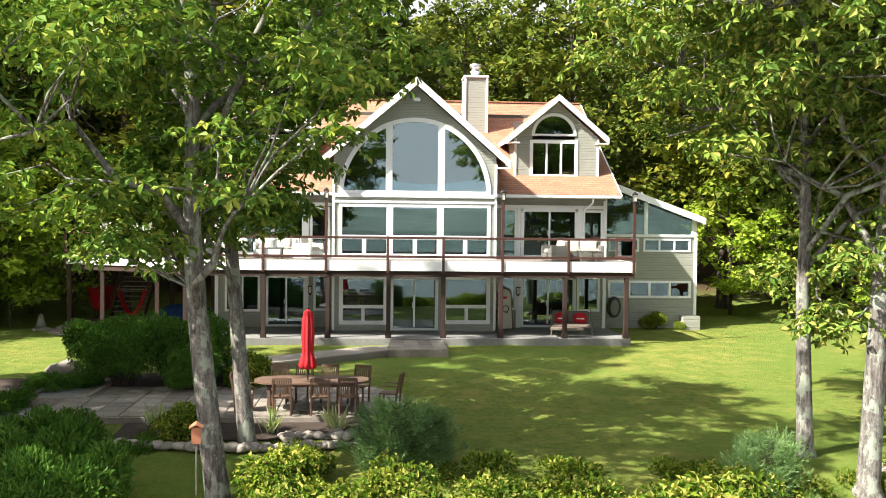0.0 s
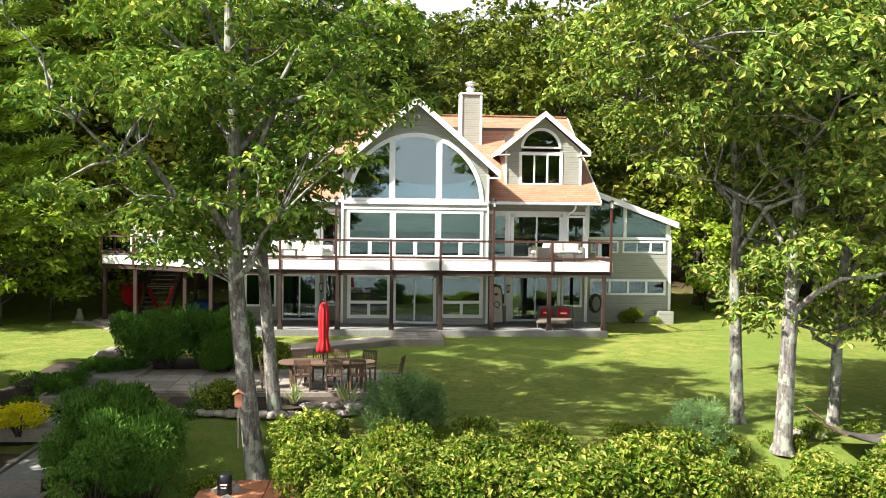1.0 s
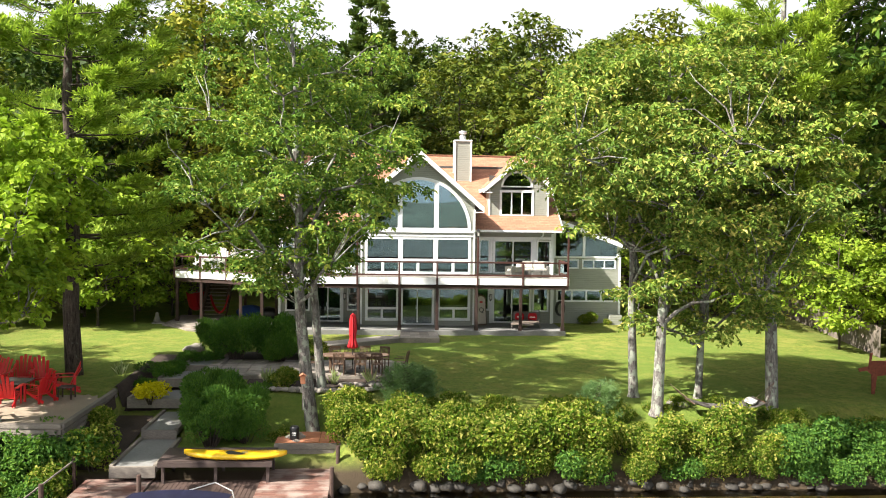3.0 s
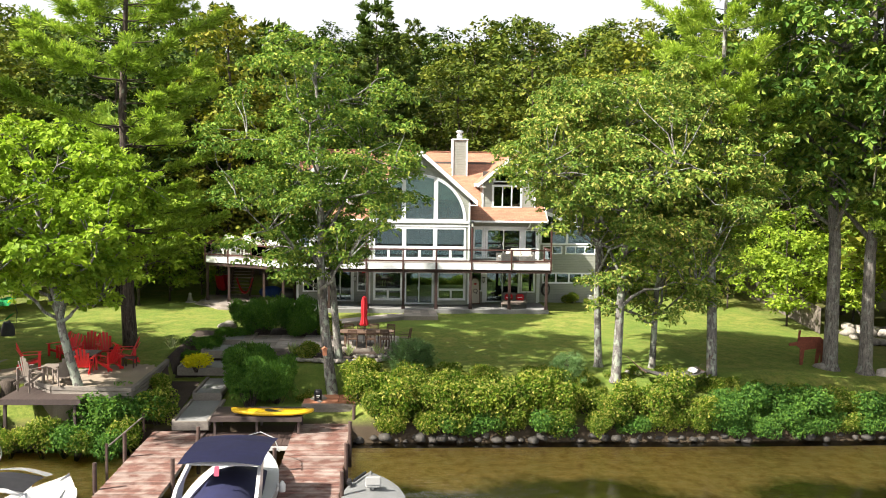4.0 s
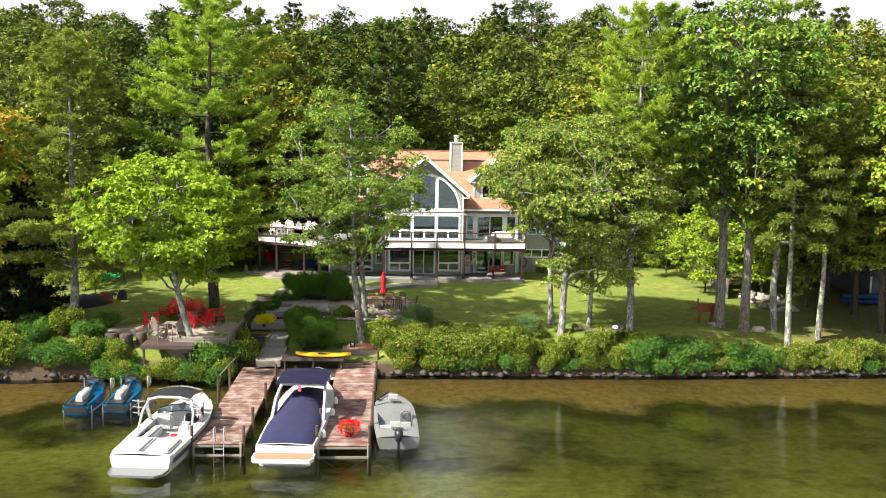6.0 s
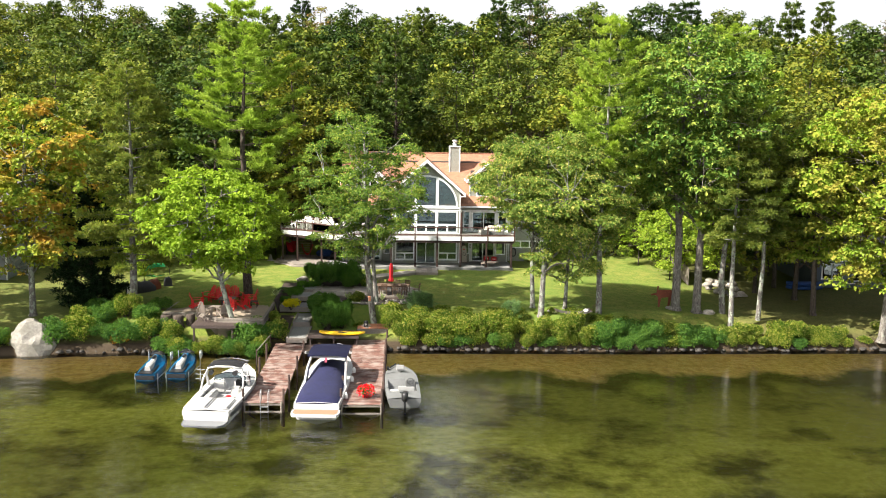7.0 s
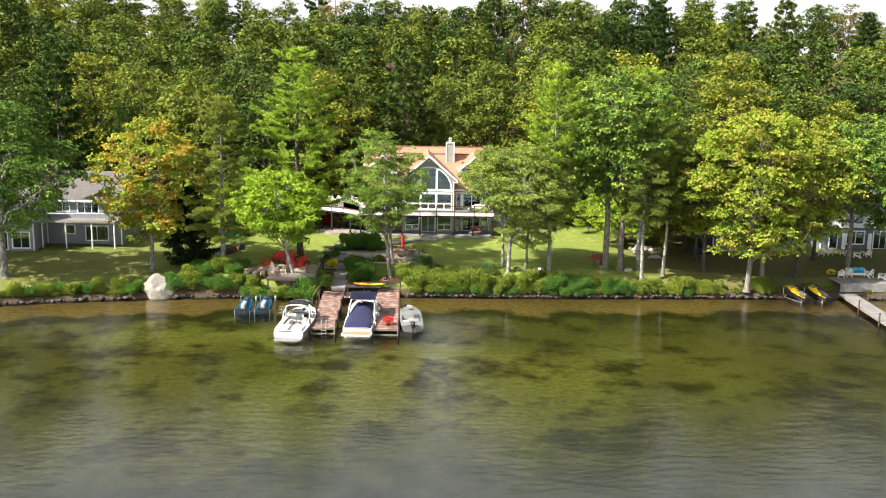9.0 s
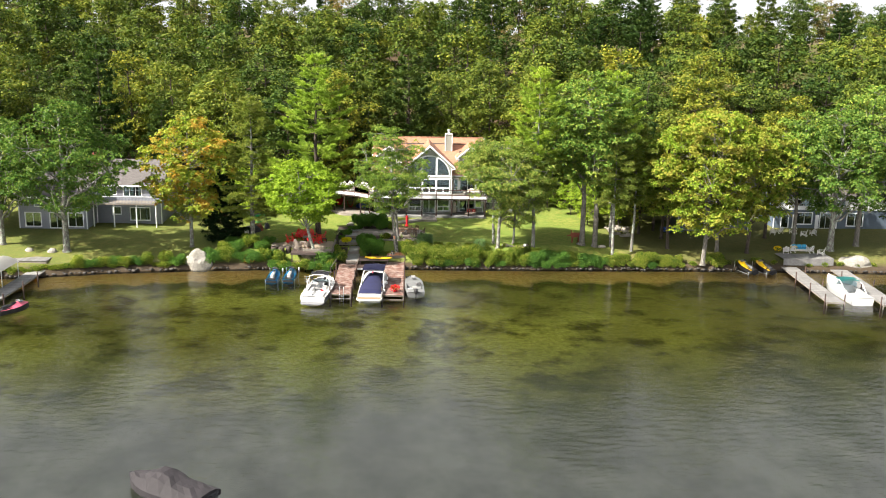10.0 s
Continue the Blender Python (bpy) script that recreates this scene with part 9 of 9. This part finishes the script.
flower_pot(47.2, 19.7, 1.53, 0.9, MUM, "pot of yellow flowers beside white chairs")
nb = thing("cuddy_boat", pose(46.6, -0.6, 0.05, 0, 0, -2), "white cuddy boat with aqua top between grey docks", "boat")
bm = bmesh.new()
loft(bm, hull_rows(9.5, 2.6, 0.8, 0.4, 0.5, 2.4), cap=True)
part("hull", bm, GELCOAT, nb)
bm = bmesh.new()
loft(bm, deck_rows(9.5, 2.6, 0.8, 0.4, 0.5, 2.4, (0.16, 0.5), 0.3), cap=False)
part("top_deck", bm, GELCOAT, nb)
bm = bmesh.new()
rows = [[(-1.1, 4.3, 0.95), (-0.7, 5.6, 1.0), (0, 5.9, 1.0), (0.7, 5.6, 1.0), (1.1, 4.3, 0.95)], [(-0.95, 4.0, 1.6), (-0.6, 5.0, 1.65), (0, 5.2, 1.66), (0.6, 5.0, 1.65), (0.95, 4.0, 1.6)]]
loft(bm, rows, cap=False)
part("windscreen", bm, RAIL_GLASS, nb)
for s in (-1, 1):
    bm = bmesh.new()
    tube(bm, [(s * 1.2, 2.0, 0.85), (s * 1.15, 3.2, 1.7), (s * 1.0, 4.2, 1.85)], 0.06, 7)
    part("arch_leg", bm, GELCOAT, nb)
bm = bmesh.new()
rows = [[(-1.1 + 2.2 * k / 8, y, 1.86 + 0.08 * math.sin(math.pi * k / 8)) for k in range(9)] for y in (3.4, 4.4, 5.2)]
loft(bm, rows, cap=False)
bmesh.ops.solidify(bm, geom=bm.faces[:], thickness=0.04)
part("canvas_top", bm, TEAL, nb, "teal canvas top")
bm = bmesh.new()
box(bm, (0, 1.2, 0.75), (1.9, 1.0, 0.3), None, 0.06)
part("stern_bench", bm, VINYL, nb)

dock("dock", -46.8, -45.0, -8.0, 11.2, 0.5, 100, DOCK_GREY, "grey plank dock of the neighbouring grey-blue house", posts=((-46.5, -7, 0.7), (-44.5, -3, 0.7), (-44.5, 2, 0.7), (-44.5, 6, 0.7)))
cn_ = thing("boat_canopy", Matrix.Translation((-48.2, 1.5, 0.0)), "grey canvas canopy over a boat lift", "canopy")
bm = bmesh.new()
rows = [[(-1.6 + 3.2 * k / 10, y, 2.3 + 0.65 * math.sin(math.pi * k / 10)) for k in range(11)] for y in (-4, -1, 2, 5)]
loft(bm, rows, cap=False)
bmesh.ops.solidify(bm, geom=bm.faces[:], thickness=0.05)
part("canvas", bm, VINYL, cn_, "pale grey canvas roof")
for a in (-1.5, 1.5):
    for y in (-3.8, 0.5, 4.8):
        bm = bmesh.new()
        tube(bm, [(a, y, -1.2), (a, y, 2.35)], 0.05, 7)
        part("post", bm, ALU, cn_)
lp = thing("dock_platform", Matrix.Translation((-47.6, 13.6, 1.2)), "grey timber landing at the neighbour's shore", "deck")
for k in range(30):
    bm = bmesh.new()
    box(bm, (-2.1 + 0.142 * k, 0, 0), (0.134, 4.6, 0.04), None, 0.005)
    part("plank", bm, DOCK_GREY, lp)
bm = bmesh.new()
box(bm, (0, 0, -0.5), (4.2, 4.5, 0.9))
part("crib", bm, WOOD_GREY, lp)
for x, y in ((-46.2, 15.2), (-49.0, 15.4)):
    bm = bmesh.new()
    stone(bm, (0.6, 0.5, 0.5), x, 0.15, 2)
    single("boulder", bm, ROCK_PALE, Matrix.Translation((x, y, 1.4)), "squared pale stone on a landing", "boulder")
